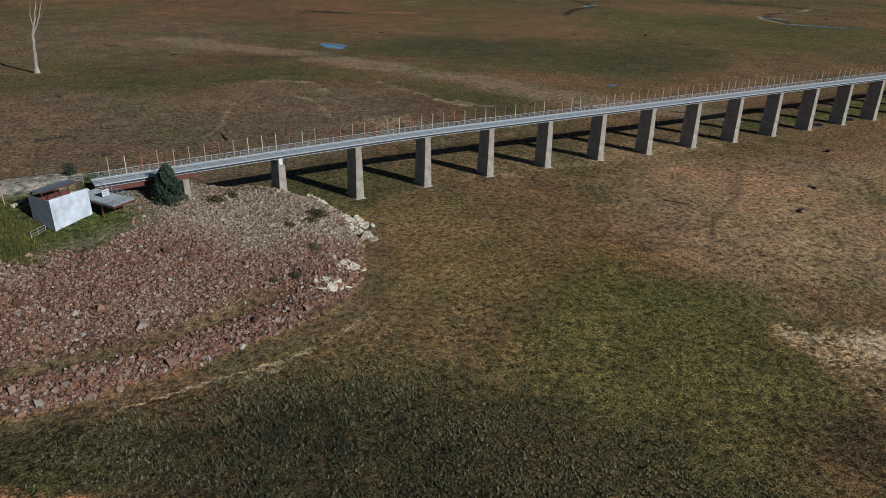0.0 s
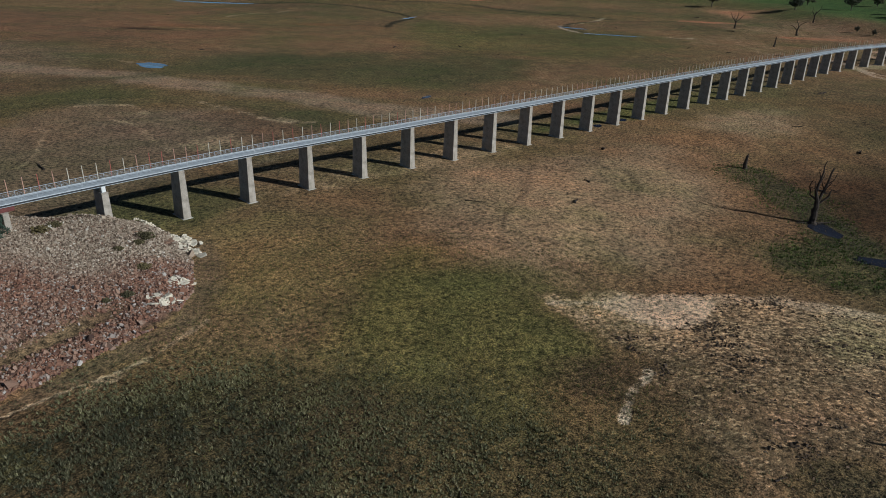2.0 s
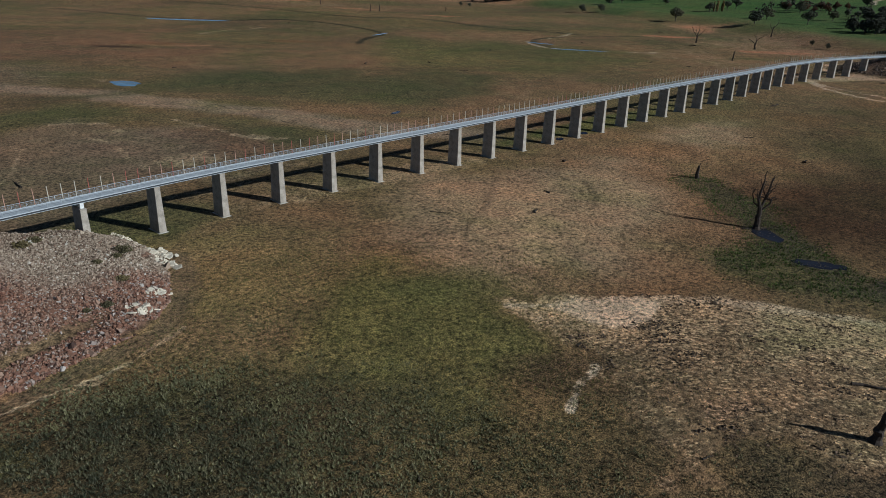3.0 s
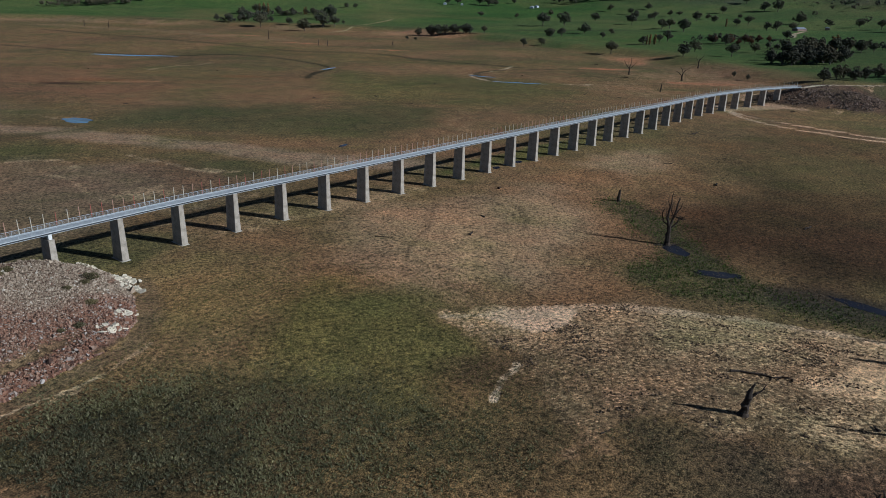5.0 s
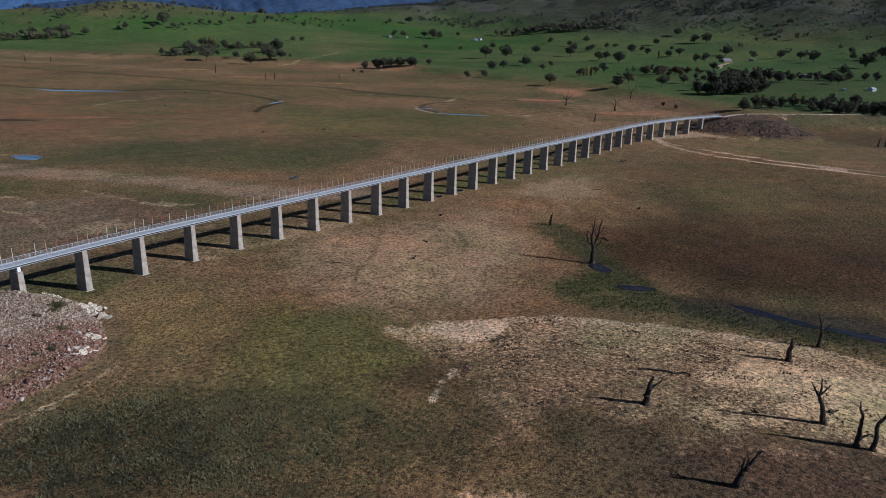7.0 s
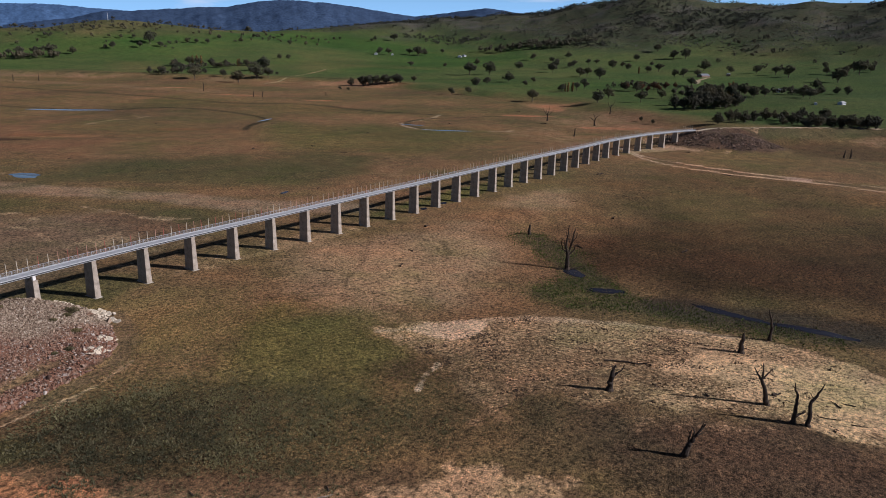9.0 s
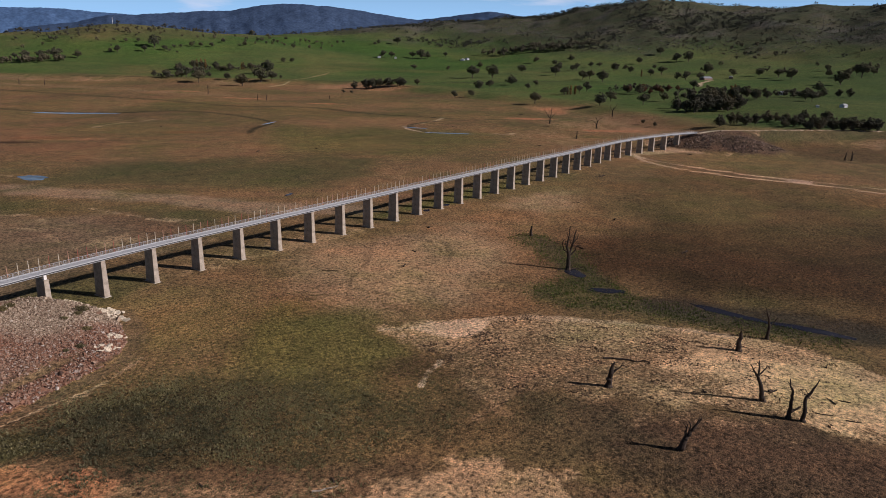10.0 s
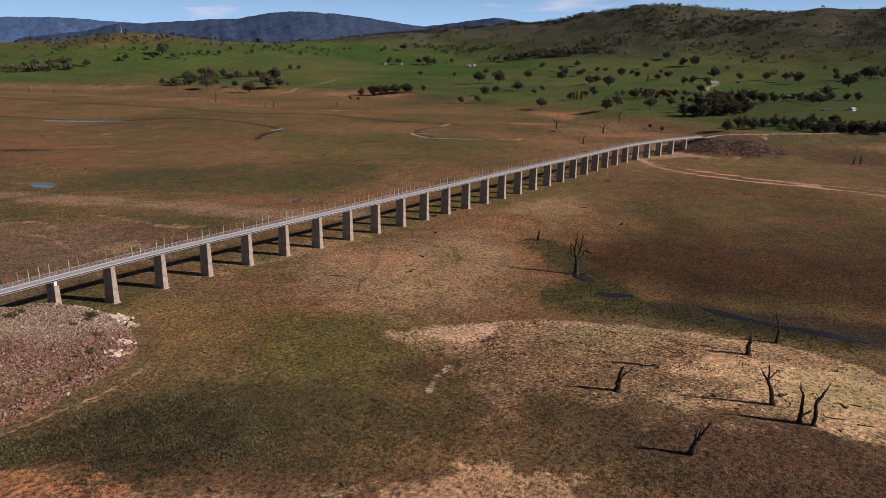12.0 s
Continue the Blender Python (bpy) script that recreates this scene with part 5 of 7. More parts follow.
M_TUFT_MARSH = tuft_material("grey_green_marsh_tufts", (0.095, 0.09, 0.044), (0.195, 0.18, 0.094), (0.31, 0.27, 0.165))
M_TUFT_RUSH = tuft_material("dark_rushes", (0.042, 0.042, 0.023), (0.105, 0.098, 0.055), (0.2, 0.175, 0.115))
M_TUFT_GREEN = tuft_material("green_meadow_tufts", (0.085, 0.090, 0.028), (0.145, 0.146, 0.046), (0.25, 0.2, 0.09))
M_TUFT_DRY = tuft_material("dry_brown_tufts", (0.085, 0.06, 0.036), (0.16, 0.115, 0.068), (0.27, 0.2, 0.12))
M_TUFT_REED = tuft_material("dark_wet_reeds", (0.05, 0.072, 0.02), (0.11, 0.15, 0.04), (0.18, 0.19, 0.07))


def pick(rng, n, x0, x1, y0, y1, mask):
    x, y = rng.uniform(x0, x1, n), rng.uniform(y0, y1, n)
    keep = (rng.random(n) < mask(x, y)) & (bank(x, y) < 0.15)
    return x[keep], y[keep]


def grow():
    rng = np.random.default_rng(21)

    def marsh(x, y):
        m = patch(x, y, -10, -93, 46, 32, -38, seed=35)
        return np.clip(m + 0.2 * patch(x, y, 34, -138, 24, 14, -30, seed=37) + 0.55 * patch(x, y, 18, -116, 30, 20, -30, seed=36), 0, 1)

    x, y = pick(rng, 120000, -75, 70, -165, -50, lambda x, y: marsh(x, y) * np.clip(0.55 + 1.9 * fbm(x, y, 2.6, 2, 110), 0.06, 1))
    clump = 0.75 + 0.7 * np.clip(fbm(x, y, 6, 3, 101), -0.6, 0.8)
    dark = rng.random(len(x)) < patch(x, y, -24, -84, 26, 16, -40, seed=38)
    size = rng.uniform(0.22, 0.5, len(x)) * clump
    tussocks("marsh_tufts", x[~dark], y[~dark], size[~dark], M_TUFT_MARSH, "grey-green marsh tussocks in the damp hollow", rng, 7)
    tussocks("rush_tufts", x[dark], y[dark], 1.3 * size[dark], M_TUFT_RUSH, "dark rushes in the wettest part of the hollow", rng, 7)
    # the larger tussocks stand apart; gaps show the wet floor with shade painted in
    step = 0.62
    gx, gy = np.meshgrid(np.arange(-48, 34, step), np.arange(-134, -60, step))
    x, y = gx.ravel() + rng.uniform(-0.28, 0.28, gx.size), gy.ravel() + rng.uniform(-0.28, 0.28, gx.size)
    hollow = area(x, y, [(-44, -66), (-27, -86), (-12, -108), (4, -122), (17, -114), (20, -100), (8, -82), (-6, -66), (-18, -62), (-32, -61)], 6, 5, 187, 8)
    rows = fbm(x * 0.8 + y * 0.6, (y * 0.8 - x * 0.6) * 1.7, 3.4, 3, 112)
    keep = (rng.random(len(x)) < hollow * np.clip(0.62 + 1.5 * rows, 0.03, 1)) & (bank(x, y) < 0.1)
    x, y = x[keep], y[keep]
    wet = np.clip(1.1 * patch(x, y, -19, -86, 26, 13, -42, seed=38) + 0.3 * fbm(x, y, 7, 3, 113), 0, 1)
    darker = rng.random(len(x)) < 0.9 * wet
    size = rng.uniform(0.26, 0.52, len(x))
    tussocks("marsh_clumps", x[~darker], y[~darker], size[~darker], M_TUFT_MARSH, "grey-green bushy tussocks in the damp hollow", rng, 16, 0.98)
    tussocks("rush_clumps", x[darker], y[darker], 1.1 * size[darker], M_TUFT_RUSH, "dark bushy rushes in the wettest part of the hollow", rng, 16, 0.95)
    # long grass on top of the bank
    n = 9000
    bx, by = rng.uniform(-66, -28, n), rng.uniform(-26, -8, n)
    keep = (bank(bx, by) > 7.4 + 1.2 * fbm(bx, by, 6, 3, 108)) & (rng.random(n) < 0.25 + 0.75 * sstep(-42, -50, bx)) & ~((bx > -50) & (by > -12))
    bx, by = bx[keep], by[keep]
    tussocks("bank_grass", bx, by, rng.uniform(0.2, 0.4, len(bx)) + 0.5 * sstep(-45, -50, bx) * rng.uniform(0.4, 1, len(bx)), M_TUFT_GREEN, "long green and straw grass on the bank top", rng, 6, 0.9)

    def meadow(x, y):
        return np.clip(0.9 * patch(x, y, 30, -75, 55, 52, -30, seed=32) * (1 - 0.6 * marsh(x, y)), 0, 1)

    x, y = pick(rng, 70000, -40, 95, -140, -8, meadow)
    tussocks("meadow_tufts", x, y, rng.uniform(0.15, 0.32, len(x)), M_TUFT_GREEN, "short green meadow grass on the lake bed", rng, 5)

    def dry(x, y):
        sand = patch(x, y, 72, -100, 16, 6, -35, ragged=0.5, soft=0.25, seed=41, grain=4) + patch(x, y, 101, -178, 26, 15, -62, ragged=0.6, seed=42, grain=6) + patch(x, y, 88, -205, 22, 12, -30, ragged=0.5, seed=43, grain=6)
        return np.clip(0.35 + 1.3 * fbm(x, y, 9, 3, 104), 0.04, 1) * (1 - 0.9 * np.clip(sand, 0, 1))

    x, y = pick(rng, 46000, -10, 190, -225, -85, dry)
    tussocks("dry_tufts", x, y, rng.uniform(0.18, 0.42, len(x)), M_TUFT_DRY, "dry brown grass tufts on the sandy rise", rng, 5)
    x, y = pick(rng, 30000, 10, 260, -85, 40, lambda x, y: np.clip(0.25 + fbm(x, y, 14, 3, 105), 0.02, 1))
    tussocks("apron_tufts", x, y, rng.uniform(0.18, 0.4, len(x)), M_TUFT_DRY, "sparse dry grass tufts round the bridge piers", rng, 4)

    def wet(x, y):
        w = 0.9 * patch(x, y, 132, -116, 20, 22, -10, seed=60) + 0.8 * strip(x, y, [(185, -62), (168, -92), (138, -118), (133, -140), (138, -165), (140, -190)], 13, seed=61)
        for cx, cy, rx, ry in ((153, -102, 5, 6), (141, -120.5, 4.5, 5), (147.5, -162, 3, 12), (148, -187, 3, 12)):
            w = np.where(np.hypot((x - cx) / rx, (y - cy) / ry) < 0.95, 0, w)
        return np.clip(w * (0.35 + 1.2 * np.clip(fbm(x, y, 5, 3, 106) + 0.3, 0, 1)), 0, 1)

    x, y = pick(rng, 26000, 100, 200, -215, -50, wet)
    tussocks("wet_reeds", x, y, rng.uniform(0.3, 0.7, len(x)), M_TUFT_REED, "dark green reeds in the wet ground by the creek", rng, 6)

    # clods and hoof-broken crust on the sand
    n = 16000
    x, y = rng.uniform(40, 130, n), rng.uniform(-215, -92, n)
    m = np.clip(patch(x, y, 84, -150, 60, 42, -42, seed=40) * (0.2 + 1.4 * np.clip(fbm(x, y, 6, 3, 107), 0, 1)), 0, 1)
    keep = rng.random(n) < m
    x, y = x[keep], y[keep]
    at = np.stack([x, y, height(x, y)], -1)
    ob = lumps("earth_clods", at, rng.uniform(0.05, 0.15, len(x)), (CUBE_V, CUBE_F), M_CLOD, rng, flat=0.35, jitter=0.35, sink=0.4)
    tagged(ob, "broken dark earth clods scattered over the sand", "clods", kind="stuff")
    # dark withered mats of growth along the sand's worn ledges
    n = 40000
    x, y = rng.uniform(44, 132, n), rng.uniform(-205, -92, n)
    u, v = row_place(x, y, RISE_EDGE)
    m = area(x, y, RISE, 1.4, 2.6, 176, 5) * np.clip(3.4 * fbm(u / 4.5, v, 2.2, 3, 109) - 0.35, 0, 1) * (1 - 0.8 * patch(x, y, 75, -100, 13, 7, -40, seed=41)) * (1 - 0.7 * sstep(-165, -185, y))
    keep = rng.random(n) < 0.55 * m
    x, y = x[keep], y[keep]
    at = np.stack([x, y, height(x, y)], -1)
    ob = lumps("withered_mats", at, rng.uniform(0.1, 0.27, len(x)), (CUBE_V, CUBE_F), M_MAT, rng, flat=0.6, jitter=0.4, sink=0.7)
    tagged(ob, "dark withered mats of growth on the worn sand ledges", "withered growth", kind="stuff")


M_MAT = surface("dark_withered_growth", (0.06, 0.04, 0.026), (0.13, 0.088, 0.056), 0.6, 0.95, island=0.4)
M_CLOD = surface("broken_dark_earth", (0.10, 0.066, 0.042), (0.2, 0.135, 0.085), 0.4, 0.95, island=0.3)
grow()

# ---- dead trees ----
VIEW_TURN = -52.5


def snag(name, x, y, trunk, radii, limbs, label, material=M_DEADWOOD, turn=VIEW_TURN, seed=0, category="dead tree", tall=1.0):
    """A dead tree: a bent trunk with broken limbs, given as (across, along, up) in metres."""
    rnd = random.Random(seed)
    s = base(name, pose(x, y, ground_z(x, y) - 0.25, 0, 0, turn), label, category)

    def smooth_line(pts, wobble):
        out = []
        for a, b in zip(pts, pts[1:]):
            for q in (0.0, 0.33, 0.66):
                p = Vector(a).lerp(Vector(b), q)
                if out:
                    p += Vector([rnd.uniform(-wobble, wobble) for _ in range(3)])
                out.append(p)
        out.append(Vector(pts[-1]))
        return out

    def taper(r, n):
        return [np.interp(k / (n - 1), np.linspace(0, 1, len(r)), r) * rnd.uniform(0.9, 1.1) for k in range(n)]

    trunk = [(a, b, c * tall) for a, b, c in trunk]
    limbs = [([(a, b, c * tall) for a, b, c in limb], r) for limb, r in limbs]
    radii = [1.02 * r for r in radii]
    line = smooth_line(trunk, radii[0] * 0.2)
    rr = taper(radii, len(line))
    rr[0] *= 1.45
    part("trunk", tube(bmesh.new(), line, rr, 9), material, s)
    for limb, r in limbs:
        r *= 1.1
        pts = smooth_line(limb, r * 0.4)
        part("limb", tube(bmesh.new(), pts, taper([r, r * 0.3], len(pts)), 7), material, s)
        end, way = pts[-1], (pts[-1] - pts[-3]).normalized()
        for _ in range(2):
            mid = pts[len(pts) // 2].lerp(end, rnd.uniform(0, 0.8))
            off = way + Vector([rnd.uniform(-0.9, 0.9), rnd.uniform(-0.9, 0.9), rnd.uniform(-0.2, 0.8)])
            off = off.normalized() * rnd.uniform(0.5, 1.3) * (2.5 * r + 0.5)
            part("twig", tube(bmesh.new(), [mid, mid + off * 0.5 + Vector((0, 0, 0.1)), mid + off], [r * 0.35, r * 0.25, r * 0.12], 5), material, s)
    return s


snag("dead_tree", 156, -97.5, [(0, 0, 0), (-0.1, 0, 3), (-0.3, 0.2, 6.2), (-1.1, 0, 9.8), (-0.9, -0.2, 13.6), (-0.4, 0, 18.3)], [0.95, 0.8, 0.62, 0.4, 0.26, 0.1],
     [([(-0.3, 0, 6.5), (1.0, 0.5, 10.5), (1.7, 0.8, 15.0), (2.0, 1.0, 16.4)], 0.4), ([(-0.1, 0.1, 6.0), (2.2, 0.2, 8.3), (2.7, 0.3, 10.2), (4.4, 0.4, 10.3)], 0.32),
      ([(-0.9, 0, 9.0), (-1.9, -0.6, 10.8), (-2.0, -0.8, 12.2)], 0.22), ([(0.8, 0.3, 9.5), (1.1, -1.5, 12), (1.4, -2, 13)], 0.2), ([(-0.9, -0.1, 13.2), (-1.6, 0.4, 15.6)], 0.14), ([(-0.4, 0, 6.8), (-2.4, 0.3, 8.6), (-3.0, 0.4, 11.0), (-2.6, 0.4, 12.6)], 0.26), ([(1.5, 0.6, 12.0), (2.8, 0.4, 13.2), (3.0, 0.3, 15.0)], 0.16), ([(0.9, 0.4, 9.8), (-0.2, 0.8, 12.4), (0.3, 1.0, 14.8)], 0.18),
      ([(1.2, 0, 0.5), (4.5, 1.0, 0.6), (6.0, 1.5, 1.0)], 0.22), ([(-1.0, 0, 0.4), (-3.2, -0.8, 0.5), (-4.6, -1.0, 0.4)], 0.28)], "tall blackened dead tree standing in a puddle", seed=1)
snag("tree_stump", 189.9, -60.8, [(0, 0, 0), (-0.2, 0, 2.4), (0.1, 0, 5.0)], [0.7, 0.6, 0.42], [([(0, 0, 3.8), (0.2, 0.1, 5.4)], 0.2)], "short dark dead trunk on the lake bed", seed=2, category="stump")
snag("tree_stump", 113.3, -173.9, [(0, 0, 0), (-0.1, 0, 2.8), (0.1, 0, 5.2), (0.15, 0, 6.5)], [0.85, 0.62, 0.42, 0.08], [([(0.0, 0, 3.9), (-0.25, 0, 5.3)], 0.2)], "splintered dark tree stump on the sandy rise", seed=3, category="stump")
snag("dead_tree", 129.7, -178, [(0, 0, 0), (0.2, 0, 4.2), (-0.3, 0, 6.6), (-1.2, 0, 8.7), (-1.6, 0, 10.2)], [0.5, 0.38, 0.28, 0.18, 0.06], [([(0.1, 0, 4.3), (1.5, 0.3, 5.3), (2.4, 0.3, 7.1)], 0.2), ([(-0.5, 0, 7.0), (0.2, 0.3, 8.6)], 0.12), ([(-1.0, 0, 8.2), (-2.2, 0.4, 9.0)], 0.1)], "thin dark dead tree by the creek", seed=4)
snag("dead_tree", 64.7, -154.9, [(0, 0, 0), (0.1, 0, 2.2), (0.3, 0, 4.2), (1.0, 0, 7.0)], [0.9, 0.72, 0.58, 0.14], [([(0.3, 0, 3.4), (1.6, 0.2, 5.0), (2.3, 0.3, 5.3), (3.0, 0.3, 6.0)], 0.3), ([(0.5, 0, 5.0), (0.3, 0, 6.6)], 0.15)], "forked dark dead trunk on the sandy rise", seed=5)
snag("dead_tree", 83.0, -187.2, [(0, 0, 0), (-0.5, 0, 2.2), (-1.0, 0, 4.6), (-2.2, 0, 8.0)], [0.7, 0.58, 0.48, 0.34], [([(-2.0, 0, 7.6), (-3.4, 0.2, 9.6), (-4.2, 0.3, 11.4)], 0.28), ([(-2.2, 0, 7.8), (-2.0, 0, 10.6), (-2.5, 0, 12.8)], 0.26), ([(-2.1, 0, 8.0), (-0.8, 0.2, 9.9), (0.2, 0.3, 10.9)], 0.2), ([(-3.2, 0.1, 9.3), (-4.6, -0.4, 9.8)], 0.14)], "leaning dead tree with a forked broken crown", seed=6, tall=0.87)
snag("dead_tree", 77.4, -194.0, [(0, 0, 0), (0.15, 0, 3), (0.1, 0, 5.3), (0.1, 0, 8.0), (-0.8, 0, 10.1), (-1.1, 0, 12.0)], [0.55, 0.42, 0.36, 0.3, 0.2, 0.08], [([(0.1, 0, 2.0), (1.7, 0.2, 2.9), (2.7, 0.3, 3.3)], 0.34), ([(-0.7, 0, 10.0), (-1.5, 0, 11.0)], 0.12)], "thin crooked dead tree on the sand", seed=7, tall=0.87)
snag("dead_tree", 78.3, -197.0, [(0, 0, 0), (-0.1, 0, 3.7), (-0.3, 0, 7.3), (0.5, 0, 8.2), (1.3, 0, 10.6), (2.1, 0, 12.6)], [0.55, 0.42, 0.36, 0.3, 0.2, 0.06], [([(0.45, 0, 8.1), (-0.6, 0.2, 9.2)], 0.14), ([(1.25, 0, 10.4), (2.1, 0.4, 10.6)], 0.1)], "thin curved dead tree on the sand", seed=8, tall=0.87)
snag("dead_tree", 46.3, -179.1, [(0, 0, 0), (0.2, 0, 1.8), (0.9, 0, 3.6), (1.6, 0, 4.9)], [0.8, 0.64, 0.55, 0.4], [([(1.4, 0, 4.5), (2.7, 0.1, 6.6), (3.7, 0.2, 8.7)], 0.38), ([(0.8, 0, 3.2), (0.6, 0, 5.2), (0.9, 0, 7.2)], 0.3), ([(1.5, 0, 5.0), (1.5, 0, 6.8), (1.1, 0, 8.0)], 0.2), ([(2.4, 0, 6.0), (3.4, 0.3, 6.3)], 0.14)], "stout leaning dead trunk with broken forks", seed=9, tall=0.87)
snag("dead_tree", -48.4, 211, [(0, 0, 0), (0.8, 0, 8), (1.4, 0, 16), (3.6, 0, 23), (5.5, 0, 30)], [0.9, 0.7, 0.55, 0.36, 0.1], [([(1.4, 0, 15.5), (4.4, 0, 21), (6.2, 0, 26), (7.8, 0, 30)], 0.3), ([(2.4, 0, 19), (2.2, 0, 25), (3.4, 0, 29.5)], 0.22), ([(4.4, 0, 22), (7.0, 0, 25)], 0.16)], "tall bleached dead tree on the far lake bed", M_PALEWOOD, -10, 10)
snag("dead_tree", 637, 172, [(0, 0, 0), (0.2, 0, 5), (0.0, 0, 9)], [0.8, 0.6, 0.4], [([(0, 0, 6), (-4, 0, 11), (-6, 0, 15)], 0.35), ([(0, 0, 8), (1.5, 0, 13), (1, 0, 18)], 0.35), ([(0, 0, 6), (4, 0, 10), (7, 1, 13)], 0.35), ([(-2, 0, 9), (-1, 1, 15)], 0.2)], "spreading leafless dead tree near the far shore", seed=11)
snag("dead_tree", 624, 107, [(0, 0, 0), (-0.5, 0, 4), (0.5, 0, 8)], [0.9, 0.7, 0.4], [([(0, 0, 4), (-4, 0, 8), (-7, 0, 9)], 0.35), ([(0, 0, 7), (2, 0, 10), (6, 0, 12)], 0.35), ([(0.3, 0, 7), (-1, 0, 11), (-3, 0, 13)], 0.3)], "spreading leafless dead tree near the far shore", seed=12)
snag("dead_tree", 740, 140, [(0, 0, 0), (0, 0, 6), (1, 0, 11)], [0.7, 0.5, 0.3], [([(0, 0, 6), (-3, 0, 11), (-3, 0, 15)], 0.3), ([(0.8, 0, 9), (4, 0, 13), (5, 0, 17)], 0.3)], "leafless dead tree at the edge of a paddock", seed=13)
snag("tree_stump", 522, 81, [(0, 0, 0), (0.3, 0, 4), (0.8, 0, 8)], [0.6, 0.5, 0.15], [([(0.3, 0, 4), (-0.4, 0, 7)], 0.2)], "dark dead trunk beyond the bridge", seed=14, category="stump")
for q, (x, y, h) in enumerate(((598, 774, 16), (587, 636, 9), (596, 627, 11), (571, -140, 7), (573.5, -144.5, 8), (775, 917, 20), (474, 1160, 12), (500, 1120, 12), (690, 590, 6))):
    snag("tree_stump", x, y, [(0, 0, 0), (0.2, 0, h * 0.5), (0.5 if q % 2 else -0.4, 0, h)], [0.7, 0.55, 0.2], [([(0.1, 0, h * 0.55), (1.4, 0, h * 0.8)], 0.25)], "bare dead trunk on the far flat", seed=20 + q, category="stump")


def fallen_log(x, y, length, r, turn, label, seed, material=M_DEADWOOD):
    rnd = random.Random(seed)
    s = base("fallen_log", pose(x, y, 0, 0, 0, turn), label, "log")
    c, t = math.cos(radians(turn)), math.sin(radians(turn))
    pts = []
    for k in range(7):
        u = length * (k / 6 - 0.5)
        v = rnd.uniform(-0.04, 0.04) * length
        pts.append((u, v, ground_z(x + u * c - v * t, y + u * t + v * c) + r * rnd.uniform(0.5, 1.1)))
    part("trunk", tube(bmesh.new(), pts, [r * (1.1 - 0.7 * k / 6) for k in range(7)], 7), material, s)
    for k in (3, 4, 5)[: 2 + seed % 2]:
        p = Vector(pts[k])
        way = Vector((rnd.uniform(0.2, 0.8), rnd.choice((-1, 1)) * rnd.uniform(0.4, 1), rnd.uniform(0.1, 0.6))) * length * rnd.uniform(0.12, 0.25)
        part("limb", tube(bmesh.new(), [p, p + way * 0.5, p + way], [r * 0.5, r * 0.4, r * 0.15], 5), material, s)


fallen_log(83.5, -152, 12.5, 0.28, -62, "long fallen log lying on the sandy rise", 1)
fallen_log(-44, 82, 9, 0.4, 10, "dark fallen branches on the lake bed", 2)
fallen_log(95, -200.5, 3.5, 0.18, 40, "curled dead roots on the cracked sand", 3)
fallen_log(97, -203, 3.0, 0.16, 100, "curled dead roots on the cracked sand", 4)
fallen_log(7, -112.3, 2.4, 0.12, 60, "dead branch in the marsh grass", 5)
fallen_log(-8.6, -130, 5.0, 0.2, -30, "pale fallen log at the edge of the dirt", 6, M_PALEWOOD)
fallen_log(56, -105, 2.0, 0.15, 20, "dark driftwood at the edge of the sand", 7)
fallen_log(41, -139, 2.2, 0.14, -20, "dark driftwood in the grass", 8)
fallen_log(97, 22, 6, 0.18, -40, "thin fallen branch behind the piers", 9)
fallen_log(85, -34, 5, 0.14, -50, "thin fallen branch on the pale ground", 10)
fallen_log(110, -50, 3.4, 0.3, 30, "dark driftwood on the pale ground", 11)
fallen_log(128, -40, 2.6, 0.3, 80, "dark driftwood on the pale ground", 12)
fallen_log(164, -20, 2.2, 0.5, 10, "dark stump root on the lake bed", 13)
for q, (x, y, n, r, turn) in enumerate(((-36.9, -90.6, 3.0, 0.12, -70), (-30.2, -103.8, 1.8, 0.1, 20), (-22.3, -110.4, 1.6, 0.2, 80), (-14.6, -120.6, 2.4, 0.1, 10), (-5.6, -129.0, 1.8, 0.2, 60), (85.8, -200.5, 4.5, 0.14, -70), (86.4, -206.4, 3.4, 0.14, -65), (90.4, -187.9, 2.4, 0.35, -40), (78.0, -174.5, 1.8, 0.28, 50), (118, -196, 1.6, 0.25, 0), (124, -150, 1.4, 0.2, 30))):
    fallen_log(x, y, n, r, turn, "dark broken branch lying on bare dirt", 40 + q)
rnd = random.Random(77)
for q in range(46):
    a, r = radians(rnd.uniform(5, 78)), rnd.uniform(260, 900)
    x, y = -80 + r * math.sin(a), -200 + r * math.cos(a)
    if along(np.array([x]), np.array([y]), SHORE)[1][0] > 0 and abs(y - 2) > 14:
        fallen_log(x, y, rnd.uniform(2.5, 8), rnd.uniform(0.2, 0.45), rnd.uniform(0, 180), "dark driftwood lying on the dry lake bed", 100 + q)


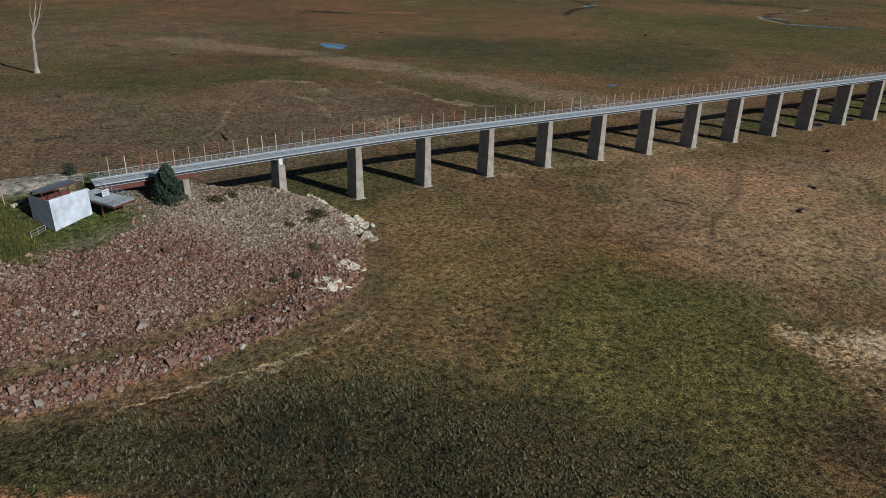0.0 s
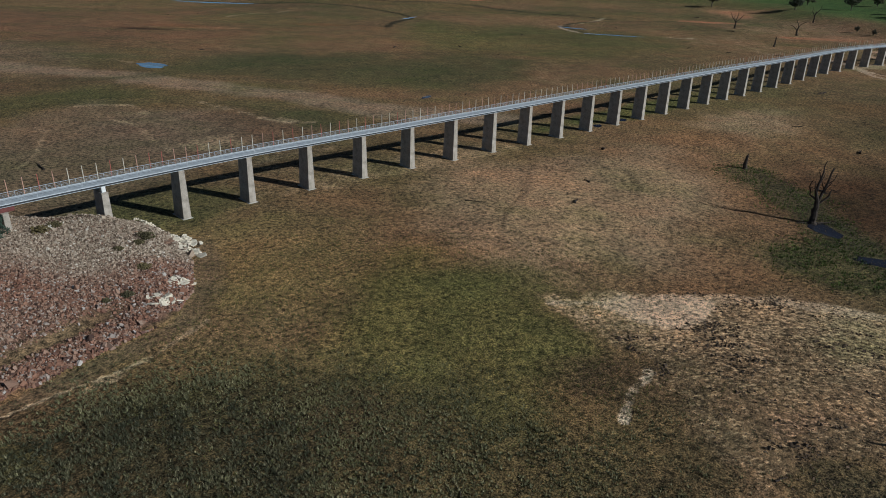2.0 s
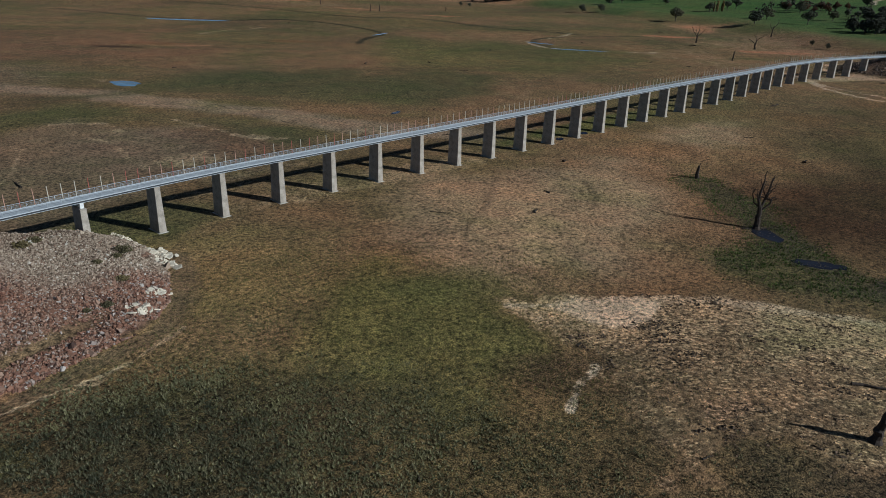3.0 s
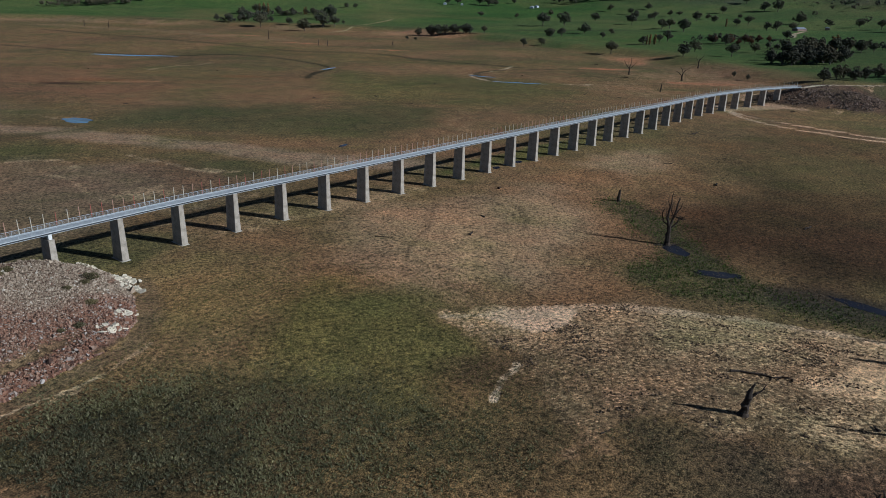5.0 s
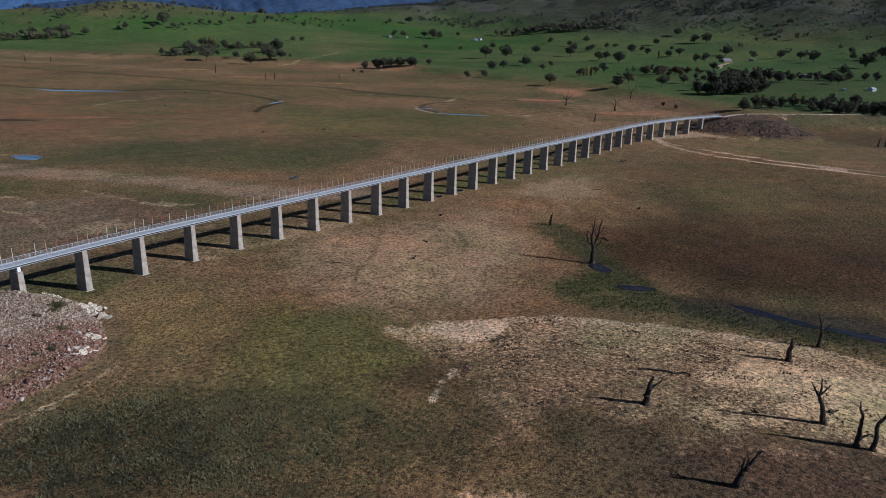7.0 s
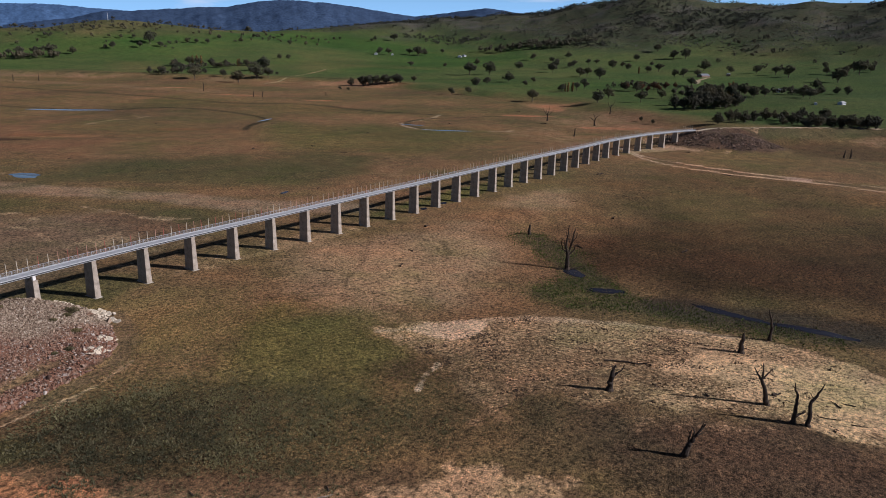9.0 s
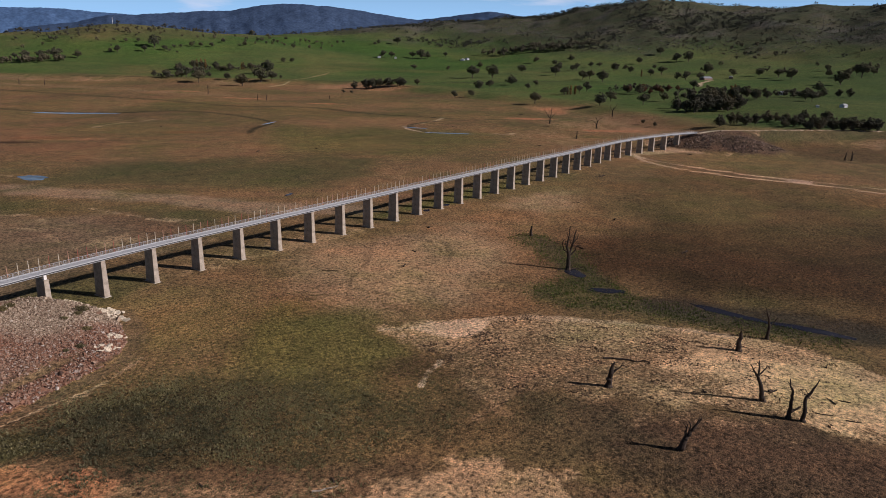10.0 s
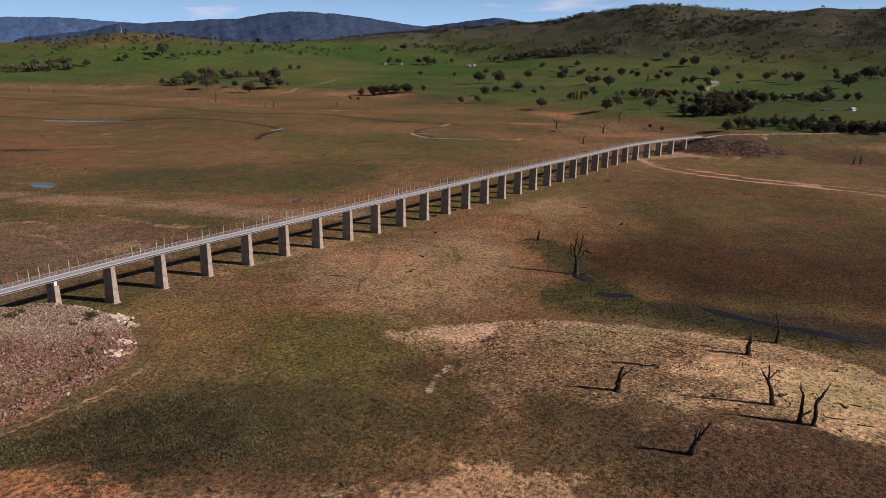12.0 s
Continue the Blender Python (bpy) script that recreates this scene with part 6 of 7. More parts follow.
# ---- living trees ----
def crown_mesh(bm_name, rng, blobs, clumps, clump_size, material, parent):
    """A crown of many small leaf clumps round a few limb ends, with gaps between."""
    centres = []
    for cx, cy, cz, r, rz in blobs:
        n = int(clumps * (r * r) / sum(b[3] ** 2 for b in blobs))
        d = rng.normal(size=(n, 3))
        d /= np.linalg.norm(d, axis=1)[:, None]
        d *= rng.uniform(0.45, 1.05, (n, 1)) ** 0.6
        centres.append(np.array([cx, cy, cz]) + d * np.array([r, r, rz]))
    at = np.concatenate(centres)
    n = len(at)
    size = clump_size * rng.uniform(0.6, 1.35, n)
    octa = np.array([(1, 0, 0), (0, 1, 0), (-1, 0, 0), (0, -1, 0), (0, 0, 1), (0, 0, -1)], float)
    faces = np.array([(0, 1, 4), (1, 2, 4), (2, 3, 4), (3, 0, 4), (1, 0, 5), (2, 1, 5), (3, 2, 5), (0, 3, 5)])
    v = octa[None] * (1 + rng.uniform(-0.45, 0.45, (n, 6, 1))) * rng.uniform(0.6, 1.2, (n, 1, 3))
    v = np.einsum("nij,nkj->nki", turns(rng, n), v) * size[:, None, None] + at[:, None]
    f = faces[None] + (np.arange(n) * 6)[:, None, None]
    ob = mesh_object(bm_name, v.reshape(-1, 3).tolist(), f.reshape(-1, 3).tolist(), material, True)
    ob.parent = parent
    return ob


def live_tree(kind, seed):
    """A tree one metre high, to be scaled: trunk, limbs and crown."""
    rng = np.random.default_rng(seed)
    rnd = random.Random(seed)
    labels = {"gum": "spreading grey-green eucalypt in a paddock", "dark": "dense dark tree in a homestead grove", "round": "rounded dark shelter tree by the shore", "rust": "tree with rusty autumn leaves", "poplar": "narrow golden poplar in autumn leaf"}
    s = base("gum_tree" if kind in ("gum", "dark", "round") else "autumn_tree", pose(0, 0, 0), labels[kind], "tree", "paddock trees" if kind == "gum" else "homestead trees")
    fork = {"gum": rnd.uniform(0.16, 0.28), "dark": 0.15, "round": 0.12, "rust": 0.15, "poplar": 0.1}[kind]
    blobs = []
    bm = bmesh.new()
    tube(bm, [(0, 0, -0.04), (rnd.uniform(-0.02, 0.02), 0, fork * 0.6), (0, 0, fork)], [0.034, 0.027, 0.022], 6)
    if kind == "poplar":
        blobs = [(0, 0, 0.25, 0.09, 0.2), (0, 0, 0.5, 0.11, 0.25), (0, 0, 0.78, 0.07, 0.22)]
    else:
        k = {"gum": 6, "dark": 7, "round": 6, "rust": 6}[kind]
        for q in range(k):
            a = 2 * math.pi * q / k + rnd.uniform(-0.4, 0.4)
            out = rnd.uniform(0.14, 0.34) if kind == "gum" else rnd.uniform(0.14, 0.3)
            up = rnd.uniform(0.36, 0.70) if kind == "gum" else rnd.uniform(0.35, 0.68)
            p = (out * math.cos(a), out * math.sin(a), up)
            tube(bm, [(0, 0, fork * 0.9), (p[0] * 0.45, p[1] * 0.45, fork + (up - fork) * 0.5), p], [0.017, 0.012, 0.005], 5)
            r = rnd.uniform(0.18, 0.25) if kind == "gum" else rnd.uniform(0.17, 0.24)
            blobs.append((*p, r, r * rnd.uniform(0.7, 1.0)))
        blobs.append((0, 0, 0.78, 0.2, 0.2))
        blobs.append((0, 0, 0.56, 0.22, 0.2))
        if kind in ("dark", "round"):
            blobs.append((0, 0, 0.35, 0.27, 0.3))
    part("trunk", bm, M_BARK, s)
    crown_mesh("crown", rng, blobs, 330 if kind != "poplar" else 150, 0.05 if kind == "gum" else 0.056, {"gum": M_LEAF, "dark": M_LEAF_DARK, "round": M_LEAF_DARK, "rust": M_LEAF_RUST, "poplar": M_LEAF_GOLD}[kind], s)
    return s


M_LEAF_GOLD = leaf_material("golden_poplar_leaves", (0.13, 0.095, 0.05), (0.25, 0.165, 0.07), 0.5)
STOCK = {kind: [live_tree(kind, 200 + 10 * i + q) for q in range(count)] for i, (kind, count) in enumerate((("gum", 7), ("dark", 4), ("round", 4), ("rust", 2), ("poplar", 2)))}
FRESH = {kind: list(STOCK[kind]) for kind in STOCK}
tree_rnd = random.Random(31)


def plant(x, y, h, kind="gum", wide=1.0):
    h = 1.06 * h
    m = pose(x, y, ground_z(x, y), 0, 0, tree_rnd.uniform(0, 360))
    ob = FRESH[kind].pop() if FRESH[kind] else copy_thing(tree_rnd.choice(STOCK[kind]), m)
    w = h * wide * tree_rnd.uniform(0.95, 1.25)
    ob.matrix_basis = m @ Matrix.Diagonal((w, w, h, 1))
    return ob


for x, y, h in ((628, 1639, 15), (672, 1650, 15), (681, 1612, 26), (721, 1620, 23), (745, 1604, 30), (752, 1576, 15), (794, 1590, 20), (884, 1599, 12), (898, 1588, 19), (965, 1662, 12), (994, 1649, 11), (955, 1556, 17), (999, 1580, 34), (1005, 1541, 15), (1094, 1551, 16), (1115, 1540, 14), (1141, 1525, 14), (1206, 1561, 13), (1239, 1504, 16), (1460, 1752, 21), (1350, 1585, 13), (1415, 1569, 11), (1499, 1626, 12), (1390, 1468, 15), (1553, 1574, 10), (1620, 1510, 10), (1636, 1499, 10)):
    plant(x, y, h, "gum")
for x, y, h in ((734, 1108, 14), (788, 1141, 19), (774, 1099, 15), (889, 1243, 23), (904, 1233, 20), (753, 1026, 27), (915, 1188, 14), (926, 1177, 13), (806, 1005, 15), (981, 1180, 13), (1010, 1195, 12), (775, 917, 23), (841, 944, 29), (957, 1062, 33), (860, 932, 22), (906, 959, 8), (1155, 1240, 14), (1174, 1229, 13)):
    plant(x, y, h, "gum")
for x, y, h in ((908, 716, 19), (905, 696, 20), (916, 687, 18), (927, 675, 17), (935, 660, 15), (946, 656, 14), (951, 625, 14), (794, 663, 7), (794, 643, 6), (1521, 1219, 23), (1538, 1200, 21), (1785, 1388, 26), (1707, 1420, 12), (1733, 1428, 16), (1609, 1176, 20), (1612, 1145, 29), (1637, 1141, 22), (1719, 1133, 15)):
    plant(x, y, h, "gum")
for x, y, h in ((1193, 665, 28), (1239, 643, 29), (957, 488, 17), (1016, 504, 15), (856, 469, 13), (876, 449, 12), (1084, 500, 19), (839, 307, 18), (1028, 430, 11), (1443, 689, 19), (1091, 449, 11), (1534, 651, 12), (1504, 619, 21), (1548, 604, 15), (1268, 439, 21), (1312, 444, 20), (1244, 384, 24), (1035, 317, 18), (1002, 315, 14), (960, 321, 14), (828, 198, 18), (906, 216, 16), (1650, 602, 16), (1675, 590, 13), (1590, 508, 22), (1564, 456, 18), (1787, 526, 20), (1529, 393, 17)):
    plant(x, y, h, "gum")
for x, y, h in ((1568, 382, 20), (1708, 452, 13), (1939, 525, 23), (1858, 449, 25), (1880, 423, 29), (1626, 295, 26), (1577, 220, 14), (1574, 166, 18), (1544, 121, 19), (1491, 85, 24)):
    plant(x, y, h, "gum")
for x, y, h in ((1726, 58, 15), (1588, 32, 17), (1413, -15, 27), (1572, -5, 19), (1596, -27, 31), (1652, -10, 23), (1662, -40, 14), (1236, -7, 18), (999, -39, 14), (1031, -25, 17), (987, 31, 16), (1003, 20, 13), (1042, 246, 15), (1031, 222, 16), (1178, 289, 7), (1076, 218, 10), (945, 149, 13), (868, 151, 17), (1193, 185, 15), (1408, 271, 19), (1401, 287, 17), (1420, 246, 16), (981, 60, 18)):
    plant(x, y, h, "gum")
for x, y, h in ((810, 83, 14), (800, 69, 15), (799, 58, 18), (825, 56, 20), (821, 48, 20), (832, 41, 19), (848, 38, 18), (836, 28, 17), (899, 83, 19), (942, 81, 21), (937, 107, 16), (988, 80, 16), (872, 30, 11)):
    plant(x, y, h, "dark")
for x, y, h in ((664, -11, 12), (692, -15, 13), (709, -17, 12), (692, -30, 13), (709, -35, 12), (739, -40, 13), (754, -46, 10), (748, -57, 11), (786, -68, 12), (784, -91, 13), (701, -90, 11), (686, -100, 12), (703, -110, 13), (710, -119, 12), (704, -127, 13), (727, -132, 12), (714, -140, 13), (718, -146, 12), (686, 79, 5), (666, 58, 5)):
    plant(x, y, h, "round")
for x, y, h in ((1042, 246, 13), (1060, 228, 14), (1075, 210, 12), (1052, 195, 13), (1090, 195, 12), (1035, 205, 9), (1120, 190, 10)):
    plant(x, y, h, "rust")
for x, y, h in ((988, 62, 21), (984, 66, 20), (966, 318, 14), (972, 316, 15), (980, 312, 15), (1490, 400, 16), (896, 1240, 24), (904, 1235, 25), (912, 1230, 24), (976, 1180, 16), (980, 1178, 17)):
    plant(x, y, h, "poplar")


def grove(cx, cy, rx, ry, turn, n, low, high, kind="gum"):
    c, s = math.cos(radians(turn)), math.sin(radians(turn))
    for _ in range(n):
        a, r = tree_rnd.uniform(0, 6.283), math.sqrt(tree_rnd.random())
        u, v = rx * r * math.cos(a), ry * r * math.sin(a)
        plant(cx + u * c - v * s, cy + u * s + v * c, tree_rnd.uniform(low, high), kind)


grove(870, 60, 55, 30, -60, 9, 12, 18, "dark")
grove(1030, 90, 70, 50, -60, 12, 10, 17, "dark")
grove(1130, 20, 110, 40, -80, 12, 9, 15, "dark")
grove(735, -85, 60, 28, -80, 12, 8, 12, "round")
grove(920, 690, 55, 10, -55, 8, 12, 18, "dark")
grove(775, 1115, 60, 18, -45, 8, 10, 15, "dark")
grove(930, 1215, 90, 22, -35, 8, 11, 17, "dark")
grove(1500, 700, 300, 260, -60, 12, 13, 20)


OCTA_V = np.array([(1, 0, 0), (0, 1, 0), (-1, 0, 0), (0, -1, 0), (0, 0, 1), (0, 0, -1)], float)
OCTA_F = np.array([(0, 1, 4), (1, 2, 4), (2, 3, 4), (3, 0, 4), (1, 0, 5), (2, 1, 5), (3, 2, 5), (0, 3, 5)])


def many_trees(name, label, category, x, y, h, material, rng, clumps=14, wide=0.34, stem=True):
    """Far trees joined into one: crowns of many leaf clumps on thin trunks."""
    n = len(x)
    z = height(x, y)
    d = rng.normal(size=(n, clumps, 3))
    d *= (rng.uniform(0.45, 1.05, (n, clumps)) / np.linalg.norm(d, axis=2))[..., None]
    at = d * np.array([wide, wide, 0.3]) * h[:, None, None]
    at += np.stack([x, y, z + (0.52 if stem else 0.33) * h], -1)[:, None]
    size = 0.125 * h[:, None] * rng.uniform(0.6, 1.4, (n, clumps))
    at, size = at.reshape(-1, 3), size.reshape(-1)
    if stem:
        for q in range(3):
            at = np.vstack([at, np.stack([x, y, z + 0.09 * h * (q + 0.3)], -1)])
            size = np.append(size, 0.04 * h)
    ob = lumps(name, at, size, (OCTA_V, OCTA_F), material, rng, flat=0.9, jitter=0.35, sink=0.5)
    ob.data.shade_smooth()
    tagged(ob, label, category, kind="stuff")


def far_trees(label, seed, groves):
    rng = np.random.default_rng(seed)
    xs, ys, hs = [], [], []
    for cx, cy, rx, ry, turn, n, low, high in groves:
        c, s = math.cos(radians(turn)), math.sin(radians(turn))
        a, r = rng.uniform(0, 6.283, n), np.sqrt(rng.random(n))
        u, v = rx * r * np.cos(a), ry * r * np.sin(a)
        xs.append(cx + u * c - v * s)
        ys.append(cy + u * s + v * c)
        hs.append(rng.uniform(low, high, n))
    many_trees("far_grove", label, "trees", np.concatenate(xs), np.concatenate(ys), np.concatenate(hs), M_LEAF_DARK, rng)


def hill_woods():
    """Scattered trees and scrub over the stony hill, too many to count."""
    rng = np.random.default_rng(41)
    n = 19000
    x, y = rng.uniform(1500, 3300, n), rng.uniform(-700, 2400, n)
    h = ridge(x, y, ROCKY_RIDGE, 620)
    gully = np.abs(fbm(x, y, 420, 3, 35))
    dense = sstep(-0.06, 0.12, fbm(x, y, 330, 4, 44) + 0.9 * gully - 0.12 + 0.30 * bump2(x, y, 2330, 520, 260, 380, 20) * (0.6 + 1.6 * fbm(x, y, 120, 4, 46)))
    keep = (h > 50) & (rng.random(n) < 0.03 + 0.8 * dense * (1 - 0.6 * sstep(205, 245, h)))
    x, y = x[keep], y[keep]
    many_trees("hill_woods", "dark open woodland scattered over the stony hill", "woodland", x, y, rng.uniform(9, 19, len(x)), M_LEAF_HILL, rng, 9, 0.46, False)
    # low scrub among the stones
    n = 60000
    x, y = rng.uniform(1400, 3300, n), rng.uniform(-600, 2300, n)
    keep = (ridge(x, y, ROCKY_RIDGE, 620) > 48) & (rng.random(n) < 0.08 + 0.8 * sstep(-0.12, 0.28, fbm(x, y, 240, 4, 48)))
    x, y = x[keep], y[keep]
    at = np.stack([x, y, height(x, y) + 0.4], -1)
    ob = lumps("hill_scrub", at, rng.uniform(0.9, 2.4, len(x)), (OCTA_V, OCTA_F), M_LEAF_HILL, rng, flat=0.85, jitter=0.4, sink=0.4)
    ob.data.shade_smooth()
    tagged(ob, "low dark scrub dotted over the stony hill", "scrub", kind="stuff")
    n = 14000
    x, y = rng.uniform(1800, 3100, n), rng.uniform(-500, 2300, n)
    keep = (ridge(x, y, ROCKY_RIDGE, 620) > 60) & (rng.random(n) < sstep(-0.1, 0.3, fbm(x, y, 160, 4, 45)))
    x, y = x[keep], y[keep]
    at = np.stack([x, y, height(x, y)], -1)
    ob = lumps("hill_boulders", at, rng.uniform(0.8, 2.5, len(x)), (ICO_V, ICO_F), M_BOULDER, rng, flat=0.7, jitter=0.35)
    tagged(ob, "grey granite boulders strewn over the hill", "boulders", kind="stuff")
    # trees along the crest and flanks of the green ridge
    n = 2600
    x, y = rng.uniform(500, 1900, n), rng.uniform(1500, 2700, n)
    g = ridge(x, y, GREEN_RIDGE, 430)
    keep = (g > 30) & (rng.random(n) < 0.5 * sstep(0.12, 0.3, fbm(x, y, 130, 4, 47) + 0.12 * sstep(60, 90, g)) + 0.015)
    x, y = x[keep], y[keep]
    many_trees("ridge_trees", "far dark trees along the green ridge", "trees", x, y, rng.uniform(8, 17, len(x)), M_LEAF_DARK, rng, 14, 0.4)


far_trees("dark belt of eucalypts along the foot of the stony hill", 1, ((1910, 900, 190, 40, -62, 70, 18, 27), (2060, 330, 130, 260, 0, 26, 12, 20), (1720, 150, 260, 160, -80, 10, 14, 20)))
far_trees("scattered far eucalypts over the green hills", 2, ((1300, 1650, 380, 150, -30, 34, 11, 18), (900, 1780, 260, 110, -10, 20, 10, 16), (680, 1590, 85, 16, -14, 34, 15, 25), (590, 1600, 60, 20, -10, 12, 12, 18)))
far_trees("hedge of dark trees across the paddocks", 3, ((735, 1107, 16, 5, -50, 9, 8, 12), (862, 1200, 40, 8, -8, 20, 11, 17), (955, 1178, 45, 7, -15, 18, 9, 14), (1010, 1165, 25, 7, -20, 8, 10, 15)))
far_trees("dark shelter trees round the homestead", 4, ((1085, 60, 110, 22, -80, 20, 9, 14), (1010, 110, 60, 30, -60, 14, 11, 17), (1110, 250, 70, 22, -30, 14, 9, 14), (750, -115, 26, 70, 10, 24, 8, 12)))


def radio_mast(x, y, h):
    z = ground_z(x, y) - 0.5
    m = base("radio_mast", pose(x, y, z), "slim white radio mast on the green ridge", "mast")
    part("pole", tube(bmesh.new(), [(0, 0, 0), (0, 0, h * 0.5), (0, 0, h)], [0.8, 0.55, 0.3], 6), M_WHITE, m)
    for q in (0.7, 0.85):
        part("crossarm", box(bmesh.new(), -1.2, 1.2, -0.15, 0.15, h * q, h * q + 0.3), M_STEEL, m)


radio_mast(1083, 1938, 22)
M_LEAF_HILL = leaf_material("hill_woodland_leaves", (0.066, 0.068, 0.056), (0.105, 0.104, 0.082), 0.05)
M_BOULDER = surface("grey_granite", (0.10, 0.096, 0.094), (0.19, 0.18, 0.178), 0.05, 0.95, island=0.3, bump=0.4)
hill_woods()


# ---- shrubs on the bank ----
def shrub(x, y, r, h, label, material, seed, name="shrub"):
    rng = np.random.default_rng(seed)
    s = base(name, pose(x, y, ground_z(x, y)), label, "shrub")
    bm = bmesh.new()
    for q in range(5):
        a = 2 * math.pi * q / 5 + 0.3
        tube(bm, [(0, 0, -0.05), (0.25 * r * math.cos(a), 0.25 * r * math.sin(a), 0.4 * h), (0.6 * r * math.cos(a), 0.6 * r * math.sin(a), 0.75 * h)], [0.05, 0.035, 0.015], 5)
    part("stems", bm, M_BARK, s)
    blobs = [(0.45 * r * math.cos(a), 0.45 * r * math.sin(a), h * (0.45 + 0.12 * (q % 3)), 0.55 * r, 0.4 * h) for q, a in enumerate(np.linspace(0, 6.283, 6)[:-1])] + [(0, 0, 0.62 * h, 0.5 * r, 0.38 * h)]
    crown_mesh("foliage", rng, blobs, 260, 0.13 * r ** 0.5, material, s)


M_SCRUB = leaf_material("dry_olive_scrub", (0.12, 0.104, 0.054), (0.2, 0.165, 0.09), 1.2)
shrub(2.9, -15.6, 2.1, 1.7, "olive green shrub among the bank stones", M_SCRUB, 1)
shrub(0.4, -18.2, 1.2, 0.9, "small olive shrub among the bank stones", M_SCRUB, 2)
shrub(-4.4, -20.2, 1.1, 0.7, "low scrub among the bank stones", M_SCRUB, 3)
shrub(-9.1, -38.4, 1.3, 0.8, "low olive scrub on the red stones", M_SCRUB, 4)
shrub(-13.0, -39.0, 0.9, 0.6, "low olive scrub on the red stones", M_SCRUB, 5)
shrub(-15.5, -7.2, 2.0, 1.3, "low scrub at the foot of a conifer", M_SCRUB, 6)
shrub(-12.0, -4.5, 1.6, 1.1, "low scrub below the bridge", M_SCRUB, 7)
shrub(-26.5, -8.5, 1.6, 1.0, "low scrub beside a conifer", M_SCRUB, 8)
shrub(-2.7, -29.2, 1.7, 0.6, "low dry scrub on the bank stones", M_SCRUB, 9)
shrub(-40.5, 3.6, 1.5, 2.6, "dark bush behind the bridge end", M_CEDAR, 10, "bush")


def conifer(x, y, h, label, seed):
    rng = np.random.default_rng(seed)
    s = base("conifer", pose(x, y, ground_z(x, y)), label, "tree")
    bm = bmesh.new()
    tube(bm, [(0, 0, -0.1), (0.05, 0, h * 0.5), (0.0, 0.05, h * 0.97)], [0.2, 0.12, 0.02], 7)
    part("trunk", bm, M_BARK, s)
    n = 4200
    f = rng.random(n) ** 0.75
    a = rng.uniform(0, 6.283, n)
    wide = 0.47 * h * (1 - f) ** 0.62 * (0.75 + 0.3 * np.sin(a * 5 + f * 17)) + 0.12
    r = wide * np.sqrt(rng.uniform(0.25, 1.0, n))
    at = np.stack([r * np.cos(a), r * np.sin(a), h * (0.06 + 0.94 * f) - 0.12 * r], -1)
    octa = np.array([(1, 0, 0), (0, 1, 0), (-1, 0, 0), (0, -1, 0), (0, 0, 0.5), (0, 0, -0.5)], float)
    faces = np.array([(0, 1, 4), (1, 2, 4), (2, 3, 4), (3, 0, 4), (1, 0, 5), (2, 1, 5), (3, 2, 5), (0, 3, 5)])
    v = octa[None] * rng.uniform(0.5, 1.3, (n, 6, 1)) * 0.2
    v = np.einsum("nij,nkj->nki", turns(rng, n), v) + at[:, None]
    ob = mesh_object("foliage", v.reshape(-1, 3).tolist(), (faces[None] + (np.arange(n) * 6)[:, None, None]).reshape(-1, 3).tolist(), M_CEDAR)
    ob.parent = s


conifer(-24.4, -8.6, 8.0, "dark green conifer on the bank beside the bridge", 1)


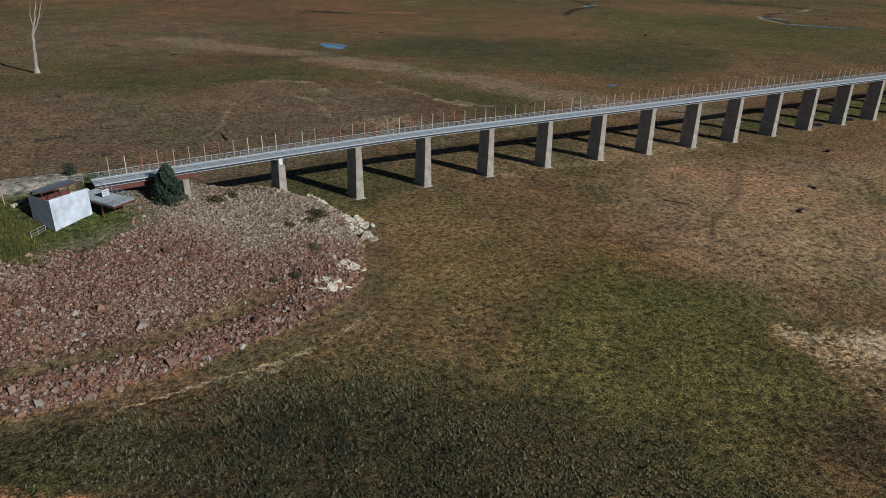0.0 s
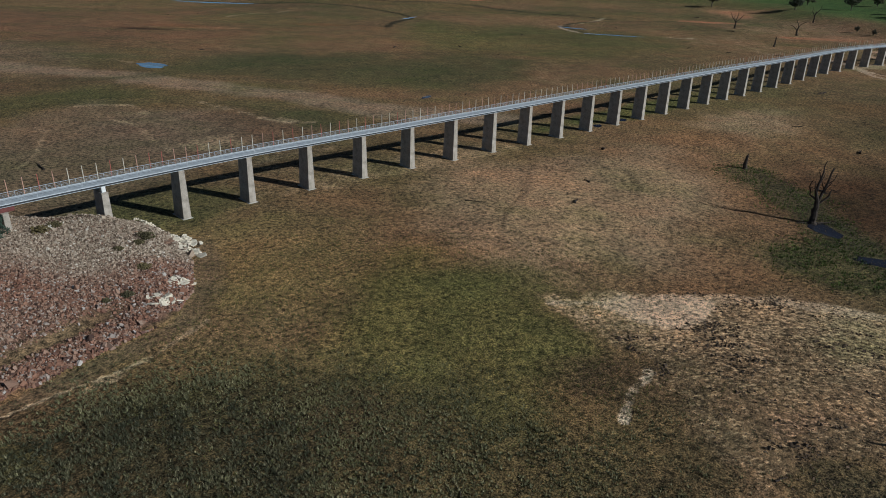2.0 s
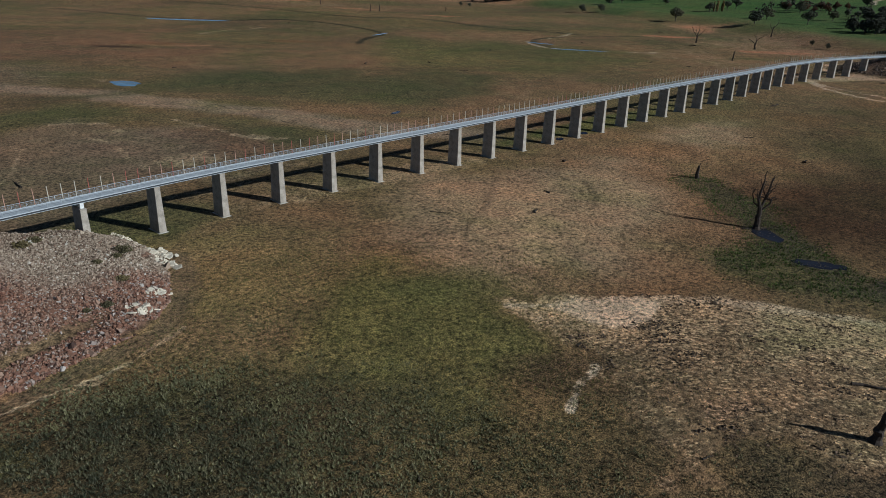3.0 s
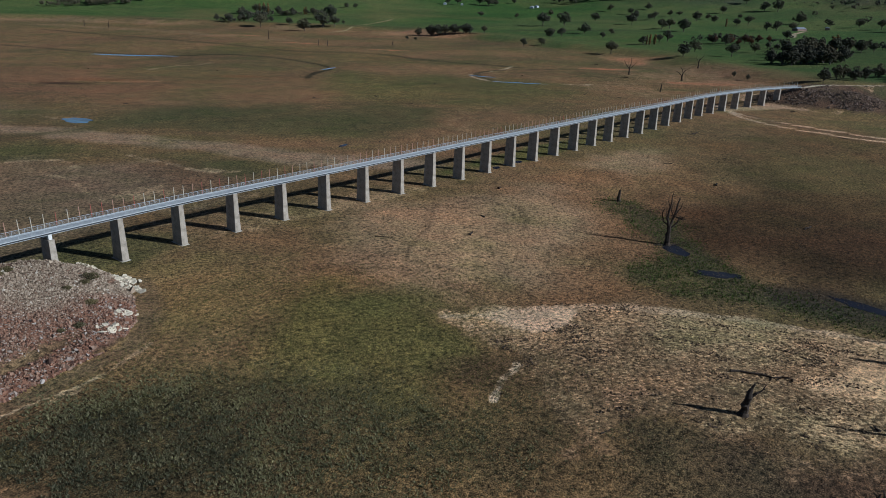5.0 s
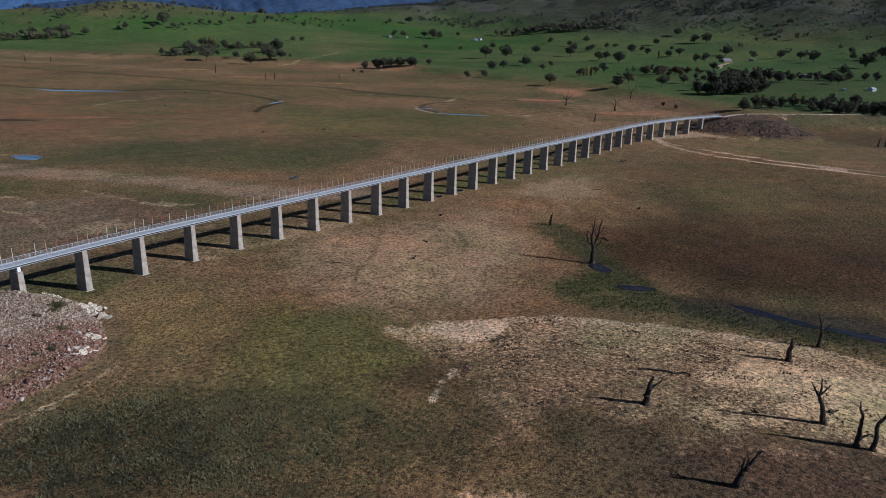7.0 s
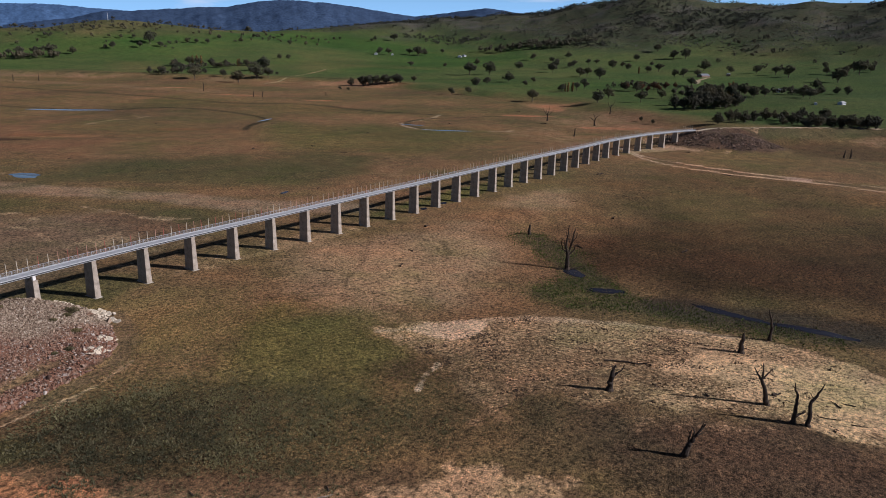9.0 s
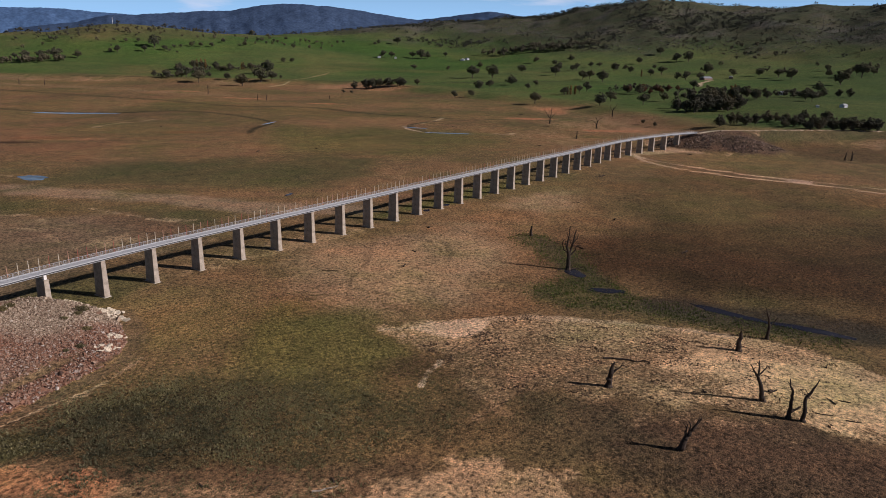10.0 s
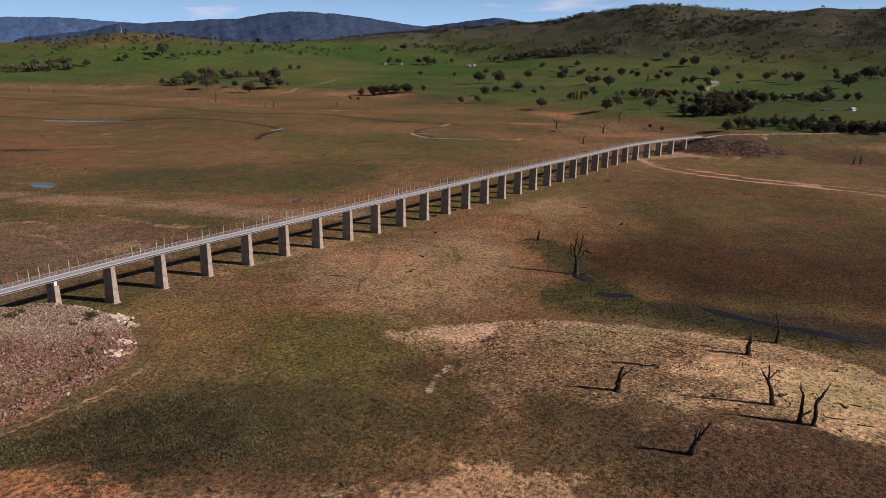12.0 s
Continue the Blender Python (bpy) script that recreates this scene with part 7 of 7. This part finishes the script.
# ---- farm buildings ----
def farmhouse(x, y, turn, w, d, h, wall, roof, label):
    s = base("farmhouse", pose(x, y, ground_z(x, y) - 0.3, 0, 0, turn), label, "house", "farm buildings")
    part("wall", box(bmesh.new(), -w / 2, w / 2, -d / 2, d / 2, 0, h), wall, s)
    bm = bmesh.new()
    e = 0.6
    v = [bm.verts.new(p) for p in ((-w / 2 - e, -d / 2 - e, h), (w / 2 + e, -d / 2 - e, h), (w / 2 + e, d / 2 + e, h), (-w / 2 - e, d / 2 + e, h), (-w / 2 + 1, 0, h + d * 0.3), (w / 2 - 1, 0, h + d * 0.3))]
    for f in ((0, 1, 5, 4), (2, 3, 4, 5), (0, 4, 3), (1, 2, 5), (3, 2, 1, 0)):
        bm.faces.new([v[k] for k in f])
    part("roof", bm, roof, s, "metal roof")
    for k in range(3):
        xx = -w / 2 + (k + 0.5) * w / 3
        part("window", box(bmesh.new(), xx - 0.8, xx + 0.8, -d / 2 - 0.06, -d / 2 - 0.01, 1.2, 2.4), M_WATER, s, "dark window pane")
    part("door", box(bmesh.new(), -w / 2 + 0.6, -w / 2 + 1.5, -d / 2 - 0.06, -d / 2 - 0.01, 0.3, 2.4), M_REDSTEEL, s, "dark door")


M_ROOF_PALE = surface("pale_metal_roof", (0.4, 0.41, 0.42), (0.52, 0.52, 0.52), 0.3, 0.5, 0.2)
M_BRICK_FAR = surface("brown_brick_wall", (0.2, 0.12, 0.09), (0.3, 0.19, 0.14), 0.4, 0.9)
farmhouse(1679, 1038, 30, 22, 10, 4, M_WHITE, M_ROOF_PALE, "white farmhouse with a pale metal roof in a paddock")
farmhouse(1705, 1040, 10, 14, 9, 4, M_WHITE, M_ROOF, "white farm shed with a grey roof")
farmhouse(1512, 1226, 40, 16, 9, 4, M_WHITE, M_ROOF_PALE, "white farmhouse behind paddock trees")
farmhouse(1545, 1190, 40, 10, 7, 3.5, M_WHITE, M_ROOF_PALE, "small white farm shed")
farmhouse(1430, 236, -20, 26, 12, 4, M_BRICK_FAR, M_ROOF, "brown homestead with a grey roof among trees")
farmhouse(1500, 205, 15, 14, 8, 4, M_BRICK_FAR, M_ROOF_PALE, "homestead shed with a pale roof")
farmhouse(1150, 30, -30, 12, 8, 3.5, M_WHITE, M_ROOF, "small white house behind shelter trees")
farmhouse(940, -86, -20, 9, 6, 3, M_WHITE, M_ROOF_PALE, "white shed with a pale roof behind shelter trees")
farmhouse(915, -60, 20, 6, 3, 2.4, M_WHITE, M_ROOF_PALE, "small white caravan shed in a paddock")
